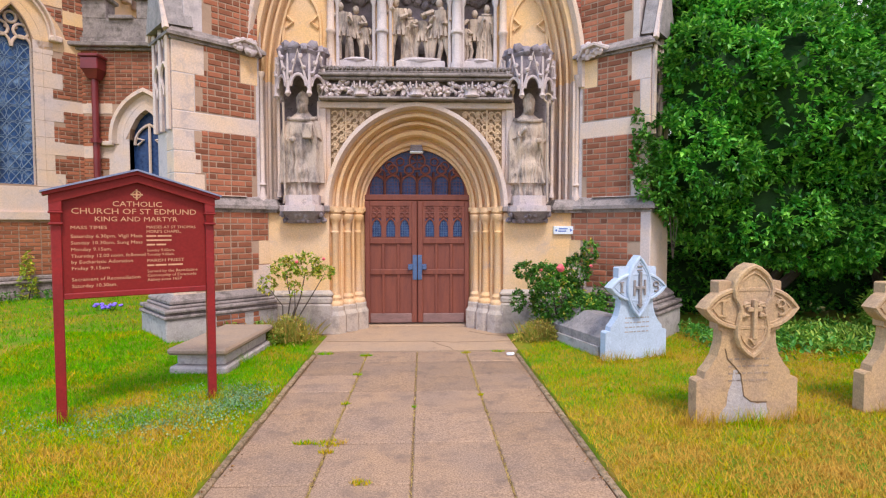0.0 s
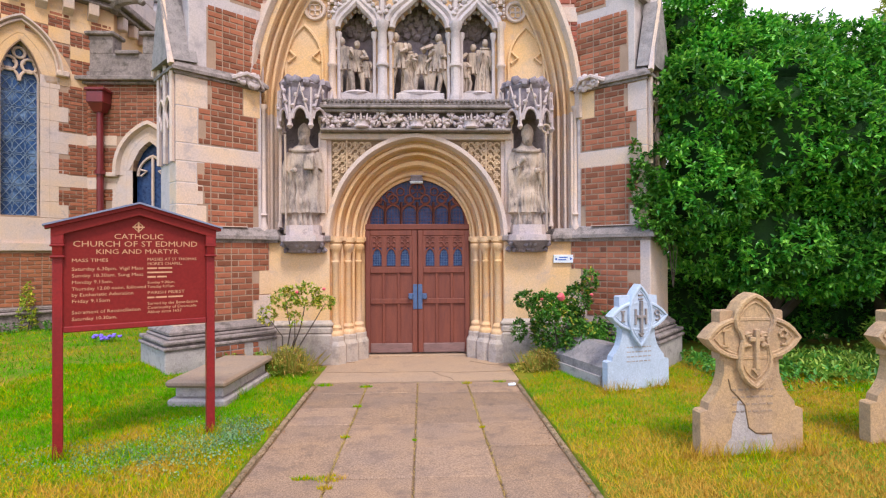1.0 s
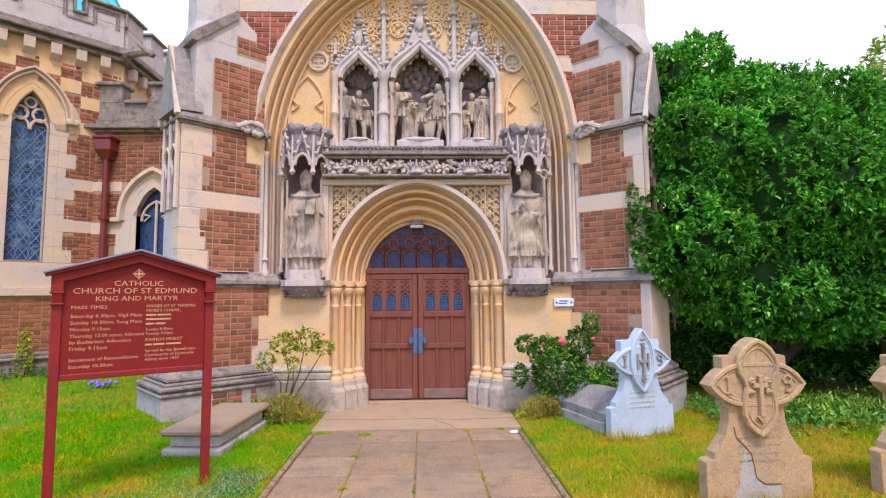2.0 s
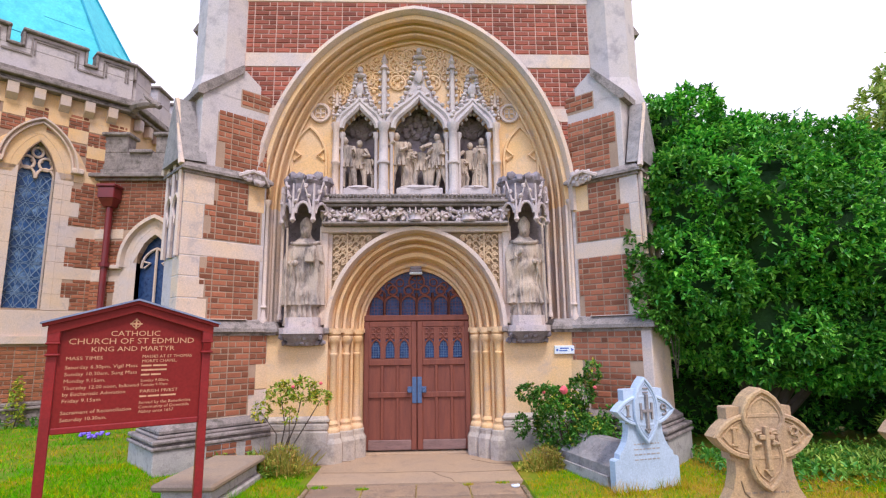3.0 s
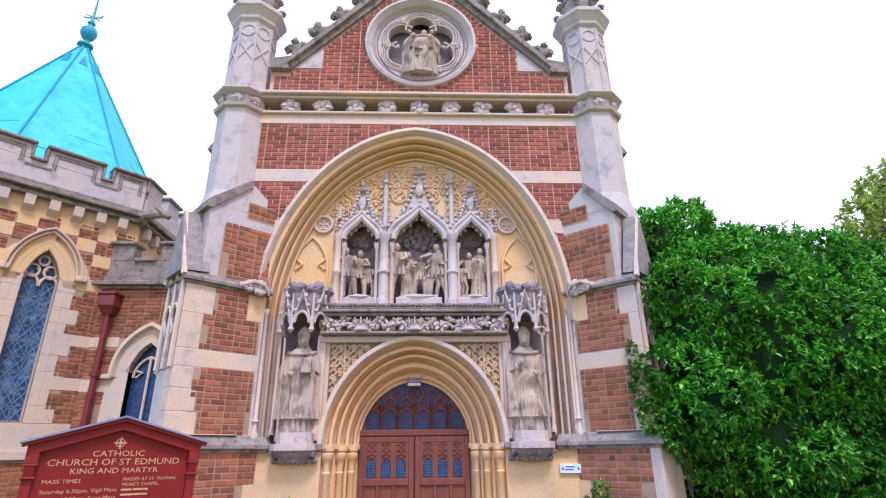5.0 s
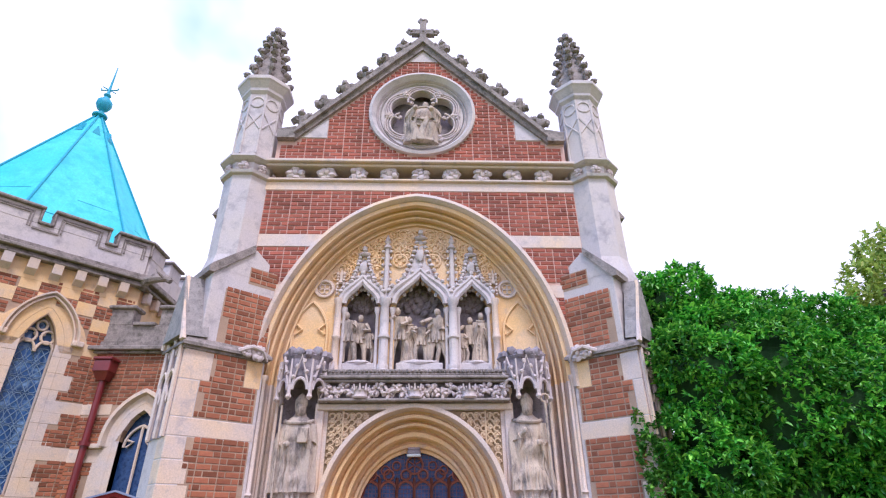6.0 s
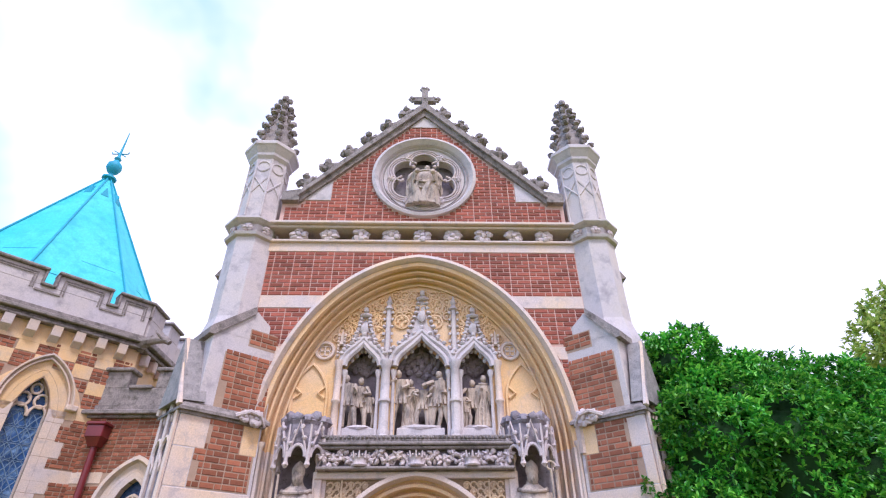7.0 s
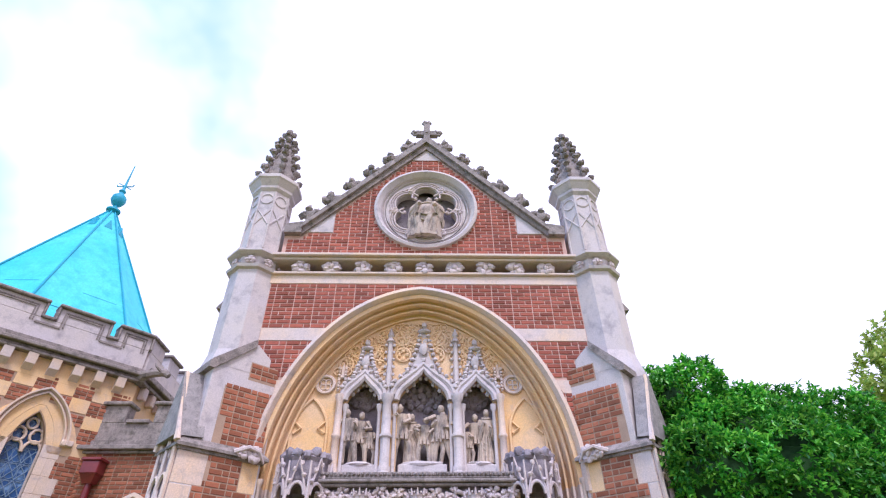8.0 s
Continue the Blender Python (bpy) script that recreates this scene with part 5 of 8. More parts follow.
# blind panels, roundels and leafy tracery on the screen
for sg in (-1, 1):
    M = FMA if sg < 0 else FMA @ MIRROR
    s = Shape(M)
    p = [(x * 1.0 - 1.66, TY - 0.012, 4.42 + z) for x, z in arch(0.27, 0.55, 8)]
    s.tube([(-1.93, TY - 0.012, 3.85)] + p + [(-1.39, TY - 0.012, 3.85)], 0.026, 6)
    for q in (-1, 1):
        s.tube([(-1.66 + q * 0.25, TY - 0.012, 4.62), (-1.66 + q * 0.13, TY - 0.02, 4.50), (-1.66 + q * 0.23, TY - 0.012, 4.42)], 0.022, 5)
    part("blind_panel", s, CREAM, church, "blind cusped lancet panel")
    s = Shape(M)
    s.tube([(-1.50 + 0.14 * math.cos(a), TY - 0.02, 5.20 + 0.14 * math.sin(a)) for a in span(0, 2 * math.pi * 15 / 16, 15)], 0.03, 6, True)
    for k in range(4):
        a = math.pi / 4 + k * math.pi / 2
        s.tube([(-1.50 + 0.055 * math.cos(a) + 0.045 * math.cos(b), TY - 0.01, 5.20 + 0.055 * math.sin(a) + 0.045 * math.sin(b)) for b in span(0, 2 * math.pi * 7 / 8, 7)], 0.012, 5, True)
    part("roundel", s, PALE, church, "carved quatrefoil roundel")
    s = Shape(M)
    for x, z, r in ((-1.2, 5.55, 0.11), (-0.66, 5.5, 0.12), (-0.75, 5.78, 0.1), (-1.08, 5.78, 0.09), (-0.28, 5.72, 0.12), (-0.3, 6.02, 0.12), (-0.62, 6.05, 0.11), (-0.9, 5.98, 0.09), (-0.14, 6.18, 0.08)):
        if z + r > ZS + arch_height(AI, HI, x, BLUNT) - 0.04:
            z = ZS + arch_height(AI, HI, x, BLUNT) - 0.05 - r
        s.tube([(x + r * math.cos(a), TY - 0.015, z + r * math.sin(a)) for a in span(0, 2 * math.pi * 11 / 12, 11)], 0.02, 5, True)
        for k in range(4):
            a = k * math.pi / 2
            s.blob((x + 0.55 * r * math.cos(a), TY - 0.015, z + 0.55 * r * math.sin(a)), (r * 0.3, 0.025, r * 0.3), k, 0.5, 6, 4)
    for c, w, z0 in ((-0.93, 0.26, 5.62), (0.0, 0.36, 5.9)):
        for q in (-1, 1):
            s.tube([(c + q * 0.05, TY - 0.02, z0), (c + q * w * 0.7, TY - 0.02, z0 + 0.08), (c + q * w, TY - 0.02, z0 + 0.26)], 0.02, 5)
    for iz in range(8):                # close lattice of small cusped rings under the arch
        for ix in range(9):
            x, z = -0.09 - 0.155 * ix - 0.0775 * (iz % 2), 5.42 + 0.135 * iz
            top = ZS + arch_height(AI, HI, x, BLUNT)
            if z > top - 0.1 or z < top - 0.62 - 0.25 * (abs(x) > 0.9):
                continue
            s.tube([(x + 0.066 * math.cos(a), TY - 0.018, z + 0.066 * math.sin(a)) for a in span(0, 2 * math.pi * 8 / 9, 8)], 0.014, 5, True)
            s.blob((x, TY - 0.012, z), (0.026, 0.02, 0.03), ix + iz * 9, 0.5, 6, 4)
            s.blob((x + 0.0775, TY - 0.02, z + 0.067), (0.024, 0.028, 0.024), ix + iz * 9, 0.5, 6, 4)
    part("leaf_tracery", s, CREAM, church, "carved leaf tracery under the arch", kind="stuff")

# door
DY = FY + 0.55
door = part("door", Shape(FMD).box(-0.8, 0.8, DY + 0.02, DY + 0.10, 0.05, 1.95, 0.005), WOOD, church, "closed double oak door, red-brown, with leaded lights")
s = Shape(FMD)
pts = arch(0.80, 0.82, 14)
s.prism([(x, 1.98 + z) for x, z in reversed(pts)], DY + 0.05, DY + 0.10)
part("fanlight_glass", s, GLASS, door, "dark leaded glass fanlight")
s = Shape(FMD)
s.tube([(x * 0.97, DY + 0.02, 1.97 + z * 0.96) for x, z in pts], 0.042, 6)
s.box(-0.80, 0.80, DY - 0.03, DY + 0.05, 1.93, 2.02, 0.012)
part("door_frame", s, WOOD, door, "red-brown moulded transom and arch frame")
s = Shape(FMD)
hgt = lambda x: 1.98 + arch_height(0.78, 0.80, x)
for i in range(6):
    x0 = -0.74 + 1.48 * i / 6
    x1 = x0 + 1.48 / 6
    for x in (x0, x1):
        z = min(2.36, hgt(x) - 0.03)
        if z > 2.03:
            s.tube([(x, DY + 0.025, 2.02), (x, DY + 0.025, z)], 0.024, 5)
    c, w = (x0 + x1) / 2, (x1 - x0) / 2
    t = min(2.26, hgt(c) - 0.14)
    s.tube([(c + x, DY + 0.03, t - 0.08 + z) for x, z in arch(w, w * 1.1, 5)], 0.02, 5)
    if hgt(c) > 2.42:
        s.tube([(c + 0.07 * math.cos(a), DY + 0.03, t + 0.14 + 0.07 * math.sin(a)) for a in span(0, 2 * math.pi * 9 / 10, 9)], 0.018, 5, True)
s.tube([(0.12 * math.cos(a), DY + 0.025, 2.53 + 0.12 * math.sin(a)) for a in span(0, 2 * math.pi * 15 / 16, 15)], 0.016, 5, True)
for k in range(6):
    a = k * math.pi / 3 + math.pi / 6
    s.tube([(0.02 * math.cos(a), DY + 0.03, 2.53 + 0.02 * math.sin(a)), (0.11 * math.cos(a), DY + 0.03, 2.53 + 0.11 * math.sin(a))], 0.011, 5)
for q in (-1, 1):
    for x, z in ((0.26, 2.52), (0.42, 2.46), (0.55, 2.34)):
        s.tube([(q * x + 0.06 * math.cos(a), DY + 0.03, z + 0.06 * math.sin(a)) for a in span(0, 2 * math.pi * 9 / 10, 9)], 0.012, 5, True)
for i in range(-15, 16):
    x = i * 0.05
    if hgt(x) > 2.08:
        s.box(x - 0.002, x + 0.002, DY + 0.044, DY + 0.049, 2.02, hgt(x) - 0.02)
for z in span(2.06, 2.66, 12):
    w = max([x for x in span(0, 0.78, 40) if hgt(x) > z] + [0])
    if w > 0.05:
        s.box(-w, w, DY + 0.044, DY + 0.048, z - 0.002, z + 0.002)
part("fanlight_tracery", s, WOOD, door, "carved wooden fanlight tracery", kind="stuff")
for sg in (-1, 1):
    M = FMD if sg < 0 else FMD @ MIRROR
    leaf = part("door_leaf", Shape(M).box(-0.795, -0.006, DY - 0.005, DY + 0.03, 0.06, 1.92, 0.004), WOOD, door, "panelled oak door leaf")
    s = Shape(M)
    for x0, x1, z0, z1 in ((-0.795, -0.72, 0.06, 1.92), (-0.085, -0.006, 0.06, 1.92), (-0.72, -0.085, 1.84, 1.92), (-0.72, -0.085, 1.27, 1.36), (-0.72, -0.085, 0.80, 0.88)):
        s.box(x0, x1, DY - 0.035, DY - 0.004, z0, z1, 0.008)
    for x in (-0.52, -0.29):
        s.box(x - 0.022, x + 0.022, DY - 0.03, DY - 0.004, 0.20, 1.27, 0.008)
    part("door_framing", s, WOOD, leaf)
    part("kick_rail", Shape(M).box(-0.72, -0.085, DY - 0.036, DY - 0.004, 0.06, 0.20, 0.008), WOODGREY, leaf, "worn greyish bottom rail")
    for i in range(3):
        c = -0.615 + 0.212 * i
        pane = part("pane", Shape(M).box(c - 0.075, c + 0.075, DY - 0.012, DY - 0.007, 1.38, 1.68), GLASS, leaf, "small dark leaded pane")
        s = Shape(M)
        for k in range(1, 4):
            s.box(c - 0.072 + 0.036 * k - 0.002, c - 0.072 + 0.036 * k + 0.002, DY - 0.017, DY - 0.0125, 1.38, 1.64)
        for k in range(7):
            s.box(c - 0.075, c + 0.075, DY - 0.0175, DY - 0.013, 1.40 + 0.038 * k, 1.404 + 0.038 * k)
        part("leading", s, LEAD, pane)
        s = Shape(M)
        for x in (c - 0.0865, c + 0.0865):
            s.box(x - 0.0192, x + 0.0192, DY - 0.03, DY - 0.005, 1.36, 1.84)
        s.tube([(c + x, DY - 0.02, 1.55 + z) for x, z in arch(0.068, 0.1, 6)], 0.014, 5)
        for q in (-1, 1):
            s.tube([(c + q * 0.045 + 0.04 * math.cos(a), DY - 0.02, 1.71 + 0.04 * math.sin(a)) for a in span(0, 2 * math.pi * 7 / 8, 7)], 0.012, 5, True)
            s.tube([(c + q * 0.045 + 0.035 * math.cos(a), DY - 0.02, 1.795 + 0.035 * math.sin(a)) for a in span(0, 2 * math.pi * 7 / 8, 7)], 0.011, 5, True)
        s.box(c - 0.068, c + 0.068, DY - 0.016, DY - 0.006, 1.655, 1.84)
        part("pane_tracery", s, WOOD, leaf)
    s = Shape(M)
    s.box(-0.072, -0.006, DY - 0.045, DY - 0.034, 0.72, 1.10, 0.004)
    s.box(-0.14, -0.072, DY - 0.045, DY - 0.034, 0.87, 0.96, 0.004)
    s.lathe([(0.02, 0), (0.035, 0.02), (0.03, 0.05)], 10, (0, 0, 0), m=Matrix.Translation((-0.11, DY - 0.045, 0.91)) @ Matrix.Rotation(math.pi / 2, 4, "X"))
    part("lock_plate", s, IRON, leaf, "blue-grey iron lock plate with knob")
s = Shape(FMD)
s.box(-0.11, 0.09, PY + 0.37, PY + 0.47, 2.66, 2.72, 0.02)
s.box(-0.10, 0.08, PY + 0.38, PY + 0.48, 2.72, 2.76, 0.015)
lamp_thing = thing("door_lamp", (CX, PY + 0.42, 2.66), "small grey bulkhead lamp over the door", "lamp")
part("lamp_housing", s, DARK_SHADE, lamp_thing)
part("diffuser", Shape(FMD).box(-0.11, 0.09, PY + 0.36, PY + 0.44, 2.63, 2.668, 0.012), WHITE, lamp_thing, "pale diffuser")
part("threshold", Shape(FMD).box(-0.82, 0.82, DY - 0.12, DY + 0.15, 0.0, 0.035, 0.01), APRON, church, "worn stone threshold")


# ---- the chapel wing with its copper spire ----
WK = (-6.5, 11.55)                 # corner by the porch
WA = radians(45)
WM = Matrix.Translation((WK[0], WK[1], 0)) @ Matrix.Rotation(WA, 4, "Z")     # x runs along the wall, 0 at the corner, minus to its other end
wing = thing("church_chapel", (-9, 13, 0), "polygonal brick chapel with chequered stone, battlements and copper spire", "church")
WM2 = Matrix.Translation((WK[0], WK[1], 0)) @ Matrix.Rotation(WA + math.pi / 4, 4, 'Z')   # the next side of the chapel
WC, WW, WSILL, WSPR, WRISE = -1.51, 0.30, 2.33, 4.95, 0.72   # window: centre, half width, sill, springing, rise

s = Shape(WM)
xs = sorted(set([-5.2, 0.0, WC - WW, WC + WW] + [round(WC + q[0], 4) for q in arch(WW, WRISE, 10)]))
inw = lambda x: abs(x - WC) < WW
columns(s, xs, lambda x: 0.0, lambda x: WSILL if inw(x) else 3.0, 0, 0.5)
columns(s, xs, lambda x: WSPR + arch_height(WW, WRISE, x - WC) if inw(x) else 3.0, lambda x: 7.2, 0, 0.5)
part("wall", s, MORTAR, wing, "brick wall with stone bands")
part("wall", Shape(WM2).box(0.0, 4.0, 0.0, 0.4, 0, 7.2), CREAM, wing, "side wall")


def frame_x(z):
    """Half width of the stone round the window."""
    if z > WSPR:
        return 0.62 if z < 5.2 else 0.55
    return 0.60 + 0.16 * (int(z / 0.32) % 2)


def wing_brick(x, z):
    d = abs(x - WC)
    if z > 4.95:
        if z > 6.36:
            return False
        return (int(math.floor(x / 0.36)) + int(math.floor(z / 0.29))) % 2 == 0 and d * d + (max(0, z - 5.0) * 0.92) ** 2 > 0.85 ** 2 and not (d < 0.75 and z < 5.3)
    if 3.78 < z < 4.02 or 2.92 < z < 3.17 or 1.62 < z < 2.3:
        return False
    return d > frame_x(z) if z > 1.6 else True


bx = lay_bricks(-5.0, 0.0, 0.6, 6.4, wing_brick, 0, seed=61)
near = [b for b in bx if -3.2 < b[0] and b[2] > 1.6]
near.sort(key=lambda b: abs(b[0] + 1.4))
picked = set(near[:290])
brick_objects(list(picked), 0.0, WM, wing, BRICK)
s = Shape(WM)
brick_shape(s, [b for b in bx if b not in picked], 0.0)
part("brickwork", s, BRICKS, wing, "orange-red bricks", kind="stuff")
# stone pieces: bands, chequers, window surround
for z0, z1 in ((3.785, 4.015), (2.925, 3.165), (1.65, 2.29)):
    part("stone_band", Shape(WM).box(-5.1, WC - WW if z0 > 2.3 else 0.0, -0.008, 0.2, z0, z1, 0.004), PALE, wing)
    if z0 > 2.3:
        part("stone_band", Shape(WM).box(WC + WW, 0.0, -0.008, 0.2, z0, z1, 0.004), PALE, wing)
for sg in (-1, 1):
    for k in range(10):
        z = 2.3 + 0.32 * k
        if z > 5.0:
            continue
        w = frame_x(z + 0.1)
        a, b = sorted((WC + sg * WW, WC + sg * w))
        part("surround_stone", Shape(WM).box(a, b, -0.006, 0.25, z, min(z + 0.315, 5.1), 0.004), PALE, wing)
s = Shape(WM)
for i in range(-14, 1):
    for j in range(17, 22):
        x, z = i * 0.36 + 0.18, j * 0.29 + 0.145
        if z < 6.4 and not wing_brick(x, z) and z > 5.0 and abs(x - WC) ** 2 + (max(0, z - 5) * 0.92) ** 2 > 0.85 ** 2:
            s.box(max(-5.1, x - 0.178), min(0, x + 0.178), -0.010, 0.1, z - 0.143, z + 0.143, 0.004)
part("chequer_stone", s, CREAM, wing, "cream stone chequers", kind="stuff")
s = Shape(WM)
columns(s, [WC + 0.9 * t for t in span(-1, 1, 18)], lambda x: WSPR + max(0, arch_height(WW + 0.02, WRISE + 0.03, x - WC)) + 0.0, lambda x: WSPR + max(0.02, math.sqrt(max(0, 0.86 ** 2 - (x - WC) ** 2)) / 0.92), -0.006, 0.2)
part("arch_stone", s, CREAM, wing, "cream stone round the window's head")
s = Shape(WM)
moulding(s, [(0.66, 1.00, 0.0), (0.66, 1.00, -0.12), (0.63, 0.965, -0.12), (0.605, 0.935, -0.04), (0.58, 0.915, -0.08), (0.555, 0.885, -0.08), (0.54, 0.865, 0.03), (0.52, 0.845, 0.03)], WSPR + 0.2, WSPR + 0.18, 14, WC)
for q in (-1, 1):
    s.box(WC + q * 0.66 - 0.11, WC + q * 0.66 + 0.11, -0.1, 0.02, WSPR + 0.16, WSPR + 0.28, 0.02)
part("window_hood", s, PALE, wing, "moulded hood with label stops", smooth=True)
s = Shape(WM)
moulding(s, [(WW + 0.15, WRISE + 0.17, -0.012), (WW + 0.12, WRISE + 0.13, 0.07), (WW + 0.09, WRISE + 0.10, 0.05), (WW + 0.06, WRISE + 0.07, 0.05), (WW + 0.03, WRISE + 0.03, 0.14), (WW, WRISE, 0.12), (WW - 0.02, WRISE - 0.02, 0.20)], WSPR, WSILL, 14, WC)
part("window_jamb", s, PALE, wing, "moulded pale stone window reveal", smooth=True)
win = part("window", Shape(WM).prism([(WC - WW, WSILL), (WC + WW, WSILL)] + [(WC + x, WSPR + z) for x, z in reversed(arch(WW, WRISE, 12))], 0.2, 0.24), WINGGLASS, wing, "tall leaded window with bluish reflections painted in")
s = Shape(WM)
for q in (-1, 1):
    s.tube([(WC + q * (0.16 + 0.155 * math.cos(a)), 0.15, WSPR - 0.02 + 0.22 * math.sin(a)) for a in span(0, math.pi, 10)], 0.028, 6)
    s.tube([(WC + q * 0.155 + 0.115 * math.cos(a), 0.15, WSPR + 0.29 + 0.13 * math.sin(a)) for a in span(0, 2 * math.pi * 13 / 14, 13)], 0.028, 6, True)
    for k in range(3):
        a = 0.5 + k * 2.1
        s.blob((WC + q * 0.155 + 0.10 * math.cos(a), 0.16, WSPR + 0.29 + 0.11 * math.sin(a)), (0.04, 0.03, 0.04), k, 0.2, 6, 4)
s.tube([(WC + 0.09 * math.cos(a), 0.15, WSPR + 0.52 + 0.1 * math.sin(a)) for a in span(0, 2 * math.pi * 11 / 12, 11)], 0.028, 6, True)
part("tracery", s, PALE, win, "pale stone bar tracery")
s = Shape(WM)
rng = random.Random(5)
for j in range(9):
    z = WSILL + 0.15 + j * 0.30
    s.box(WC - WW, WC + WW, 0.192, 0.197, z + 0.14, z + 0.147)
    for q in (-1, 0, 1):
        c = WC + q * 0.2
        s.tube([(c + 0.10 * math.cos(a), 0.195, z + 0.14 * math.sin(a)) for a in span(0, 2 * math.pi * 9 / 10, 9)], 0.0065, 4, True)
        s.tube([(c - 0.1, 0.195, z - 0.14), (c + 0.02 * math.sin(j * 3), 0.195, z), (c + 0.1, 0.195, z + 0.14)], 0.009, 4)
        s.tube([(c + 0.1, 0.195, z - 0.14), (c, 0.195, z + 0.02), (c - 0.1, 0.195, z + 0.14)], 0.009, 4)
part("leading", s, CAME, win, "curving lead cames", kind="stuff")
s = Shape(WM)
s.prism([(-5.1, 1.66), (0, 1.66), (0, 1.8), (-5.1, 1.8)], -0.07, 0.02)
part("sill_course", s, PALE, wing, "projecting sill course")
s = Shape(WM)
s.box(-5.1, 0.1, -0.16, 0.1, 0, 0.28, 0.01)
s.box(-5.1, 0.1, -0.10, 0.1, 0.28, 0.44, 0.01)
s.box(-5.1, 0.1, -0.15, 0.1, 0.44, 0.50, 0.02)
s.box(-5.1, 0.1, -0.06, 0.1, 0.50, 0.58, 0.02)
part("plinth", s, GREY, wing, "moulded grey stone plinth")
# cornice on corbels, battlements
s = Shape(WM)
s.box(-5.1, 0.05, -0.012, 0.3, 6.30, 6.72, 0.004)
part("corbel_band", s, CREAM, wing, "cream stone band")
for i in range(13):
    x = -0.34 - 0.43 * i
    s = Shape(WM)
    s.add([(x - 0.09, -0.17, 6.70), (x + 0.09, -0.17, 6.70), (x + 0.09, -0.01, 6.70), (x - 0.09, -0.01, 6.70),
           (x - 0.09, -0.15, 6.49), (x + 0.09, -0.15, 6.49), (x + 0.09, -0.01, 6.38), (x - 0.09, -0.01, 6.38)],
          [(0, 1, 2, 3), (4, 7, 6, 5), (0, 4, 5, 1), (1, 5, 6, 2), (0, 3, 7, 4)])
    part("corbel", s, PALE, wing)
for z0, z1, q in ((6.70, 6.76, 0.18), (6.765, 6.82, 0.14), (6.825, 6.91, 0.25), (6.915, 7.0, 0.20)):
    part("cornice", Shape(WM).box(-5.3, 0.05 + q * 0.5, -q, 0.3, z0, z1, 0.015), GREY, wing, "weathered moulded cornice")
    part("cornice", Shape(WM2).box(-0.1, 4.0, -q, 0.3, z0, z1, 0.015), GREY, wing, "weathered moulded cornice")
part("parapet", Shape(WM).box(-5.2, 0.0, -0.10, 0.15, 6.99, 7.48, 0.01), BLUISH, wing, "grey stone parapet")
part("parapet", Shape(WM2).box(0.0, 4.0, -0.10, 0.15, 6.99, 7.48, 0.01), BLUISH, wing, "grey stone parapet")
for x0, x1 in ((-0.70, 0.0), (-1.96, -0.95), (-3.27, -2.25), (-4.56, -3.54), (-5.2, -4.83)):
    mer = part("merlon", Shape(WM).box(x0, x1, -0.10, 0.15, 7.48, 7.81, 0.01), BLUISH, wing, "stone merlon")
    s = Shape(WM)
    s.box(x0 - 0.06, x1 + 0.06, -0.19, 0.2, 7.81, 7.88, 0.02)
    s.box(x0 - 0.05, x0, -0.16, 0.18, 7.49, 7.81, 0.015)
    s.box(x1, x1 + 0.05, -0.16, 0.18, 7.49, 7.81, 0.015)
    if x0 > -4.8:
        s.box(x0 - 0.26, x0 - 0.05, -0.17, 0.18, 7.47, 7.535, 0.015)
    part("merlon_coping", s, GREY, mer, "moulded weathered coping")
    s = Shape(WM)
    for d, z in ((0.10, 7.74), (0.15, 7.70)):
        s.box(x0 + d, x1 - d, -0.125, -0.10, z - 0.025, z)
        s.box(x0 + d, x0 + d + 0.025, -0.124, -0.10, 7.38, z - 0.025)
        s.box(x1 - d - 0.025, x1 - d, -0.124, -0.10, 7.38, z - 0.025)
    if x0 > -4.8:
        s.box(x0 - 0.36, x0 + 0.125, -0.123, -0.10, 7.34, 7.38)
    part("panel_moulding", s, GREY, mer)
for i in range(5):
    s = Shape(WM2)
    x = 0.3 + 0.42 * i
    s.box(x - 0.085, x + 0.085, -0.16, 0.0, 6.42, 6.70, 0.02)
    part('corbel', s, PALE, wing)
for i in range(3):
    y0 = 0.02 + 0.95 * i
    mer = part("merlon", Shape(WM2).box(y0, y0 + 0.62, -0.10, 0.15, 7.48, 7.81, 0.01), BLUISH, wing, "stone merlon")
    part("merlon_coping", Shape(WM2).box(y0 - 0.06, y0 + 0.68, -0.17, 0.2, 7.81, 7.88, 0.02), GREY, mer)
s = Shape(WM)
g = Matrix.Translation((0.05, -0.15, 6.86)) @ Matrix.Rotation(radians(-40), 4, "Z")
s.tube([(-0.1, 0.1, -0.1), (0.05, -0.05, 0.0), (0.30, -0.12, 0.03), (0.52, -0.16, 0.02), (0.62, -0.18, -0.06)], 0.13, 8, r2=0.06, m=g)
s.blob((0.5, -0.16, 0.03), (0.13, 0.1, 0.09), 4, 0.5, m=g)
s.tube([(0.46, -0.26, 0.02), (0.36, -0.34, 0.1), (0.3, -0.3, 0.2)], 0.035, 5, r2=0.01, m=g)
s.tube([(0.2, 0.0, 0.05), (0.12, 0.05, 0.2), (0.0, 0.1, 0.12)], 0.05, 6, r2=0.02, m=g)
part("gargoyle", s, GREY, wing, "weathered carved gargoyle at the corner", smooth=True)

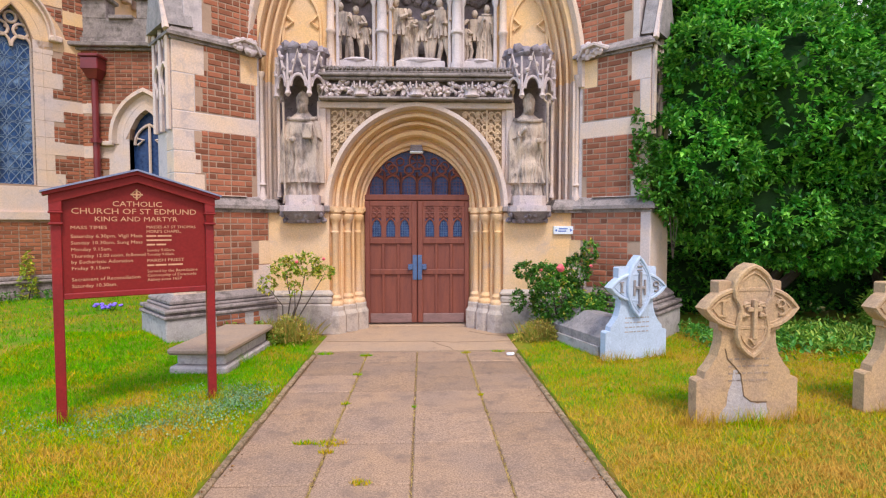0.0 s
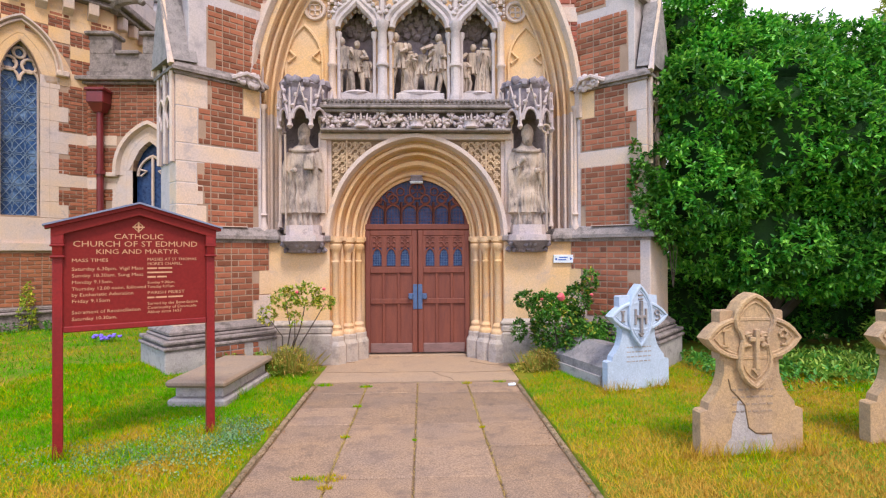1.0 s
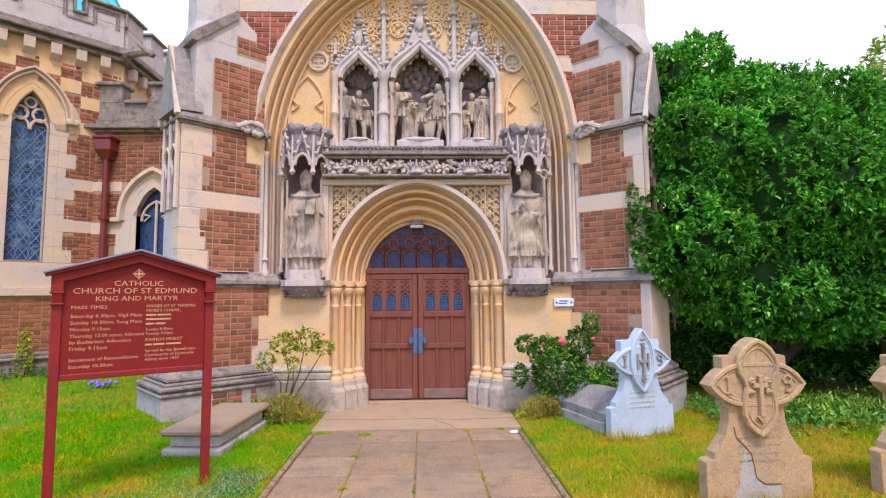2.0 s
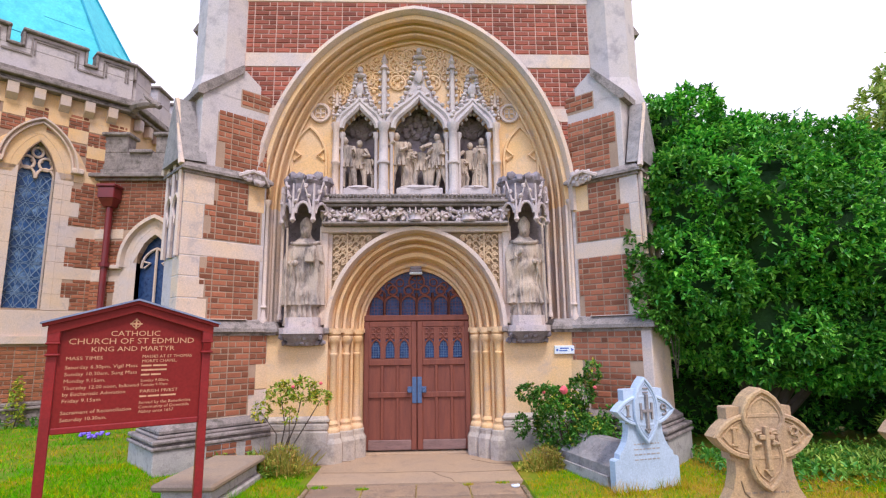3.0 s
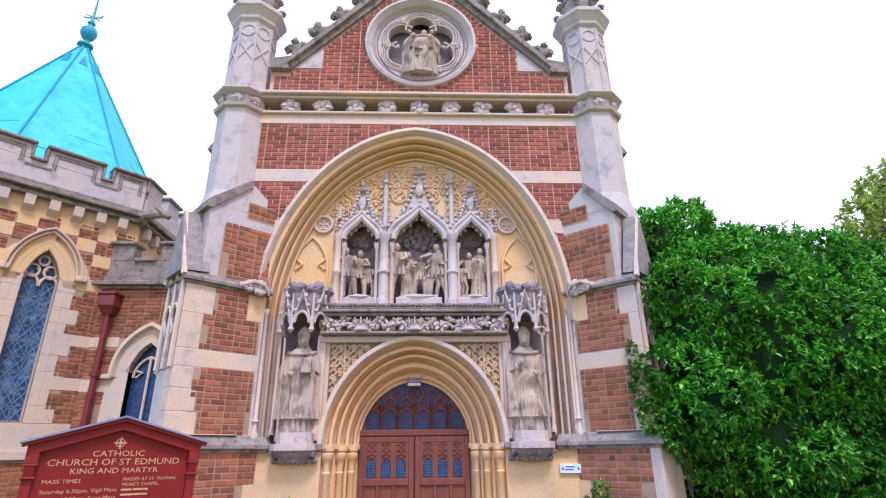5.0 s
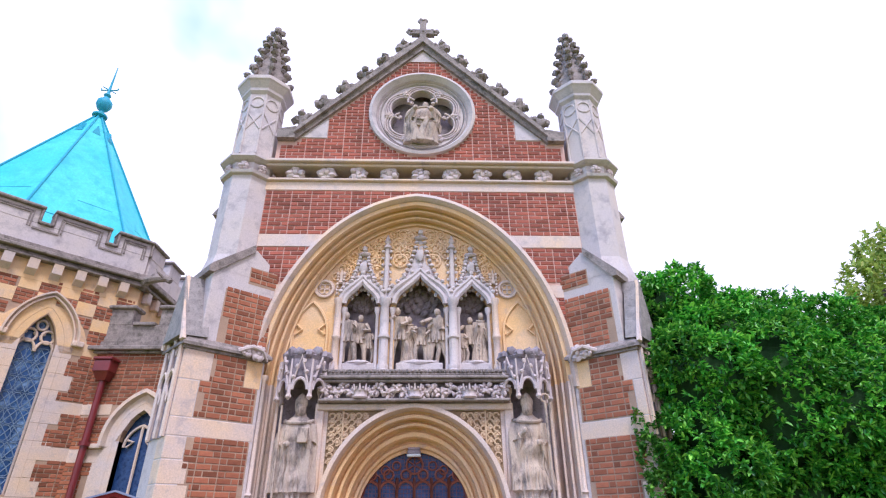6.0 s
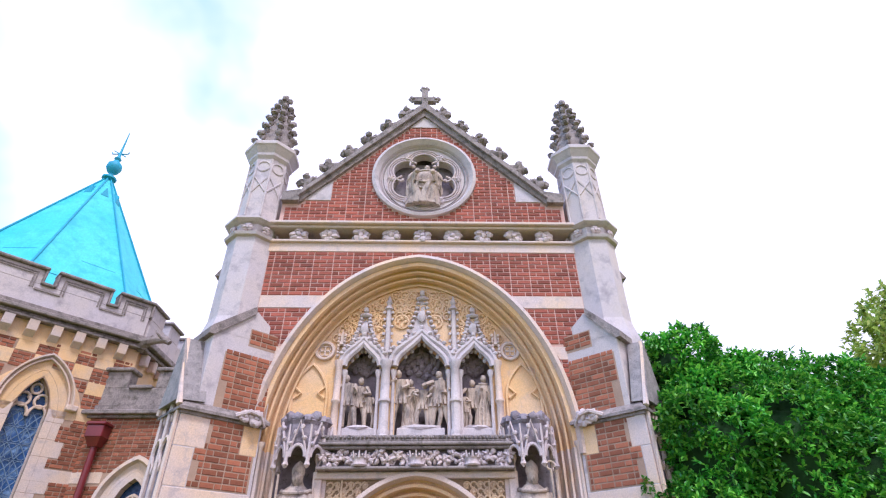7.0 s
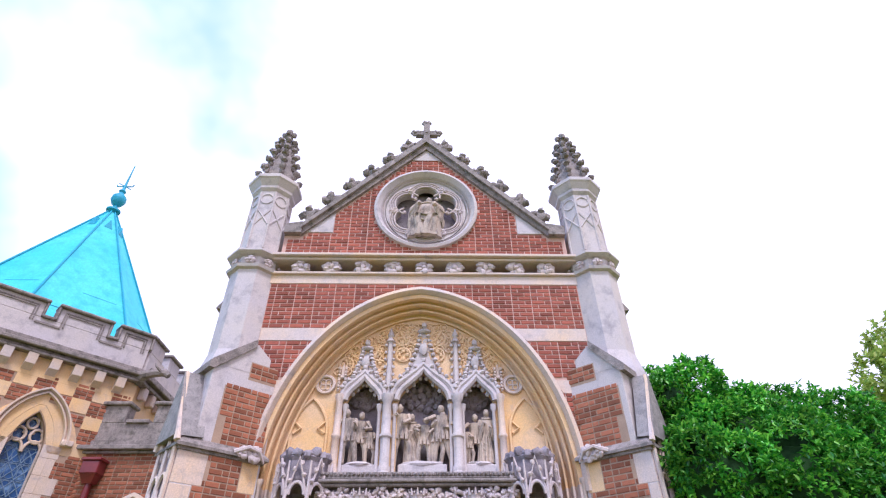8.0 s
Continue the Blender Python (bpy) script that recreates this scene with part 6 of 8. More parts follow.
# copper spire
SC = (-10.78, 14.0)
SR, SZ, ST = 3.8, 6.72, math.pi / 8        # foot radius, height, turn
spire = part("spire", Shape().lathe([(SR, 0), (0.07, SZ)], 8, (SC[0], SC[1], 7.3), ST), COPPER, wing, "bright verdigris copper spire")
for k in range(8):
    a = ST + k * math.pi / 4
    p = [(SC[0] + r * math.cos(a), SC[1] + r * math.sin(a), z) for r, z in ((SR + 0.02, 7.32), (0.09, 7.3 + SZ))]
    part("copper_roll", Shape().tube(p, 0.03, 6), COPPERD, spire, "rolled copper hip")
s = Shape()
for k in range(8):
    a0, a1 = (ST + (k + d) * math.pi / 4 for d in (0, 1))
    for j in range(7):
        t = 0.1 + 0.12 * j
        r, z = (SR + 0.01) * (1 - t), 7.32 + SZ * t
        u0, u1 = (0.1, 0.55) if j % 2 else (0.45, 0.9)
        p0, p1 = Vector((SC[0] + r * math.cos(a0), SC[1] + r * math.sin(a0), z)), Vector((SC[0] + r * math.cos(a1), SC[1] + r * math.sin(a1), z))
        s.tube([p0.lerp(p1, u0), p0.lerp(p1, u1)], 0.014, 4)
part("copper_seam", s, COPPERD, spire, "sheet seams", kind="stuff")
s = Shape()
s.lathe([(0.10, 0), (0.30, 0.12), (0.30, 0.2), (0.12, 0.3), (0.1, 0.45), (0.22, 0.55), (0.32, 0.78), (0.30, 0.98), (0.16, 1.15), (0.1, 1.25), (0.16, 1.35), (0.07, 1.5), (0.05, 1.9), (0.02, 3.1)], 12, (SC[0], SC[1], 13.92), m=Matrix.Translation((SC[0], SC[1], 13.92)) @ Matrix.Scale(0.76, 4) @ Matrix.Translation((-SC[0], -SC[1], -13.92)))
part("finial", s, COPPERD, spire, "copper ball finial and spike", smooth=True)
s = Shape()
for q in (-0.27, 0.27):
    s.tube([(SC[0], SC[1], 15.2), (SC[0] + q, SC[1], 15.2), (SC[0] + q * 1.1, SC[1], 15.28)], 0.025, 5)
s.tube([(SC[0] - 0.25, SC[1], 15.36), (SC[0] + 0.25, SC[1], 15.06)], 0.02, 5)
part("vane", s, COPPERD, spire)
for k in (5, 6, 7):
    a = ST + math.pi / 8 + k * math.pi / 4
    r, z = 0.50, 13.12
    s = Shape()
    q = Matrix.Translation((SC[0] + r * math.cos(a), SC[1] + r * math.sin(a), z)) @ Matrix.Rotation(a + math.pi / 2, 4, "Z")
    s.add([(-0.12, 0.2, -0.15), (0.12, 0.2, -0.15), (0, 0.3, 0.35), (-0.12, -0.14, -0.2), (0.12, -0.14, -0.2), (0, -0.1, 0.15)], [(3, 4, 5), (0, 3, 5, 2), (4, 1, 2, 5), (0, 1, 4, 3)], q)
    part("roof_vent", s, COPPERD, spire)
part("chapel_body", Shape().lathe([(4.4, 0), (4.4, 7.3)], 8, (SC[0], SC[1], 0), ST), PALE, wing, "plain rear walls")

# link block between chapel and porch
LY = 11.25
link = thing("church_link", (-5, LY + 1, 0), "low brick link with stone parapet beside the porch", "church")
LW, LWC, LS = 0.34, -5.55, 3.3
s = Shape()
xs = sorted(set([-6.95, -2.6, LWC - LW, LWC + LW] + [round(LWC + q[0], 4) for q in arch(LW, 0.6, 8)]))
inl = lambda x: abs(x - LWC) < LW
columns(s, xs, lambda x: 0.0, lambda x: 1.7, LY, LY + 0.4)
columns(s, xs, lambda x: LS + arch_height(LW, 0.6, x - LWC) if inl(x) else 1.7, lambda x: 5.12, LY, LY + 0.4)
part("wall", s, MORTAR, link, "brick wall with stone bands")


def link_brick(x, z):
    d = abs(x - LWC)
    if 3.80 < z < 4.03 or 2.9 < z < 3.17 or 1.62 < z < 2.2:
        return False
    if z > LS - 0.2:
        return d * d + (max(0, z - LS) * 0.75) ** 2 > 0.72 ** 2
    return d > 0.74 + 0.14 * (int(z / 0.33) % 2)


lb = lay_bricks(-6.92, -4.0, 0.5, 5.10, link_brick, LY, seed=71)
brick_objects(lb[-280:], LY, Matrix.Identity(4), link, BRICK)
s = Shape()
brick_shape(s, lb[:-280], LY)
part("brickwork", s, BRICKS, link, "orange-red bricks", kind="stuff")
for z0, z1 in ((3.81, 4.02), (2.91, 3.16)):
    part("stone_band", Shape().box(-6.93, LWC - 0.66, LY - 0.01, LY + 0.2, z0, z1, 0.004), PALE, link)
part("stone_band", Shape().box(-6.93, -4.0, LY - 0.01, LY + 0.2, 1.63, 2.19, 0.004), PALE, link)
s = Shape()
columns(s, [LWC + 0.72 * t for t in span(-1, 1, 14)], lambda x: LS + arch_height(LW, 0.6, x - LWC), lambda x: LS + max(0.02, math.sqrt(max(0, 0.715 ** 2 - (x - LWC) ** 2)) / 0.75), LY - 0.008, LY + 0.2)
for sg in (-1, 1):
    a, b = sorted((LWC + sg * LW, LWC + sg * 0.76))
    s.box(a, b, LY - 0.008, LY + 0.2, 1.7, LS, 0.004)
part("window_surround", s, PALE, link, "pale stone window surround")
s = Shape()
moulding(s, [(0.70, 1.02, LY), (0.70, 1.02, LY - 0.1), (0.63, 0.94, LY - 0.11), (0.58, 0.9, LY - 0.02), (0.52, 0.82, LY - 0.01)], LS, LS - 0.1, 14, LWC)
for q in (-1, 1):
    s.box(LWC + q * 0.72 - 0.14, LWC + q * 0.72 + 0.1, LY - 0.1, LY, LS - 0.14, LS - 0.05, 0.015)
part("window_hood", s, PALE, link, "moulded window hood", smooth=True)
s = Shape()
moulding(s, [(LW + 0.12, 0.74, LY - 0.012), (LW + 0.05, 0.66, LY + 0.06), (LW, 0.6, LY + 0.15)], LS, 1.75, 12, LWC)
part("window_jamb", s, PALE, link, smooth=True)
win2 = part("window", Shape().box(LWC - LW, LWC + LW, LY + 0.17, LY + 0.2, 1.7, LS + 0.6), GLASS, link, "dark narrow window")
s = Shape()
s.tube([(LWC + x, LY + 0.13, LS - 0.1 + z) for x, z in arch(0.3, 0.42, 8)], 0.03, 6)
for q in (-1, 1):
    s.tube([(LWC + q * 0.3, LY + 0.13, LS + 0.05), (LWC + q * 0.12, LY + 0.13, LS + 0.0), (LWC + q * 0.24, LY + 0.13, LS - 0.1)], 0.025, 5)
s.tube([(LWC, LY + 0.13, 1.7), (LWC, LY + 0.13, LS + 0.3)], 0.03, 6)
part("tracery", s, PALE, win2, "stone tracery")
s = Shape()
for z0, z1, q in ((5.06, 5.12, 0.08), (5.12, 5.21, 0.17)):
    s.box(-6.98, -2.6, LY - q, LY + 0.4, z0, z1, 0.015)
s.prism([(-6.98, 5.21), (-2.6, 5.21), (-2.6, 5.34), (-6.98, 5.34)], LY - 0.02, LY + 0.4)
part("string_course", s, GREY, link, "mossy string course under the parapet")
part("parapet", Shape().box(-6.8, -2.6, LY + 0.02, LY + 0.35, 5.3, 5.72, 0.01), GREY, link, "weathered grey parapet")
for x0, x1 in ((-6.8, -6.30), (-5.70, -4.9), (-4.2, -3.6)):
    mer = part("merlon", Shape().box(x0, x1, LY + 0.02, LY + 0.35, 5.72, 6.09, 0.01), GREY, link)
    part("merlon_coping", Shape().box(x0 - 0.06, x1 + 0.06, LY - 0.05, LY + 0.4, 6.09, 6.17, 0.02), GREY, mer)
s = Shape()
s.box(-6.24, -5.76, LY - 0.04, LY + 0.36, 5.70, 5.78, 0.015)
part("crenel_coping", s, GREY, link)

# downpipe with hopper
PX = -6.47
pipe = thing("downpipe", (PX, LY - 0.1, 0), "maroon painted iron downpipe with box hopper on the wall", "downpipe")
part("pipe", Shape().tube([(PX, LY - 0.13, 0.3), (PX, LY - 0.13, 4.5)], 0.065, 12), PIPE, pipe, smooth=True)
s = Shape()
s.box(PX - 0.17, PX + 0.17, LY - 0.32, LY - 0.02, 4.62, 4.86, 0.015)
s.box(PX - 0.195, PX + 0.195, LY - 0.35, LY - 0.01, 4.86, 4.92, 0.015)
s.upright([(PX - 0.09, LY - 0.22), (PX + 0.09, LY - 0.22), (PX + 0.09, LY - 0.04), (PX - 0.09, LY - 0.04)], 4.46, 4.62, None, [(PX - 0.15, LY - 0.30), (PX + 0.15, LY - 0.30), (PX + 0.15, LY - 0.02), (PX - 0.15, LY - 0.02)])
part("hopper", s, PIPE, pipe, "maroon box hopper")
for z in (1.4, 3.2):
    part("pipe_collar", Shape().lathe([(0.10, 0), (0.10, 0.09)], 12, (PX, LY - 0.13, z)), PIPE, pipe)


# ---- ground, path ----


def lawn(x, y):
    """Height of the lawn."""
    e = max(0.0, abs(x) - 1.3)
    h = 0.02 + 0.03 * min(1, e / 0.5)
    if x < 0:
        h += 0.10 * min(1, max(0, (y - 5.2) / 1.6)) * min(1, max(0, (-x - 2.4) / 0.8))
    return h + 0.018 * noise.noise(Vector((x * 0.7, y * 0.7, 0)))


def in_path(x, y):
    return (abs(x) < 1.25 and y < 8.3) or (abs(x - CX) < 2.2 and y > 7.55)


GRASSG = mat("lawn_ground", (0.07, 0.20, 0.002), (0.20, 0.19, 0.004), (0.30, 0.19, 0.025), 0.8, 30, 1.0, 0.5, stain_at=(0.5, 0.62))
gx = [-120, -60, -30, -18] + span(-12, -1.5, 42) + [-1.26, -1.2, -0.6, 0, 0.6, 1.2, 1.26] + span(1.5, 12, 42) + [18, 30, 60, 120]
gy = [-90, -40, -15, -8, -5.8, -5.6] + span(-5, -2.5, 5) + span(-2, 12, 56) + [14, 18, 25, 40, 80, 150]
s = Shape()
s.add([(x, y, -0.08 if in_path(x, y) and -5.5 < y < 9 else lawn(x, y)) for y in gy for x in gx],
      [(j * len(gx) + i, j * len(gx) + i + 1, (j + 1) * len(gx) + i + 1, (j + 1) * len(gx) + i) for j in range(len(gy) - 1) for i in range(len(gx) - 1)])
ground = single("ground", s, GRASSG, "patchy green and straw-coloured lawn", "lawn", kind="structure")

path = thing("path", (0, 2, -0.06), "paved path of large worn slabs", "path", kind="structure")
part("bed", Shape().box(-1.2, 1.2, -5.72, 6.58, -0.1, -0.012), SOIL, path, "sandy joints")
cols = [-1.19, -0.592, 0.006, 0.608, 1.19]
rows = [-5.7, -5.1, -4.5, -3.9, -3.3, -2.7, -2.1, -1.5, -0.9, -0.3, 0.3, 0.9, 1.49, 2.08, 2.68, 3.27, 3.87, 4.46, 5.05, 5.59, 6.13, 6.57]
slab_rng = random.Random(8)
for i in range(4):
    j = 0
    while j < len(rows) - 1:
        step = 2 if rows[j] in (3.87, 5.05) and i in (0, 1, 2) and (i + j) % 3 else 1
        k = min(j + step, len(rows) - 1)
        x0, x1, y0, y1 = cols[i] + 0.006, cols[i + 1] - 0.006, rows[j] + 0.006, rows[k] - 0.006
        t = slab_rng.uniform(-0.004, 0.004)
        sl = Shape(Matrix.Translation(((x0 + x1) / 2, (y0 + y1) / 2, t)) @ pose(0, 0, 0, slab_rng.uniform(-0.25, 0.25), slab_rng.uniform(-0.25, 0.25), 0))
        sl.box(-(x1 - x0) / 2, (x1 - x0) / 2, -(y1 - y0) / 2, (y1 - y0) / 2, -0.05, 0.0, 0.008)
        part("slab", sl, SLAB, path)
        j = k
apron = part("apron", Shape().upright([(-1.30, 6.6), (1.30, 6.6), (1.42, 7.3), (1.36, 8.4), (-1.26, 8.4), (-1.34, 7.3)], -0.06, 0.012), APRON, path, "worn concrete apron before the door")
s = Shape()
for pts in ([(-1.2, 7.15), (-0.5, 7.1), (0.1, 7.12), (0.5, 7.04), (1.3, 7.1)], [(0.2, 7.1), (0.3, 6.9), (0.42, 6.75), (0.45, 6.62)], [(0.75, 7.75), (1.0, 7.5), (1.35, 7.4)], [(-1.25, 7.8), (-0.9, 7.75)]):
    s.tube([(x, y, 0.011) for x, y in pts], 0.006, 4)
part("crack", s, SOIL, apron, "thin dark cracks", kind="stuff")
kerbs = thing("kerb", (-1.23, 0, 0), "thin concrete path edging", "kerb", kind="structure")
for sg in (-1, 1):
    y = -5.7
    k = 0
    while y < 6.4:
        y1 = min(y + 0.91, 6.45)
        q = Matrix.Translation((sg * 1.222, (y + y1) / 2, 0)) @ pose(0, 0, 0, slab_rng.uniform(-0.4, 0.4), slab_rng.uniform(-9, 9), slab_rng.uniform(-1.0, 1.0))
        part("kerb_stone", Shape(q).box(-0.026, 0.026, -(y1 - y) / 2 + 0.004, (y1 - y) / 2 - 0.004, -0.08, 0.016 + slab_rng.uniform(-0.014, 0.008), 0.012), KERB, kerbs)
        y = y1


# ---- graves ----


def vesica(half_length, half_width, full=2.6, n=16):
    """A pointed oval lying along x, as a closed ring of points; full: how far it swells towards its tips."""
    up = [(x, half_width * (1 - abs(x / half_length) ** full)) for x in span(-half_length, half_length, n)]
    return up + [(x, -z) for x, z in reversed(up[1:-1])]


def cross_headstone(name, at, turn, k, stone, label, broken=False, dark=None, cz=0.93):
    """A headstone with a cross of two pointed ovals on a shouldered slab; 1.26 m high at k = 1."""
    head = thing(name, at, label, "headstone", "headstones by the path")
    m = Matrix.Translation(at) @ Matrix.Rotation(turn, 4, "Z") @ Matrix.Scale(k, 4)
    s = Shape(m)
    edge = [(0.415, -0.1), (0.415, 0.37), (0.40, 0.385), (0.355, 0.39), (0.345, 0.44), (0.30, 0.49), (0.255, 0.56), (0.225, 0.66), (0.22, 0.755), (0.255, 0.765), (0.255, 1.125), (0.245, 1.135)]
    s.prism(edge + [(-x, z) for x, z in reversed(edge)], -0.05, 0.055)
    part("slab", s, stone, head)
    arms = [(x, cz + z) for x, z in vesica(0.392, 0.165 if dark else 0.155, 2.6 if dark else 3.4)]
    tall = [(z, 0.905 + x) for x, z in vesica(0.365, 0.155, 2.4)]
    if not dark:                       # a round-shouldered lobe above, a pointed one below
        side = [(0.05, 0.58), (0.095, 0.63), (0.125, 0.70), (0.13, 0.78), (0.115, 0.86), (0.10, 0.92), (0.12, 0.975), (0.15, 1.02), (0.163, 1.08), (0.15, 1.14), (0.11, 1.20), (0.055, 1.245)]
        tall = [(0.0, 0.545)] + side + [(0.0, 1.27)] + [(-x, z) for x, z in reversed(side)]
    for nm, ring, y in (("cross_bar", arms, -0.075), ("cross_oval", tall, -0.09)):
        s = Shape(m)
        area = sum(a[0] * b[1] - b[0] * a[1] for a, b in zip(ring, ring[1:] + ring[:1]))
        s.prism(ring if area > 0 else list(reversed(ring)), y, 0.03)
        piece = part(nm, s, stone, head)
        mx, mz = sum(p[0] for p in ring) / len(ring), sum(p[1] for p in ring) / len(ring)
        for shrink, thick in ((0.94, 0.020), (0.80, 0.008)):
            s = Shape(m)
            s.tube([(mx + (x - mx) * shrink, y - 0.002, mz + (z - mz) * shrink) for x, z in ring], thick, 6, True)
            part("rim", s, stone, piece)
    ink = dark or stone
    lz = cz - 0.045
    cross = Shape(m)
    cross.box(-0.016, 0.016, -0.125, -0.085, 0.70, 1.08 if dark else 1.0, 0.004)
    cross.box(-0.058, 0.058, -0.12, -0.085, cz - 0.02, cz + 0.012, 0.004)
    cross.prism([(0.0, 0.655), (0.034, 0.70), (0.0, 0.715), (-0.034, 0.70)], -0.118, -0.085)
    part("carved_cross", cross, ink, head, "carved cross in relief")
    if dark:
        for x in (-0.07, 0.07):
            part("carved_letter", Shape(m).box(x - 0.012, x + 0.012, -0.108, -0.088, lz - 0.05, lz + 0.13, 0.003), ink, head)
        part("carved_letter", Shape(m).box(-0.07, 0.07, -0.107, -0.088, lz + 0.03, lz + 0.048, 0.003), ink, head)
        for z in (1.09, 1.135):
            part("carved_letter", Shape(m).box(-0.032, 0.032, -0.105, -0.088, z, z + 0.018, 0.003), ink, head)
    s = Shape(m)
    s.box(-0.243, -0.217, -0.092, -0.073, lz - 0.01, lz + 0.10, 0.003)
    for z in (lz - 0.018, lz + 0.096):
        s.box(-0.258, -0.202, -0.0915, -0.073, z, z + 0.016, 0.003)
    part("carved_letter", s, ink, head)
    s = Shape(m)
    s.tube([(0.235 + 0.032 * math.sin(a) * (1 if b else -1), -0.082, lz + (0.02 if b else 0.075) - 0.03 * math.cos(a)) for b in (0, 1) for a in (span(math.pi * 1.1 + math.pi, 0.0, 8) if not b else span(math.pi, -0.6, 8))], 0.011, 6)
    part("carved_letter", s, ink, head)
    if not dark:
        for x, z in ((-0.06, cz + 0.03), (0.06, cz + 0.03), (-0.07, cz - 0.05), (0.07, cz - 0.05)):
            part("carved_leaf", Shape(m).blob((x, -0.095, z), (0.035, 0.02, 0.022), int(z * 100), 0.6, 8, 6, 3), stone, head)
    s = Shape(m)
    rng = random.Random(3)
    for j in range(4):
        z = 0.53 - 0.055 * j
        x = -0.16
        while x < 0.16:
            w = rng.uniform(0.02, 0.06)
            s.box(x, min(x + w, 0.17), -0.0525, -0.0495, z, z + 0.014)
            x += w + 0.015
    part("inscription", s, TOMB if dark else LEDGER, head, "worn unreadable lettering", kind="stuff")
    if broken:
        s = Shape(m)
        s.prism([(-0.24, 0.02), (-0.1, 0.0), (0.05, 0.02), (0.15, 0.04), (0.17, 0.12), (0.155, 0.20), (0.09, 0.185), (0.02, 0.205), (-0.03, 0.25), (-0.045, 0.33), (-0.06, 0.42), (-0.09, 0.46), (-0.12, 0.45), (-0.13, 0.36), (-0.16, 0.28), (-0.17, 0.18), (-0.22, 0.12)], -0.0525, -0.02)
        part("flaked_patch", s, HEADPALE, head, "pale flaked patch where the face has broken away")
        s = Shape(m)
        s.tube([(-0.19, -0.051, 0.62), (-0.17, -0.051, 0.54), (-0.11, -0.052, 0.48), (-0.06, -0.052, 0.42), (-0.03, -0.052, 0.25), (0.03, -0.052, 0.205), (0.16, -0.052, 0.20)], 0.006, 5)
        part("crack", s, SOIL, head, "dark crack")
    return head


cross_headstone("headstone", (2.56, 4.10, 0.0), radians(4), 1.0, HEADST, "brown sandstone cross headstone with cracked, flaking face", True)
cross_headstone("headstone", (2.475, 6.02, 0.0), radians(14), 0.96, MARBLE, "pale bluish marble cross headstone on the lawn", False, LICHEN, 0.90)
cross_headstone("headstone", (4.02, 4.28, 0.0), radians(4), 0.97, HEADST, "brown sandstone cross headstone with worn edges")

coped = thing("coped_grave", (2.2, 6.7, 0.0), "grey lichened coped grave stone behind a headstone", "grave")
m = Matrix.Translation((2.42, 6.12, 0.0)) @ Matrix.Rotation(radians(17), 4, "Z")
s = Shape(m)
s.prism([(-0.34, -0.05), (0.34, -0.05), (0.34, 0.16), (-0.34, 0.16)], 0.05, 1.25)
part("base", s, TOMB, coped)
s = Shape(m)
s.prism([(-0.31, 0.16), (0.31, 0.16), (0.31, 0.26), (0.09, 0.47), (-0.09, 0.47), (-0.31, 0.26)], 0.06, 1.2)
part("coping", s, LICHEN, coped, "rough lichened coped top")

tomb = thing("chest_tomb", (-2.16, 6.18, 0.0), "low pale tomb with a brownish ledger slab on grass", "tomb")
m = Matrix.Translation((-2.16, 6.18, 0.0)) @ Matrix.Rotation(radians(-4), 4, "Z")
part("plinth", Shape(m).box(-0.30, 0.30, -0.65, 0.65, -0.05, 0.12, 0.02), TOMB, tomb, "pale stone plinth")
part("chest", Shape(m).box(-0.25, 0.25, -0.58, 0.58, 0.12, 0.24, 0.015), TOMB, tomb)
part("ledger", Shape(m).box(-0.31, 0.31, -0.67, 0.67, 0.24, 0.31, 0.022), LEDGER, tomb, "brownish worn ledger slab")

# ---- notice board ----
NQ = (-2.645, 4.18)
NM = Matrix.Translation((NQ[0], NQ[1], 0)) @ Matrix.Rotation(math.atan2(0.526, 0.85), 4, "Z")
NL = 1.056
board = thing("notice_board", (NQ[0] + 0.45, NQ[1] + 0.28, 0.0), "maroon church notice board with gold lettering on two posts", "sign")
for x in (0.0, NL):
    post = part("post", Shape(NM).box(x - 0.033, x + 0.033, -0.033, 0.033, -0.1, 1.74, 0.005), SIGNPOST, board, "red painted post")
    for z in (1.56, 1.645):
        part("post_moulding", Shape(NM).box(x - 0.046, x + 0.046, -0.062, 0.04, z, z + 0.018, 0.006), SIGNPOST, post)
    s = Shape(NM)
    s.box(x - 0.04, x + 0.04, -0.055, 0.04, 1.66, 1.77, 0.006)
    s.add([(x - 0.03, -0.06, 1.66), (x + 0.03, -0.06, 1.66), (x + 0.03, -0.034, 1.56), (x - 0.03, -0.034, 1.56)], [(0, 3, 2, 1)])
    part("bracket", s, SIGNPOST, post)
s = Shape(NM)
s.prism([(0.034, 1.03), (NL - 0.034, 1.03), (NL - 0.034, 1.76), (NL / 2, 1.93), (0.034, 1.76)], -0.012, 0.012)
part("panel", s, SIGN, board, "flat maroon panel")
s = Shape(NM)
s.box(0.034, NL - 0.034, -0.035, 0.03, 1.0, 1.045, 0.006)
part("bottom_rail", s, SIGNPOST, board, "red bottom rail")
s = Shape(NM)
for x0, x1 in ((-0.04, NL / 2), (NL + 0.04, NL / 2)):
    q = [(x0, 1.715), (NL / 2, 1.895), (NL / 2, 1.958), (x0, 1.788)]
    s.prism(q if x0 < x1 else list(reversed(q)), -0.058, 0.045)
part("gable_rail", s, SIGN, board)
s = Shape(NM)
q0 = [(-0.075, 1.775), (NL / 2, 1.955), (NL + 0.075, 1.775), (NL + 0.075, 1.80), (NL / 2, 1.985), (-0.075, 1.80)]
s.prism(q0, -0.085, 0.085)
part("cap", s, SIGN, board, "maroon gabled cap")
s = Shape(NM)
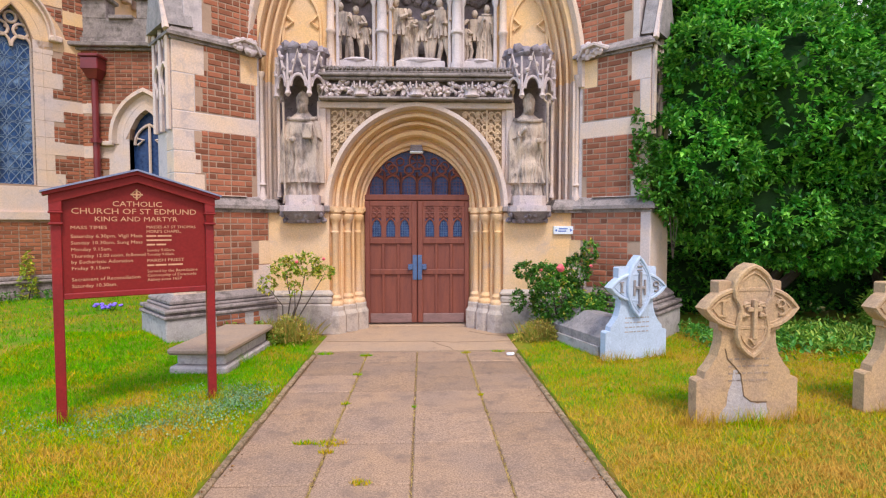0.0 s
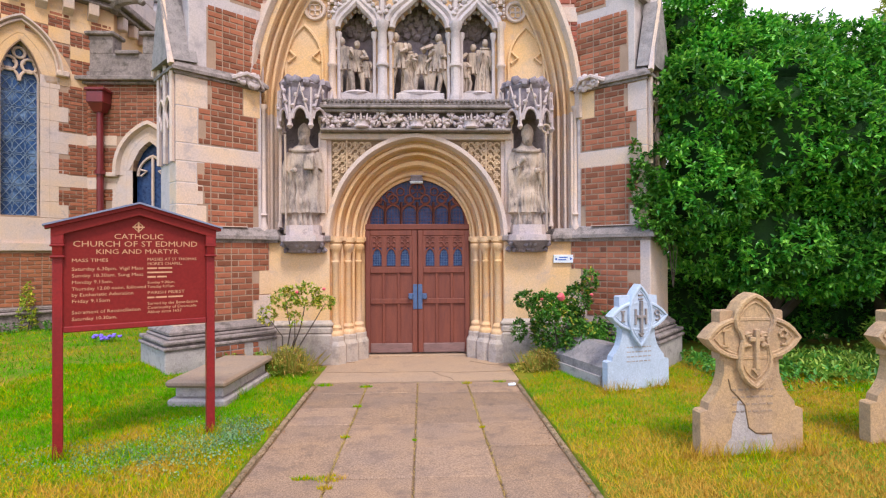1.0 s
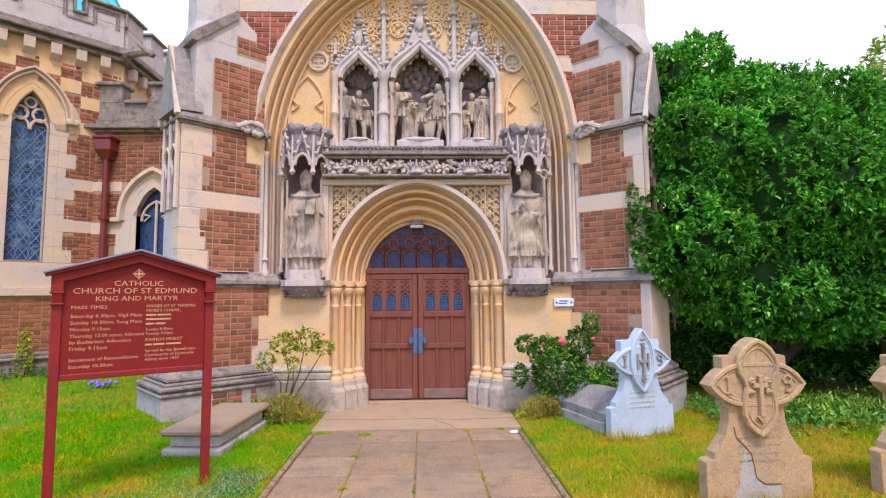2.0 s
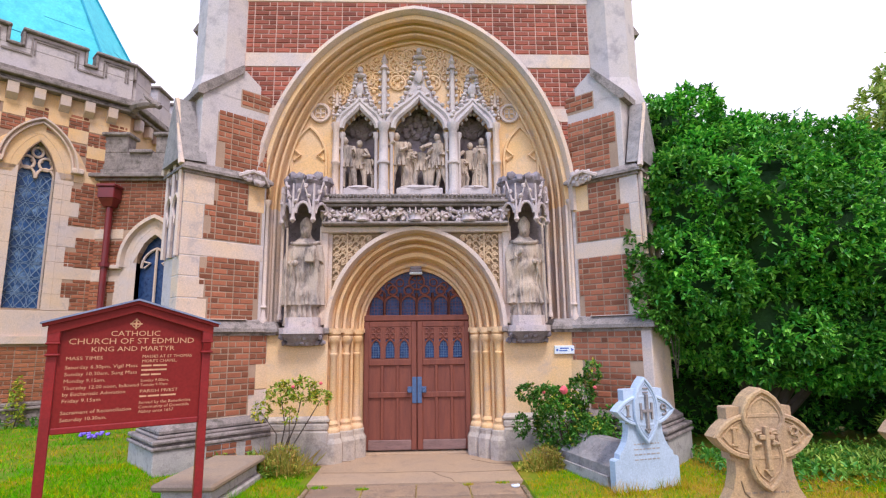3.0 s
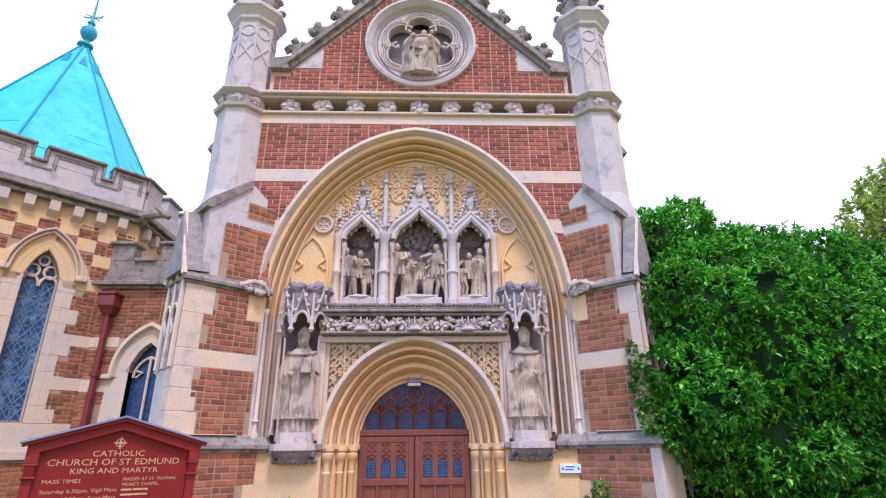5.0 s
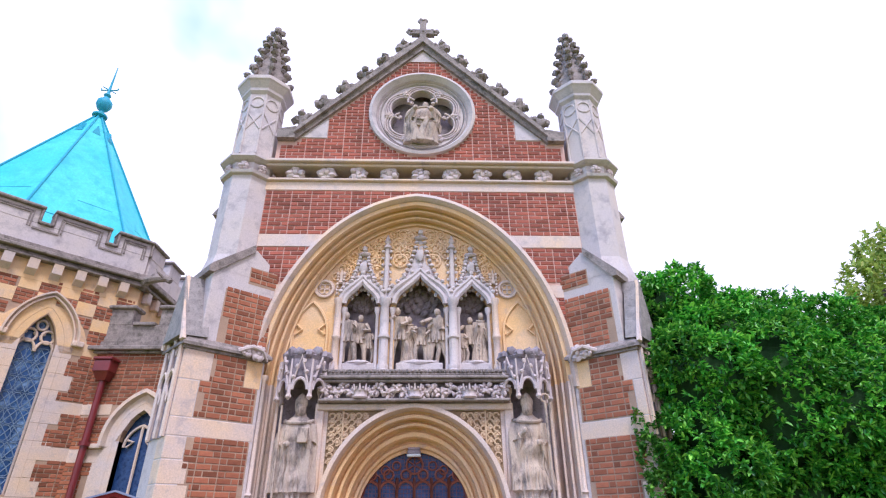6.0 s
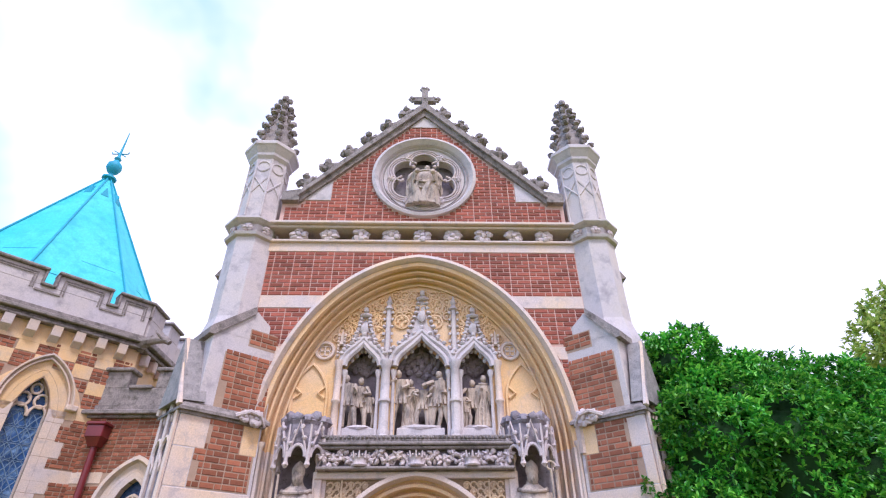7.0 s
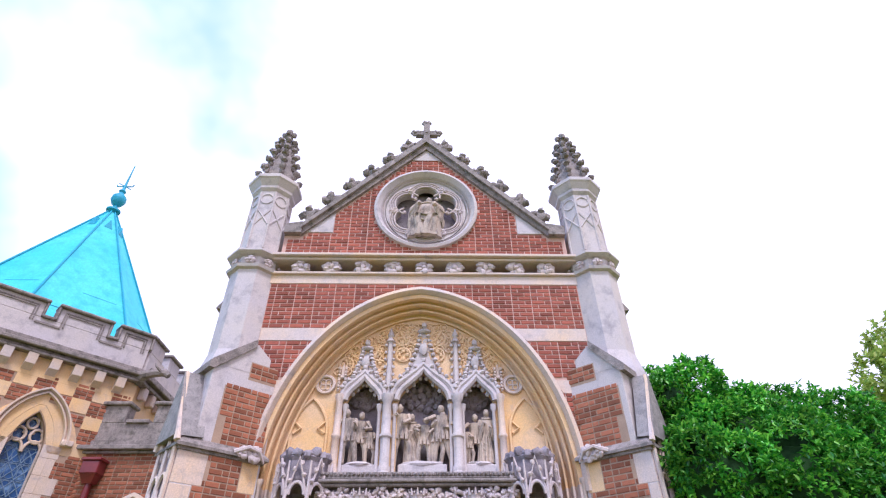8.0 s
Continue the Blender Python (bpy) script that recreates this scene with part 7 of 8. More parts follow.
s.prism([(-0.088, 1.795), (NL / 2, 1.982), (NL + 0.088, 1.795), (NL + 0.088, 1.808), (NL / 2, 1.996), (-0.088, 1.808)], -0.1, 0.1)
part("lead_flashing", s, LEADCAP, board, "blue-grey lead flashing")

texts = [("CATHOLIC", 0.53, 1.705, 0.058, 0), ("CHURCH OF ST EDMUND", 0.525, 1.645, 0.062, 0), ("KING AND MARTYR", 0.525, 1.588, 0.052, 0),
         ("MASS TIMES", 0.085, 1.528, 0.036, -1), ("Saturday 6.30pm. Vigil Mass", 0.085, 1.462, 0.036, -1), ("Sunday 10.30am. Sung Mass", 0.085, 1.412, 0.036, -1),
         ("Monday 9.15am.", 0.085, 1.362, 0.036, -1), ("Thursday 12.00 noon, followed", 0.085, 1.312, 0.036, -1), ("by Eucharistic Adoration", 0.085, 1.266, 0.036, -1),
         ("Friday 9.15am", 0.085, 1.218, 0.036, -1), ("Sacrament of Reconciliation", 0.085, 1.134, 0.036, -1), ("Saturday 10.30am.", 0.085, 1.084, 0.036, -1),
         ("MASSES AT ST THOMAS", 0.585, 1.532, 0.032, -1), ("MORE'S CHAPEL,", 0.585, 1.496, 0.032, -1), ("Sunday 9.00am.", 0.585, 1.346, 0.03, -1), ("Tuesday 9.00am.", 0.585, 1.312, 0.03, -1),
         ("PARISH PRIEST", 0.585, 1.262, 0.034, -1), ("Served by the Benedictine", 0.585, 1.176, 0.032, -1), ("Community of Downside", 0.585, 1.142, 0.032, -1), ("Abbey since 1657", 0.585, 1.108, 0.032, -1)]


def lettering(body, x, z, size, side, wide):
    cu = bpy.data.curves.new("lettering", "FONT")
    cu.body, cu.size, cu.extrude, cu.resolution_u = body, size, 0.001, 2
    cu.align_x = "CENTER" if side == 0 else "LEFT"
    tmp = bpy.data.objects.new("lettering", cu)
    scene.collection.objects.link(tmp)
    bpy.context.view_layer.update()
    me = bpy.data.meshes.new_from_object(tmp.evaluated_get(bpy.context.evaluated_depsgraph_get()))
    w = max(v.co.x for v in me.vertices) - min(v.co.x for v in me.vertices)
    k = min(1.25, wide / w)
    m = NM @ Matrix.Translation((x, -0.0135, z)) @ Matrix.Rotation(math.pi / 2, 4, "X") @ Matrix.Diagonal((k, 1, 1, 1))
    me.transform(m)
    me.materials.clear()
    me.materials.append(GOLD)
    bpy.data.objects.remove(tmp)
    bpy.data.curves.remove(cu)
    under(new("lettering", me), board)


wides = [0.34, 0.86, 0.57, 0.25, 0.47, 0.47, 0.26, 0.49, 0.40, 0.24, 0.45, 0.29, 0.36, 0.25, 0.2, 0.2, 0.27, 0.37, 0.36, 0.25]
for (body, x, z, size, side), wd in zip(texts, wides):
    lettering(body, x, z, size, side, wd)
for x, z, w in ((0.585, 1.464, 0.07), (0.665, 1.464, 0.10), (0.585, 1.43, 0.18), (0.585, 1.394, 0.06), (0.655, 1.394, 0.07), (0.585, 1.228, 0.05), (0.645, 1.228, 0.08), (0.735, 1.228, 0.11)):
    part("lettering_bar", Shape(NM).box(x, x + w, -0.0145, -0.0125, z, z + 0.013), GOLD, board)
s = Shape(NM)
c = (0.525, 1.80)
s.tube([(c[0] + 0.028 * math.cos(a), -0.014, c[1] + 0.028 * math.sin(a)) for a in span(0, 2 * math.pi * 15 / 16, 15)], 0.004, 4, True)
s.box(c[0] - 0.006, c[0] + 0.006, -0.016, -0.012, c[1] - 0.042, c[1] + 0.042)
s.box(c[0] - 0.042, c[0] + 0.042, -0.0165, -0.0125, c[1] - 0.006, c[1] + 0.006)
part("cross_emblem", s, GOLD, board, "small gold ringed cross")

# small plaque with arrow on the porch wall
PLX, PLY = 1.95, FY - 0.06
plaque = thing("arrow_plaque", (PLX + 0.14, FY - 0.03, 1.42), "small white plaque with blue print and arrow", "sign")
part("plate", Shape().box(PLX, PLX + 0.285, PLY, FY - 0.022, 1.425, 1.54, 0.003), WHITE, plaque)
for x0, x1, z in ((0.075, 0.20, 1.495), (0.065, 0.18, 1.462)):
    part("lettering_bar", Shape().box(PLX + x0, PLX + x1, PLY - 0.002, PLY + 0.001, z, z + 0.016), BLUE, plaque)
part("arrow", Shape().prism([(PLX + 0.235, 1.46), (PLX + 0.27, 1.4825), (PLX + 0.235, 1.505)], PLY - 0.003, PLY + 0.001), BLUE, plaque)
part("symbol", Shape().lathe([(0.016, 0), (0.016, 0.002)], 12, m=Matrix.Translation((PLX + 0.035, PLY, 1.48)) @ Matrix.Rotation(math.pi / 2, 4, "X")), BLUE, plaque)

s = Shape()
s.blob((1.12, 6.36, 0.02), (0.045, 0.03, 0.02), 4, 0.6, 8, 6, 3)
single("paper_scrap", s, WHITE, "small crumpled white scrap on the paving", "litter")


# ---- plants ----
rs = np.random.RandomState(7)


def leaf_mat(name, c1, c2, c3, rough=0.4, spec=0.5):
    m = bpy.data.materials.new(name)
    m.use_nodes = True
    n, l = m.node_tree.nodes, m.node_tree.links
    b = n["Principled BSDF"]
    g = n.new("ShaderNodeNewGeometry")
    r = n.new("ShaderNodeValToRGB")
    r.color_ramp.elements[0].color, r.color_ramp.elements[1].color = (*c1, 1), (*c3, 1)
    e = r.color_ramp.elements.new(0.55)
    e.color = (*c2, 1)
    l.new(g.outputs["Random Per Island"], r.inputs["Fac"])
    co, nz = n.new("ShaderNodeTexCoord"), n.new("ShaderNodeTexNoise")
    nz.inputs["Scale"].default_value = 1.6
    l.new(co.outputs["Object"], nz.inputs["Vector"])
    mr = n.new("ShaderNodeMapRange")
    mr.inputs["From Min"].default_value, mr.inputs["From Max"].default_value = 0.3, 0.7
    mr.inputs["To Min"].default_value, mr.inputs["To Max"].default_value = 0.6, 1.4
    l.new(nz.outputs["Fac"], mr.inputs["Value"])
    x = n.new("ShaderNodeMixRGB")
    x.blend_type = "MULTIPLY"
    x.inputs[0].default_value = 1
    l.new(r.outputs["Color"], x.inputs[1])
    l.new(mr.outputs["Result"], x.inputs[2])
    l.new(x.outputs["Color"], b.inputs["Base Color"])
    b.inputs["Roughness"].default_value, b.inputs["Specular IOR Level"].default_value = rough, spec
    tr, mx = n.new("ShaderNodeBsdfTranslucent"), n.new("ShaderNodeMixShader")
    mx.inputs[0].default_value = 0.3
    l.new(x.outputs["Color"], tr.inputs["Color"])
    l.new(b.outputs[0], mx.inputs[1])
    l.new(tr.outputs[0], mx.inputs[2])
    l.new(mx.outputs[0], n["Material Output"].inputs["Surface"])
    return m


LAUREL = leaf_mat("laurel_leaf", (0.018, 0.125, 0.014), (0.075, 0.35, 0.03), (0.30, 0.64, 0.075), 0.36, 0.5)
ROSELEAF = leaf_mat("rose_leaf", (0.14, 0.28, 0.03), (0.36, 0.44, 0.04), (0.62, 0.50, 0.05), 0.5, 0.4)
DARKLEAF = leaf_mat("dark_shrub_leaf", (0.04, 0.16, 0.02), (0.09, 0.28, 0.03), (0.20, 0.42, 0.05), 0.45, 0.4)
TUFT = leaf_mat("lavender_tuft", (0.20, 0.32, 0.04), (0.48, 0.42, 0.08), (0.70, 0.40, 0.12), 0.8, 0.2)
BRIGHT = leaf_mat("bright_shrub_leaf", (0.10, 0.22, 0.02), (0.22, 0.36, 0.04), (0.40, 0.48, 0.07), 0.5, 0.3)
FARLEAF = leaf_mat("far_tree_leaf", (0.2, 0.3, 0.06), (0.36, 0.46, 0.1), (0.5, 0.52, 0.15), 0.6, 0.2)
PINK = mat("pink_rose_petal", (0.75, 0.10, 0.12), (0.70, 0.16, 0.18), None, 20, 60, 0.6, 0.1)
VIOLET = mat("violet_petal", (0.22, 0.14, 0.75), (0.3, 0.2, 0.8), None, 20, 60, 0.6, 0.1)


def quick_mesh(name, v, f, material):
    me = bpy.data.meshes.new(name)
    k = f.shape[1]
    me.vertices.add(len(v))
    me.vertices.foreach_set("co", np.ascontiguousarray(v, np.float32).ravel())
    me.loops.add(f.size)
    me.loops.foreach_set("vertex_index", np.ascontiguousarray(f, np.int32).ravel())
    me.polygons.add(len(f))
    me.polygons.foreach_set("loop_start", np.arange(0, f.size, k, dtype=np.int32))
    me.materials.append(material)
    me.update(calc_edges=True)
    return me


def unit(a):
    return a / np.maximum(np.linalg.norm(a, axis=1, keepdims=True), 1e-9)


def leaves(at, axis, length, width, fold=0.35, droop=0.2):
    """Folded six-cornered leaves: foot, way, length, width of each."""
    n = len(at)
    axis = unit(axis)
    side = unit(np.cross(axis, unit(rs.normal(size=(n, 3)) * 0.35 + np.array([0, 0, 1.0]))))
    up = np.cross(side, axis)
    L, W = length[:, None], width[:, None]
    pts = []
    for u, w, h in ((0, 0, 0), (0.3, -0.42, 1), (0.68, -0.36, 1), (1, 0, 0), (0.68, 0.36, 1), (0.3, 0.42, 1)):
        pts.append(at + axis * L * u + side * W * w + up * (h * fold * W * 0.5 - droop * L * u * u))
    v = np.stack(pts, 1).reshape(-1, 3)
    b = np.arange(n)[:, None] * 6
    f = np.concatenate([b + np.array([[0, 3, 2, 1]]), b + np.array([[0, 5, 4, 3]])], 1).reshape(-1, 4)
    return v, f


def crown(blobs, shoots, per, length, width, out=0.7, up=0.5, skin=0.25, keep=None):
    """Shoots over the skin of ellipsoids (centre, radii), each with a whorl of leaves."""
    area = np.array([(r[0] * r[1] * r[2]) ** (2 / 3) for _, r in blobs])
    pick = rs.choice(len(blobs), shoots, p=area / area.sum())
    c, r = np.array([b[0] for b in blobs])[pick], np.array([b[1] for b in blobs])[pick]
    d = unit(rs.normal(size=(shoots, 3)))
    lump = 1 + 0.10 * np.sin(d[:, :1] * 9 + c[:, :1]) * np.sin(d[:, 2:] * 8 + c[:, 1:2])
    p = c + d * r * lump * (1 - skin * rs.rand(shoots, 1) ** 1.6)
    inside = np.zeros(shoots, bool)
    for bc, br in blobs:
        inside |= (((p - np.array(bc)) / np.array(br)) ** 2).sum(1) < 0.52
    ok = ~inside
    if keep is not None:
        ok &= keep(p)
    p, d = p[ok], d[ok]
    way = unit(unit(d / 1.0) * out + np.array([0, 0, up]) + rs.normal(size=d.shape) * 0.25)
    p2, w2 = np.repeat(p, per, 0), np.repeat(way, per, 0)
    q = unit(w2 * 0.55 + unit(rs.normal(size=w2.shape)) * 0.85)
    p2 = p2 + w2 * rs.rand(len(p2), 1) * length * 0.9
    k = rs.uniform(0.65, 1.15, len(p2))
    return leaves(p2, q, length * k, width * k)


def limbs(foot, blobs, r):
    s = Shape()
    for c, rad in blobs:
        a, b = Vector(foot), Vector(c)
        mid = a.lerp(b, 0.45) + Vector((0.1, -0.05, 0.15))
        s.tube([a, mid, b], r, 7, r2=r * 0.3)
    return s


LB = [((4.0, 7.9, 4.55), (0.5, 0.6, 0.75)), ((4.55, 8.0, 3.95), (1.0, 0.95, 1.15)), ((5.35, 7.9, 3.8), (1.1, 1.1, 1.2)), ((6.35, 8.0, 3.5), (1.2, 1.2, 1.25)), ((7.5, 8.2, 3.5), (1.3, 1.3, 1.3)), ((8.9, 8.5, 3.3), (1.4, 1.4, 1.4)),
      ((4.15, 7.4, 3.3), (0.85, 0.75, 1.0)), ((4.95, 7.25, 3.1), (1.0, 0.85, 1.05)), ((5.95, 7.35, 2.9), (1.1, 0.9, 1.1)), ((7.1, 7.6, 2.8), (1.1, 0.9, 1.1)), ((8.4, 7.9, 2.6), (1.3, 1.1, 1.1)),
      ((4.1, 7.55, 2.1), (0.72, 0.65, 0.9)), ((4.85, 7.5, 1.85), (0.9, 0.75, 0.9)), ((5.95, 7.6, 1.75), (1.0, 0.8, 0.9)), ((7.2, 7.8, 1.65), (1.1, 0.9, 0.9)), ((8.5, 8.0, 1.6), (1.2, 1.0, 0.9)),
      ((3.80, 7.0, 3.2), (0.46, 0.42, 0.6)), ((3.72, 7.05, 2.25), (0.40, 0.36, 0.6)), ((3.90, 7.35, 4.1), (0.36, 0.34, 0.5)), ((3.78, 8.25, 5.1), (0.32, 0.32, 0.42))]
lrng = random.Random(12)


def bush_top(x):
    """Height of the bush along its length."""
    return 5.42 - 0.20 * (x - 3.6) + 0.03 * max(0, x - 5.5)


for _ in range(95):                # shoots that stand out as lumps
    c, r = lrng.choice(LB[:18])
    a, e = lrng.uniform(math.pi, 2 * math.pi), lrng.uniform(-0.5, 1.4)
    q = lrng.uniform(0.26, 0.5)
    x, y, z = c[0] + r[0] * 0.9 * math.cos(a) * math.cos(e), c[1] + r[1] * 0.9 * math.sin(a) * math.cos(e), c[2] + r[2] * 0.9 * math.sin(e)
    LB.append(((x, y, min(z, bush_top(x) - q * 0.75)), (q, q, q * 0.75)))
LB += [((4.6, 9.3, 0.6), (1.0, 0.5, 0.9)), ((6.0, 9.2, 0.6), (1.2, 0.5, 0.9)), ((7.8, 9.2, 0.7), (1.4, 0.5, 0.9)), ((9.6, 8.6, 0.9), (1.2, 0.7, 1.0))]
laurel = thing("laurel_bush", (5.5, 8.3, 0.0), "tall dense glossy green laurel bush beside the porch", "bush")
part("stem", limbs((5.2, 8.4, 0.0), LB[:6], 0.09), BARK, laurel, "dark branching stems")
part("stem", limbs((7.6, 8.5, 0.0), LB[8:11], 0.09), BARK, laurel)
v, f = crown(LB, 46000, 8, 0.088, 0.046, skin=0.2, keep=lambda p: ((p[:, 2] > 0.85 + 0.2 * np.sin(p[:, 0] * 3)) | (p[:, 1] > 8.4)) & (p[:, 2] > 0.05) & (p[:, 1] < 9.3) & ~((p[:, 0] < 3.45) & (p[:, 1] > 7.6)))
under(new("foliage", quick_mesh("foliage", v, f, LAUREL)), laurel)
# added solid core stops light through the bush; its dark green paints inner shade
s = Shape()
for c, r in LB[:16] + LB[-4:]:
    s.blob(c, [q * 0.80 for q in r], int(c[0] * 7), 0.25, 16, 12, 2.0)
part("inner_shade_leaves", s, mat("painted_inner_shade", (0.010, 0.038, 0.007), (0.018, 0.06, 0.010), None, 6, 40, 0.9, 0.8), laurel, "solid dark green core, painted as shade between the leaves", smooth=True)

far = thing("far_tree", (18.6, 17, 0.0), "light green broadleaf tree beyond the bush", "tree")
FB = [((16.6, 17, 9.2), (1.2, 1.2, 1.0)), ((18.9, 17.5, 8.6), (2.2, 2.0, 2.6)), ((17.9, 17, 10.4), (1.4, 1.4, 1.3)), ((17.2, 17, 8.0), (1.3, 1.2, 1.2))]
part("trunk", limbs((18.6, 17, 0), FB, 0.28), BARK, far)
v, f = crown(FB, 3400, 6, 0.24, 0.13, skin=0.8)
under(new("crown", quick_mesh("crown", v, f, FARLEAF)), far)

# bright shrub and ground cover beyond the headstones
shrub = thing("shrub", (6.9, 7.3, 0.0), "sunlit yellow-green shrub under the laurel", "bush")
SB = [((6.5, 6.75, 0.4), (0.6, 0.4, 0.4)), ((7.3, 6.7, 0.6), (0.7, 0.45, 0.6)), ((8.2, 6.8, 0.7), (0.7, 0.45, 0.7))]
part("stem", limbs((7.2, 7.1, 0.0), SB, 0.02), BARK, shrub)
v, f = crown(SB, 1700, 6, 0.085, 0.04)
under(new("foliage", quick_mesh("foliage", v, f, BRIGHT)), shrub)
n = 5500
p = np.stack([rs.uniform(3.6, 9.5, n), rs.normal(6.75, 0.42, n), np.zeros(n)], 1)
p[:, 2] = 0.04 + rs.rand(n) * 0.16
v, f = leaves(p, rs.normal(size=(n, 3)) * 0.7 + np.array([0, 0, 0.7]), rs.uniform(0.05, 0.1, n), rs.uniform(0.03, 0.05, n))
tagged(new("ground_cover", quick_mesh("ground_cover", v, f, DARKLEAF)), "low dark green weeds under the laurel", "ground cover", kind="stuff")

n = 5000
p = np.stack([rs.uniform(4.6, 9.5, n), rs.normal(6.6, 0.4, n), 0.04 + rs.rand(n) * 0.2], 1)
v, f = leaves(p, rs.normal(size=(n, 3)) * 0.7 + np.array([0, 0, 0.8]), rs.uniform(0.05, 0.1, n), rs.uniform(0.02, 0.04, n))
tagged(new("weed_patch", quick_mesh("weed_patch", v, f, BRIGHT)), "sunlit yellow-green weeds beside the laurel", "weeds", kind="stuff")

# roses by the door
for side, foot, spec in ((-1, (-1.78, 7.22, 0.0), [((-1.75, 7.2, 0.98), (0.16, 0.12, 0.12)), ((-1.45, 7.15, 1.02), (0.17, 0.12, 0.13)), ((-1.2, 7.1, 0.93), (0.1, 0.1, 0.08)), ((-2.0, 7.25, 0.75), (0.1, 0.1, 0.1)), ((-1.6, 7.1, 0.72), (0.09, 0.08, 0.07))]),
                         (1, (1.95, 7.2, 0.0), [((1.9, 7.2, 0.55), (0.36, 0.25, 0.34)), ((1.7, 7.1, 0.85), (0.24, 0.2, 0.18)), ((2.15, 7.15, 0.95), (0.16, 0.16, 0.18)), ((2.3, 7.1, 1.2), (0.08, 0.08, 0.14)), ((1.45, 7.1, 0.95), (0.13, 0.1, 0.09)), ((2.2, 7.0, 0.35), (0.3, 0.25, 0.28)), ((1.35, 7.15, 0.55), (0.08, 0.08, 0.12))])):
    rose = thing("rose_bush", foot, "sparse yellow-green rose with bare stems by the door" if side < 0 else "leafy rose bush with a pink bloom by the door", "rose bush", "roses by the door")
    part("stem", limbs(foot, spec, 0.013), BARK, rose, "thin thorny stems")
    v, f = crown(spec, 620 if side < 0 else 4200, 4 if side < 0 else 5, 0.05 if side < 0 else 0.045, 0.032 if side < 0 else 0.028, skin=0.9)
    under(new("foliage", quick_mesh("foliage", v, f, ROSELEAF if side < 0 else DARKLEAF)), rose)
    if side > 0:
        v, f = crown([(c, tuple(q * 1.06 for q in r)) for c, r in spec[:6]], 600, 4, 0.048, 0.03, skin=0.95)
        under(new("young_foliage", quick_mesh("young_foliage", v, f, ROSELEAF)), rose)
    for b in ([(-1.55, 7.02, 1.08), (-1.2, 7.0, 1.12)] if side < 0 else [(1.86, 6.92, 1.0), (1.62, 6.98, 0.97), (2.28, 6.98, 1.02)]):
        s = Shape()
        s.blob(b, (0.025, 0.025, 0.02) if side < 0 or b[0] != 1.86 else (0.055, 0.055, 0.05), 3, 0.5, 8, 6, 4)
        part("bloom", s, PINK, rose, "pink bloom", smooth=True)
for c, w, fresh in (((-1.66, 6.98, 0.0), 0.44, True), ((1.60, 6.98, 0.0), 0.34, False), ((-2.08, 7.0, 0.02), 0.24, True)):
    tuft = thing("lavender_tuft", c, "brownish-green lavender tuft beside the path", "plant", "tufts by the door")
    mounds = [((c[0] + w * dx, c[1] + w * dy, w * dz), (w * q, w * q, w * q * 1.1)) for dx, dy, dz, q in ((-0.4, 0, 0.25, 0.36), (0.1, -0.1, 0.36, 0.42), (0.5, 0.05, 0.22, 0.3), (0.0, 0.3, 0.4, 0.4), (-0.7, 0.1, 0.12, 0.2))]
    v, f = crown(mounds, int(2600 * w), 4, 0.05, 0.013, skin=0.75)
    under(new("foliage", quick_mesh("foliage", v, f, TUFT)), tuft)
    n = int(900 * w)
    p = np.stack([c[0] + rs.normal(0, 0.34, n) * w, c[1] + rs.normal(0, 0.2, n) * w, np.full(n, 0.05)], 1)
    way = np.stack([(p[:, 0] - c[0]) * 1.2, (p[:, 1] - c[1]) * 1.2, np.full(n, 1.0)], 1) + rs.normal(size=(n, 3)) * 0.3
    v, f = leaves(p, way, rs.uniform(0.15, 0.9, n) * w, rs.uniform(0.005, 0.010, n), droop=0.1)
    under(new("flower_stalk", quick_mesh("flower_stalk", v, f, TUFT)), tuft)
    if fresh:
        v, f = crown([((c[0] - 0.2, c[1] - 0.12, 0.08), (0.16, 0.1, 0.1)), ((c[0] - 0.33, c[1], 0.14), (0.1, 0.1, 0.13))], 260, 4, 0.06, 0.035, skin=0.8)
        under(new("fresh_leaves", quick_mesh("fresh_leaves", v, f, BRIGHT)), tuft)

# ivy up the porch, weeds along the chapel
IB = [((2.98, 7.0, 2.45), (0.15, 0.1, 0.30)), ((3.10, 6.95, 2.10), (0.22, 0.14, 0.28)), ((3.22, 6.95, 1.9), (0.2, 0.16, 0.2)), ((2.92, 7.06, 2.9), (0.04, 0.05, 0.2))]
ivy = thing("ivy", (3.45, 7.15, 1.1), "dark ivy climbing the porch's stone corner", "ivy")
part("stem", limbs((3.45, 7.15, 1.1), IB, 0.006), BARK, ivy)
v, f = crown(IB, 1500, 4, 0.055, 0.045, skin=0.9)
under(new("foliage", quick_mesh("foliage", v, f, DARKLEAF)), ivy)
mid = [((2.55, 7.0, 0.45), (0.3, 0.25, 0.3))]
shrub2 = thing("shrub", (2.55, 7.0, 0.0), "small dark shrub behind the marble headstone", "bush")
part("stem", limbs((2.55, 7.0, 0.0), mid, 0.015), BARK, shrub2)
v, f = crown(mid, 420, 5, 0.06, 0.035, skin=0.8)
under(new("foliage", quick_mesh("foliage", v, f, DARKLEAF)), shrub2)
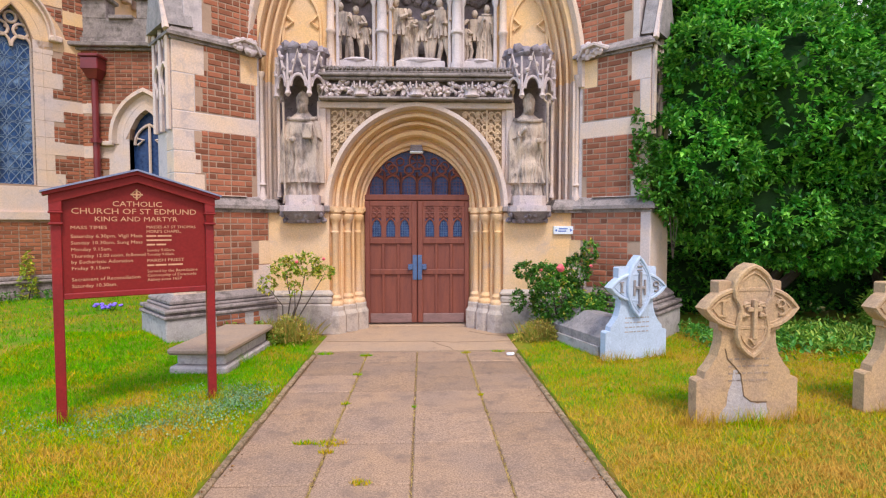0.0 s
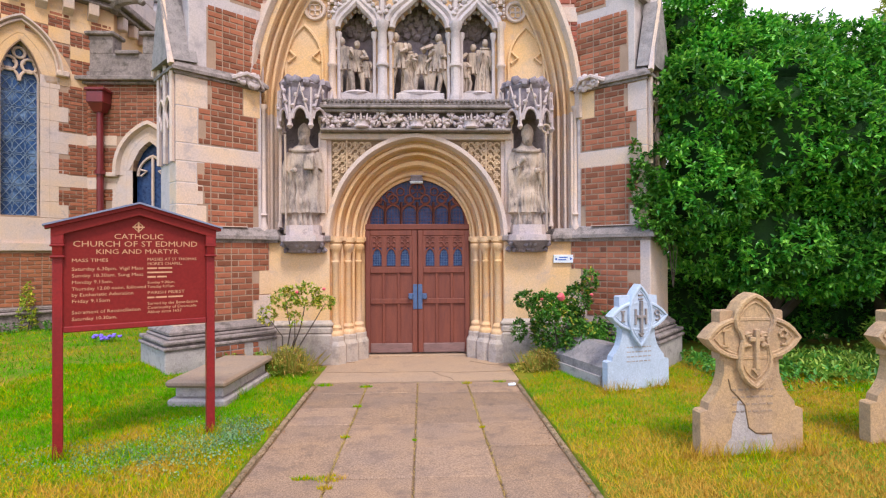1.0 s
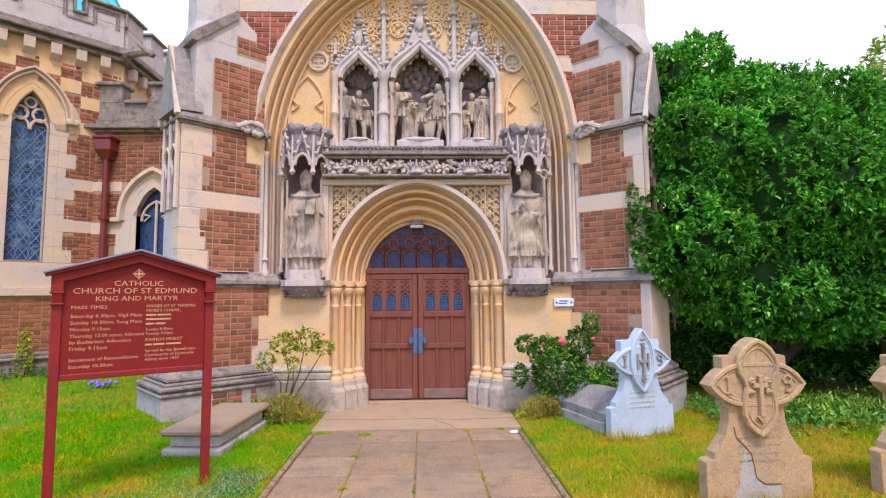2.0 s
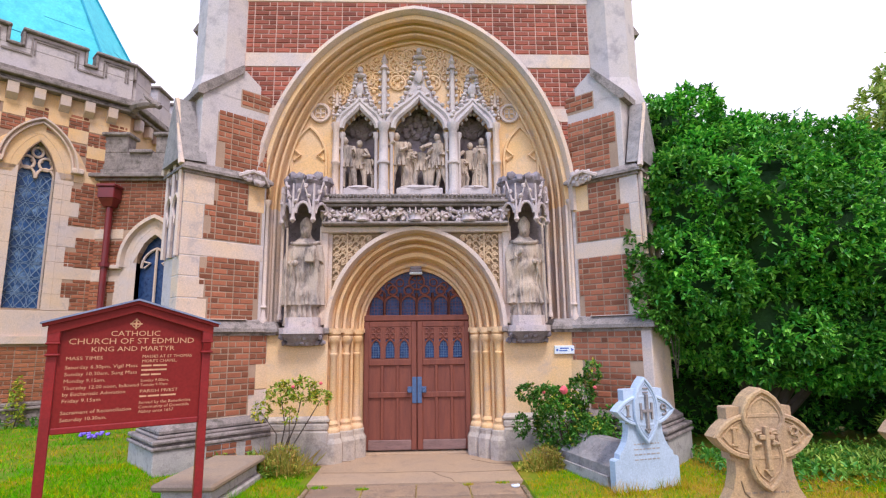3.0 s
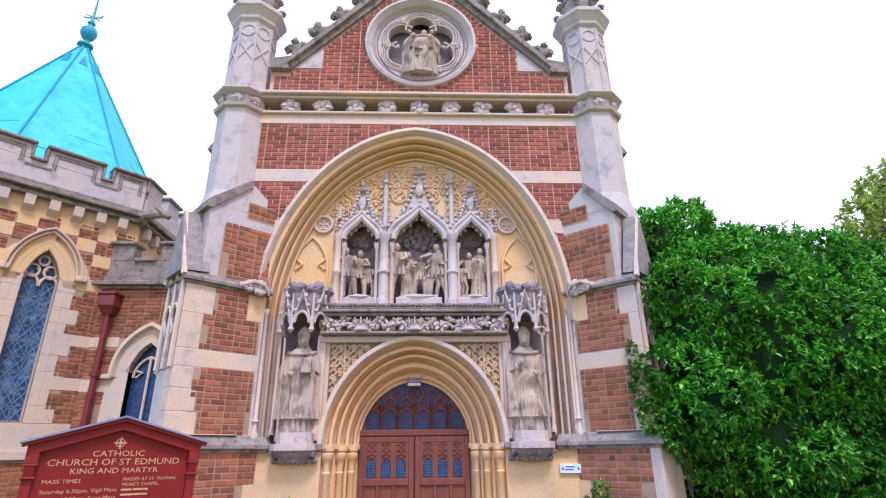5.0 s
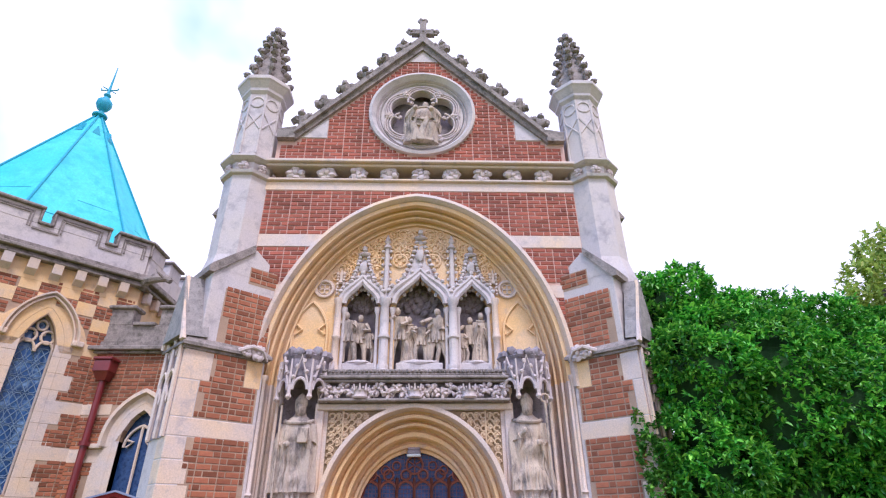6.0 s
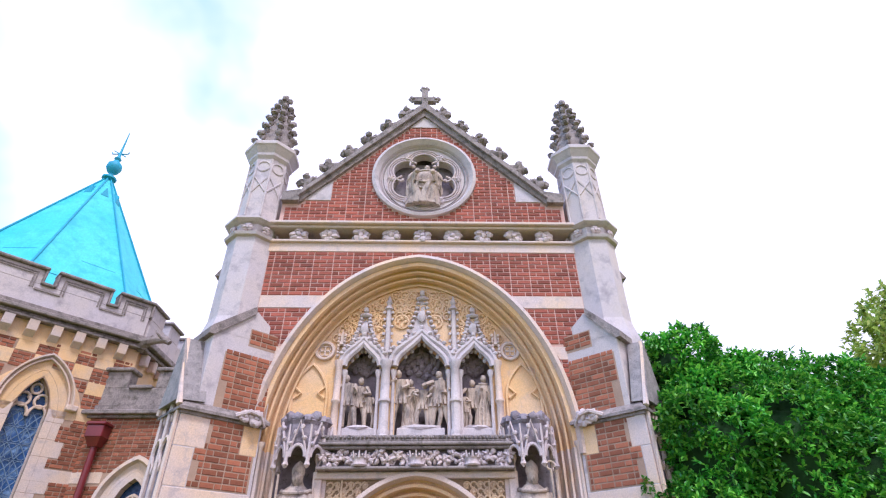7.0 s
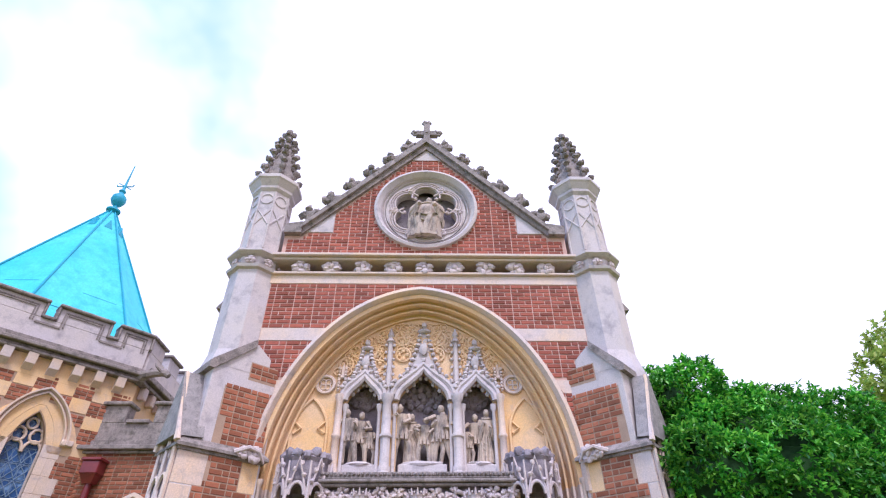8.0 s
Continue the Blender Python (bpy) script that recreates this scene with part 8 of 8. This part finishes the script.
for at, hh, ww, ma, lab in (((-7.35, 10.35, 0.1), 0.9, 0.10, ROSELEAF, "tall yellowing weed by the chapel wall"), ((-7.7, 10.1, 0.1), 0.14, 0.35, DARKLEAF, "low green weed at the wall's foot"), ((-8.4, 9.7, 0.1), 0.16, 0.4, DARKLEAF, "low green weed at the wall's foot"), ((-7.0, 10.6, 0.1), 0.16, 0.3, DARKLEAF, "low green weed at the wall's foot")):
    b = [((at[0], at[1], at[2] + hh * 0.5), (ww, ww, hh * 0.55))]
    w = thing("weed", at, lab, "weed", "weeds along the chapel")
    part("stem", limbs(at, b, 0.01), BARK, w)
    v, f = crown(b, 220, 4, 0.07, 0.035, skin=0.9)
    under(new("foliage", quick_mesh("foliage", v, f, ma)), w)
fl = thing("violet_flower", (-5.05, 8.9, 0.1), "clump of violet-blue flowers in the grass", "flower")
for i in range(14):
    s = Shape()
    s.blob((-5.05 + 0.028 * (i - 7) + 0.02 * math.sin(i * 5), 8.9 + 0.05 * math.sin(i * 3), 0.24 + 0.03 * math.sin(i * 7)), (0.035, 0.035, 0.025), i, 0.4, 7, 5, 3)
    part("bloom", s, VIOLET, fl)
s = Shape()
for i in range(8):
    s.tube([(-5.05, 8.9, 0.08), (-5.05 + 0.045 * (i - 4), 8.9, 0.23)], 0.006, 4)
part("stem", s, DARKLEAF, fl)

# grass
GRASS = bpy.data.materials.new("grass_blade")
GRASS.use_nodes = True
gn, gl = GRASS.node_tree.nodes, GRASS.node_tree.links
gb = gn["Principled BSDF"]
gco, gno, gno2 = gn.new("ShaderNodeTexCoord"), gn.new("ShaderNodeTexNoise"), gn.new("ShaderNodeNewGeometry")
gno.inputs["Scale"].default_value, gno.inputs["Detail"].default_value = 1.8, 7
gadd = gn.new("ShaderNodeMath")
gadd.operation = "MULTIPLY_ADD"
gadd.inputs[1].default_value, gadd.inputs[2].default_value = 0.34, -0.17
gl.new(gno2.outputs["Random Per Island"], gadd.inputs[0])
gsum = gn.new("ShaderNodeMath")
gl.new(gno.outputs["Fac"], gsum.inputs[0])
gl.new(gadd.outputs[0], gsum.inputs[1])
gdry = gn.new("ShaderNodeSeparateXYZ")
gl.new(gco.outputs["Object"], gdry.inputs[0])
gl.new(gco.outputs["Object"], gno.inputs["Vector"])
gwear = gn.new("ShaderNodeMapRange")      # drier on the side of the headstones and towards the gate
gwear.inputs["From Min"].default_value, gwear.inputs["From Max"].default_value = -3.0, 3.0
gwear.inputs["To Min"].default_value, gwear.inputs["To Max"].default_value = -0.10, 0.085
gl.new(gdry.outputs["X"], gwear.inputs["Value"])
gwear2 = gn.new("ShaderNodeMapRange")
gwear2.inputs["From Min"].default_value, gwear2.inputs["From Max"].default_value = 5.2, 3.5
gwear2.inputs["To Min"].default_value, gwear2.inputs["To Max"].default_value = -0.04, 0.18
gl.new(gdry.outputs["Y"], gwear2.inputs["Value"])
gs2, gs3 = gn.new("ShaderNodeMath"), gn.new("ShaderNodeMath")
gl.new(gsum.outputs[0], gs2.inputs[0])
gl.new(gwear.outputs["Result"], gs2.inputs[1])
gl.new(gs2.outputs[0], gs3.inputs[0])
gl.new(gwear2.outputs["Result"], gs3.inputs[1])
gr = gn.new("ShaderNodeValToRGB")
gr.color_ramp.elements[0].position, gr.color_ramp.elements[0].color = 0.34, (0.09, 0.33, 0.0, 1)
gr.color_ramp.elements[1].position, gr.color_ramp.elements[1].color = 0.72, (0.52, 0.29, 0.045, 1)
for pos, c in ((0.46, (0.23, 0.37, 0.0, 1)), (0.57, (0.46, 0.34, 0.0, 1))):
    gr.color_ramp.elements.new(pos).color = c
gl.new(gs3.outputs[0], gr.inputs["Fac"])
gl.new(gr.outputs["Color"], gb.inputs["Base Color"])
gb.inputs["Roughness"].default_value, gb.inputs["Specular IOR Level"].default_value = 0.9, 0.04


def grass(n, x0, x1, y0, y1, h, w):
    y = y0 + (y1 - y0) * rs.rand(n) ** 1.5
    x = rs.uniform(x0, x1, n)
    ok = ~((np.abs(x - CX) < 1.4) & (y > 6.5)) & (np.abs(x) > 1.255) & ~((np.abs(x - CX) < 3.5) & (y > 7.2))
    x, y = x[ok], y[ok]
    n = len(x)
    z = np.array([lawn(a, b) for a, b in zip(x, y)])
    p = np.stack([x, y, z - 0.01], 1)
    a = rs.uniform(0, 2 * math.pi, n)
    d = np.stack([np.cos(a), np.sin(a), np.zeros(n)], 1)
    hh = h * rs.uniform(0.5, 1.3, (n, 1))
    tip = p + np.stack([rs.normal(0, 0.5, n), rs.normal(0, 0.5, n), np.ones(n)], 1) * hh
    v = np.stack([p - d * w, p + d * w, tip], 1).reshape(-1, 3)
    return v, np.arange(len(v)).reshape(-1, 3)


vs = [grass(110000, -4.6, -1.25, 2.6, 7.2, 0.042, 0.0044), grass(110000, 1.25, 5.4, 2.6, 7.3, 0.042, 0.0044), grass(26000, -10.5, -3.0, 5.2, 10.8, 0.06, 0.007), grass(16000, 4.5, 10, 4.6, 7.6, 0.055, 0.006),
      grass(60000, -8, -1.25, -5, 2.7, 0.045, 0.007), grass(60000, 1.25, 8, -5, 2.7, 0.045, 0.007)]
off, av, af = 0, [], []
for v, f in vs:
    av.append(v)
    af.append(f + off)
    off += len(v)
tagged(new("grass", quick_mesh("grass", np.concatenate(av), np.concatenate(af), GRASS)), "short uneven green and straw grass blades", "grass", kind="stuff")
# tufts in the path's joints and round stones
spots = [(-0.59, 3.87, 0.12), (-0.59, 3.72, 0.05), (-0.78, 3.88, 0.07), (-0.3, 3.28, 0.07), (-0.595, 6.4, 0.08), (-0.6, 5.6, 0.05), (-1.1, 6.5, 0.1), (1.0, 6.55, 0.08), (0.0, 4.6, 0.02), (2.2, 4.0, 0.22), (2.95, 4.05, 0.2), (2.6, 3.98, 0.16), (2.2, 5.85, 0.2), (2.75, 6.0, 0.2), (3.9, 4.1, 0.25), (-1.75, 4.7, 0.1), (-2.64, 4.15, 0.1), (-1.9, 5.85, 0.15), (-2.6, 5.85, 0.15), (-0.595, 4.7, 0.04), (0.607, 4.9, 0.03), (0.607, 6.5, 0.06)]
av = []
for x, y, r in spots:
    n = int((160 if abs(x) < 1.2 else 110) * r / 0.1)
    a, q = rs.uniform(0, 2 * math.pi, n), r * np.sqrt(rs.rand(n))
    p = np.stack([x + q * np.cos(a), y + q * np.sin(a) * 0.5, np.full(n, 0.0 if abs(x) < 1.2 else 0.03)], 1)
    on_path = abs(x) < 1.2
    hh = (0.03 if on_path else 0.15) * rs.uniform(0.4, 1.2, (n, 1))
    d = np.stack([np.cos(a * 3), np.sin(a * 3), np.zeros(n)], 1) * 0.0035
    av.append(np.stack([p - d, p + d, p + np.stack([rs.normal(0, 0.4, n), rs.normal(0, 0.3, n), np.ones(n)], 1) * hh], 1).reshape(-1, 3))
av = np.concatenate(av)
tagged(new("grass_tufts", quick_mesh("grass_tufts", av, np.arange(len(av)).reshape(-1, 3), GRASS)), "longer grass tufts at stones and in joints", "grass", kind="stuff")
# dry grass along the path's joints, leaf litter under the laurel
n = 2600
x = np.concatenate([rs.normal(-0.592, 0.006, 1100), rs.normal(0.608, 0.006, 1100), rs.normal(0.006, 0.004, 400)])
p = np.stack([x, rs.uniform(1.6, 6.6, n), np.full(n, -0.008)], 1)
a = rs.uniform(0, 6.28, n)
d = np.stack([np.cos(a), np.sin(a), np.zeros(n)], 1) * 0.004
tip = p + np.stack([rs.normal(0, 0.012, n), rs.normal(0, 0.014, n), rs.uniform(0.008, 0.022, n)], 1)
jv = np.stack([p - d, p + d, tip], 1).reshape(-1, 3)
STRAW = mat("dry_straw", (0.50, 0.34, 0.12), (0.36, 0.27, 0.08), None, 9, 60, 0.9, 0.0)
tagged(new("joint_grass", quick_mesh("joint_grass", jv, np.arange(len(jv)).reshape(-1, 3), STRAW)), "dry grass in the paving joints", "grass", kind="stuff")
LITTER = leaf_mat("dead_leaf", (0.16, 0.07, 0.03), (0.30, 0.15, 0.06), (0.42, 0.24, 0.10), 0.8, 0.2)
n = 2600
p = np.stack([np.concatenate([rs.uniform(3.4, 9, n - 500), rs.normal(-1.23, 0.05, 250), rs.normal(1.2, 0.05, 250)]), np.concatenate([rs.normal(6.1, 0.3, n - 500), rs.uniform(2.5, 6.4, 500)]), np.full(n, 0.055)], 1)
p[-500:, 2] = 0.012
v, f = leaves(p, rs.normal(size=(n, 3)) * np.array([1, 1, 0.15]), rs.uniform(0.02, 0.05, n) * np.where(np.arange(n) < n - 500, 1, 0.5), rs.uniform(0.012, 0.03, n) * np.where(np.arange(n) < n - 500, 1, 0.5))
tagged(new("leaf_litter", quick_mesh("leaf_litter", v, f, LITTER)), "scattered brown dead leaves", "leaf litter", kind="stuff")
# grey-green clover patch
CLOVER = leaf_mat("clover_leaf", (0.12, 0.24, 0.10), (0.2, 0.34, 0.17), (0.28, 0.40, 0.22), 0.7, 0.2)
n = 7000
x = np.concatenate([rs.normal(-2.2, 0.35, n // 2), rs.normal(-1.75, 0.28, n - n // 2)])
y = np.concatenate([rs.normal(4.25, 0.18, n // 2), rs.normal(4.72, 0.2, n - n // 2)])
ok = x < -1.28
p = np.stack([x, y, 0.045 + 0.02 * rs.rand(n)], 1)[ok]
v, f = leaves(p, rs.normal(size=(len(p), 3)) + np.array([0, 0, 0.4]), rs.uniform(0.012, 0.026, len(p)), rs.uniform(0.012, 0.022, len(p)))
tagged(new("clover", quick_mesh("clover", v, f, CLOVER)), "grey-green clover patch in the lawn", "clover", kind="stuff")
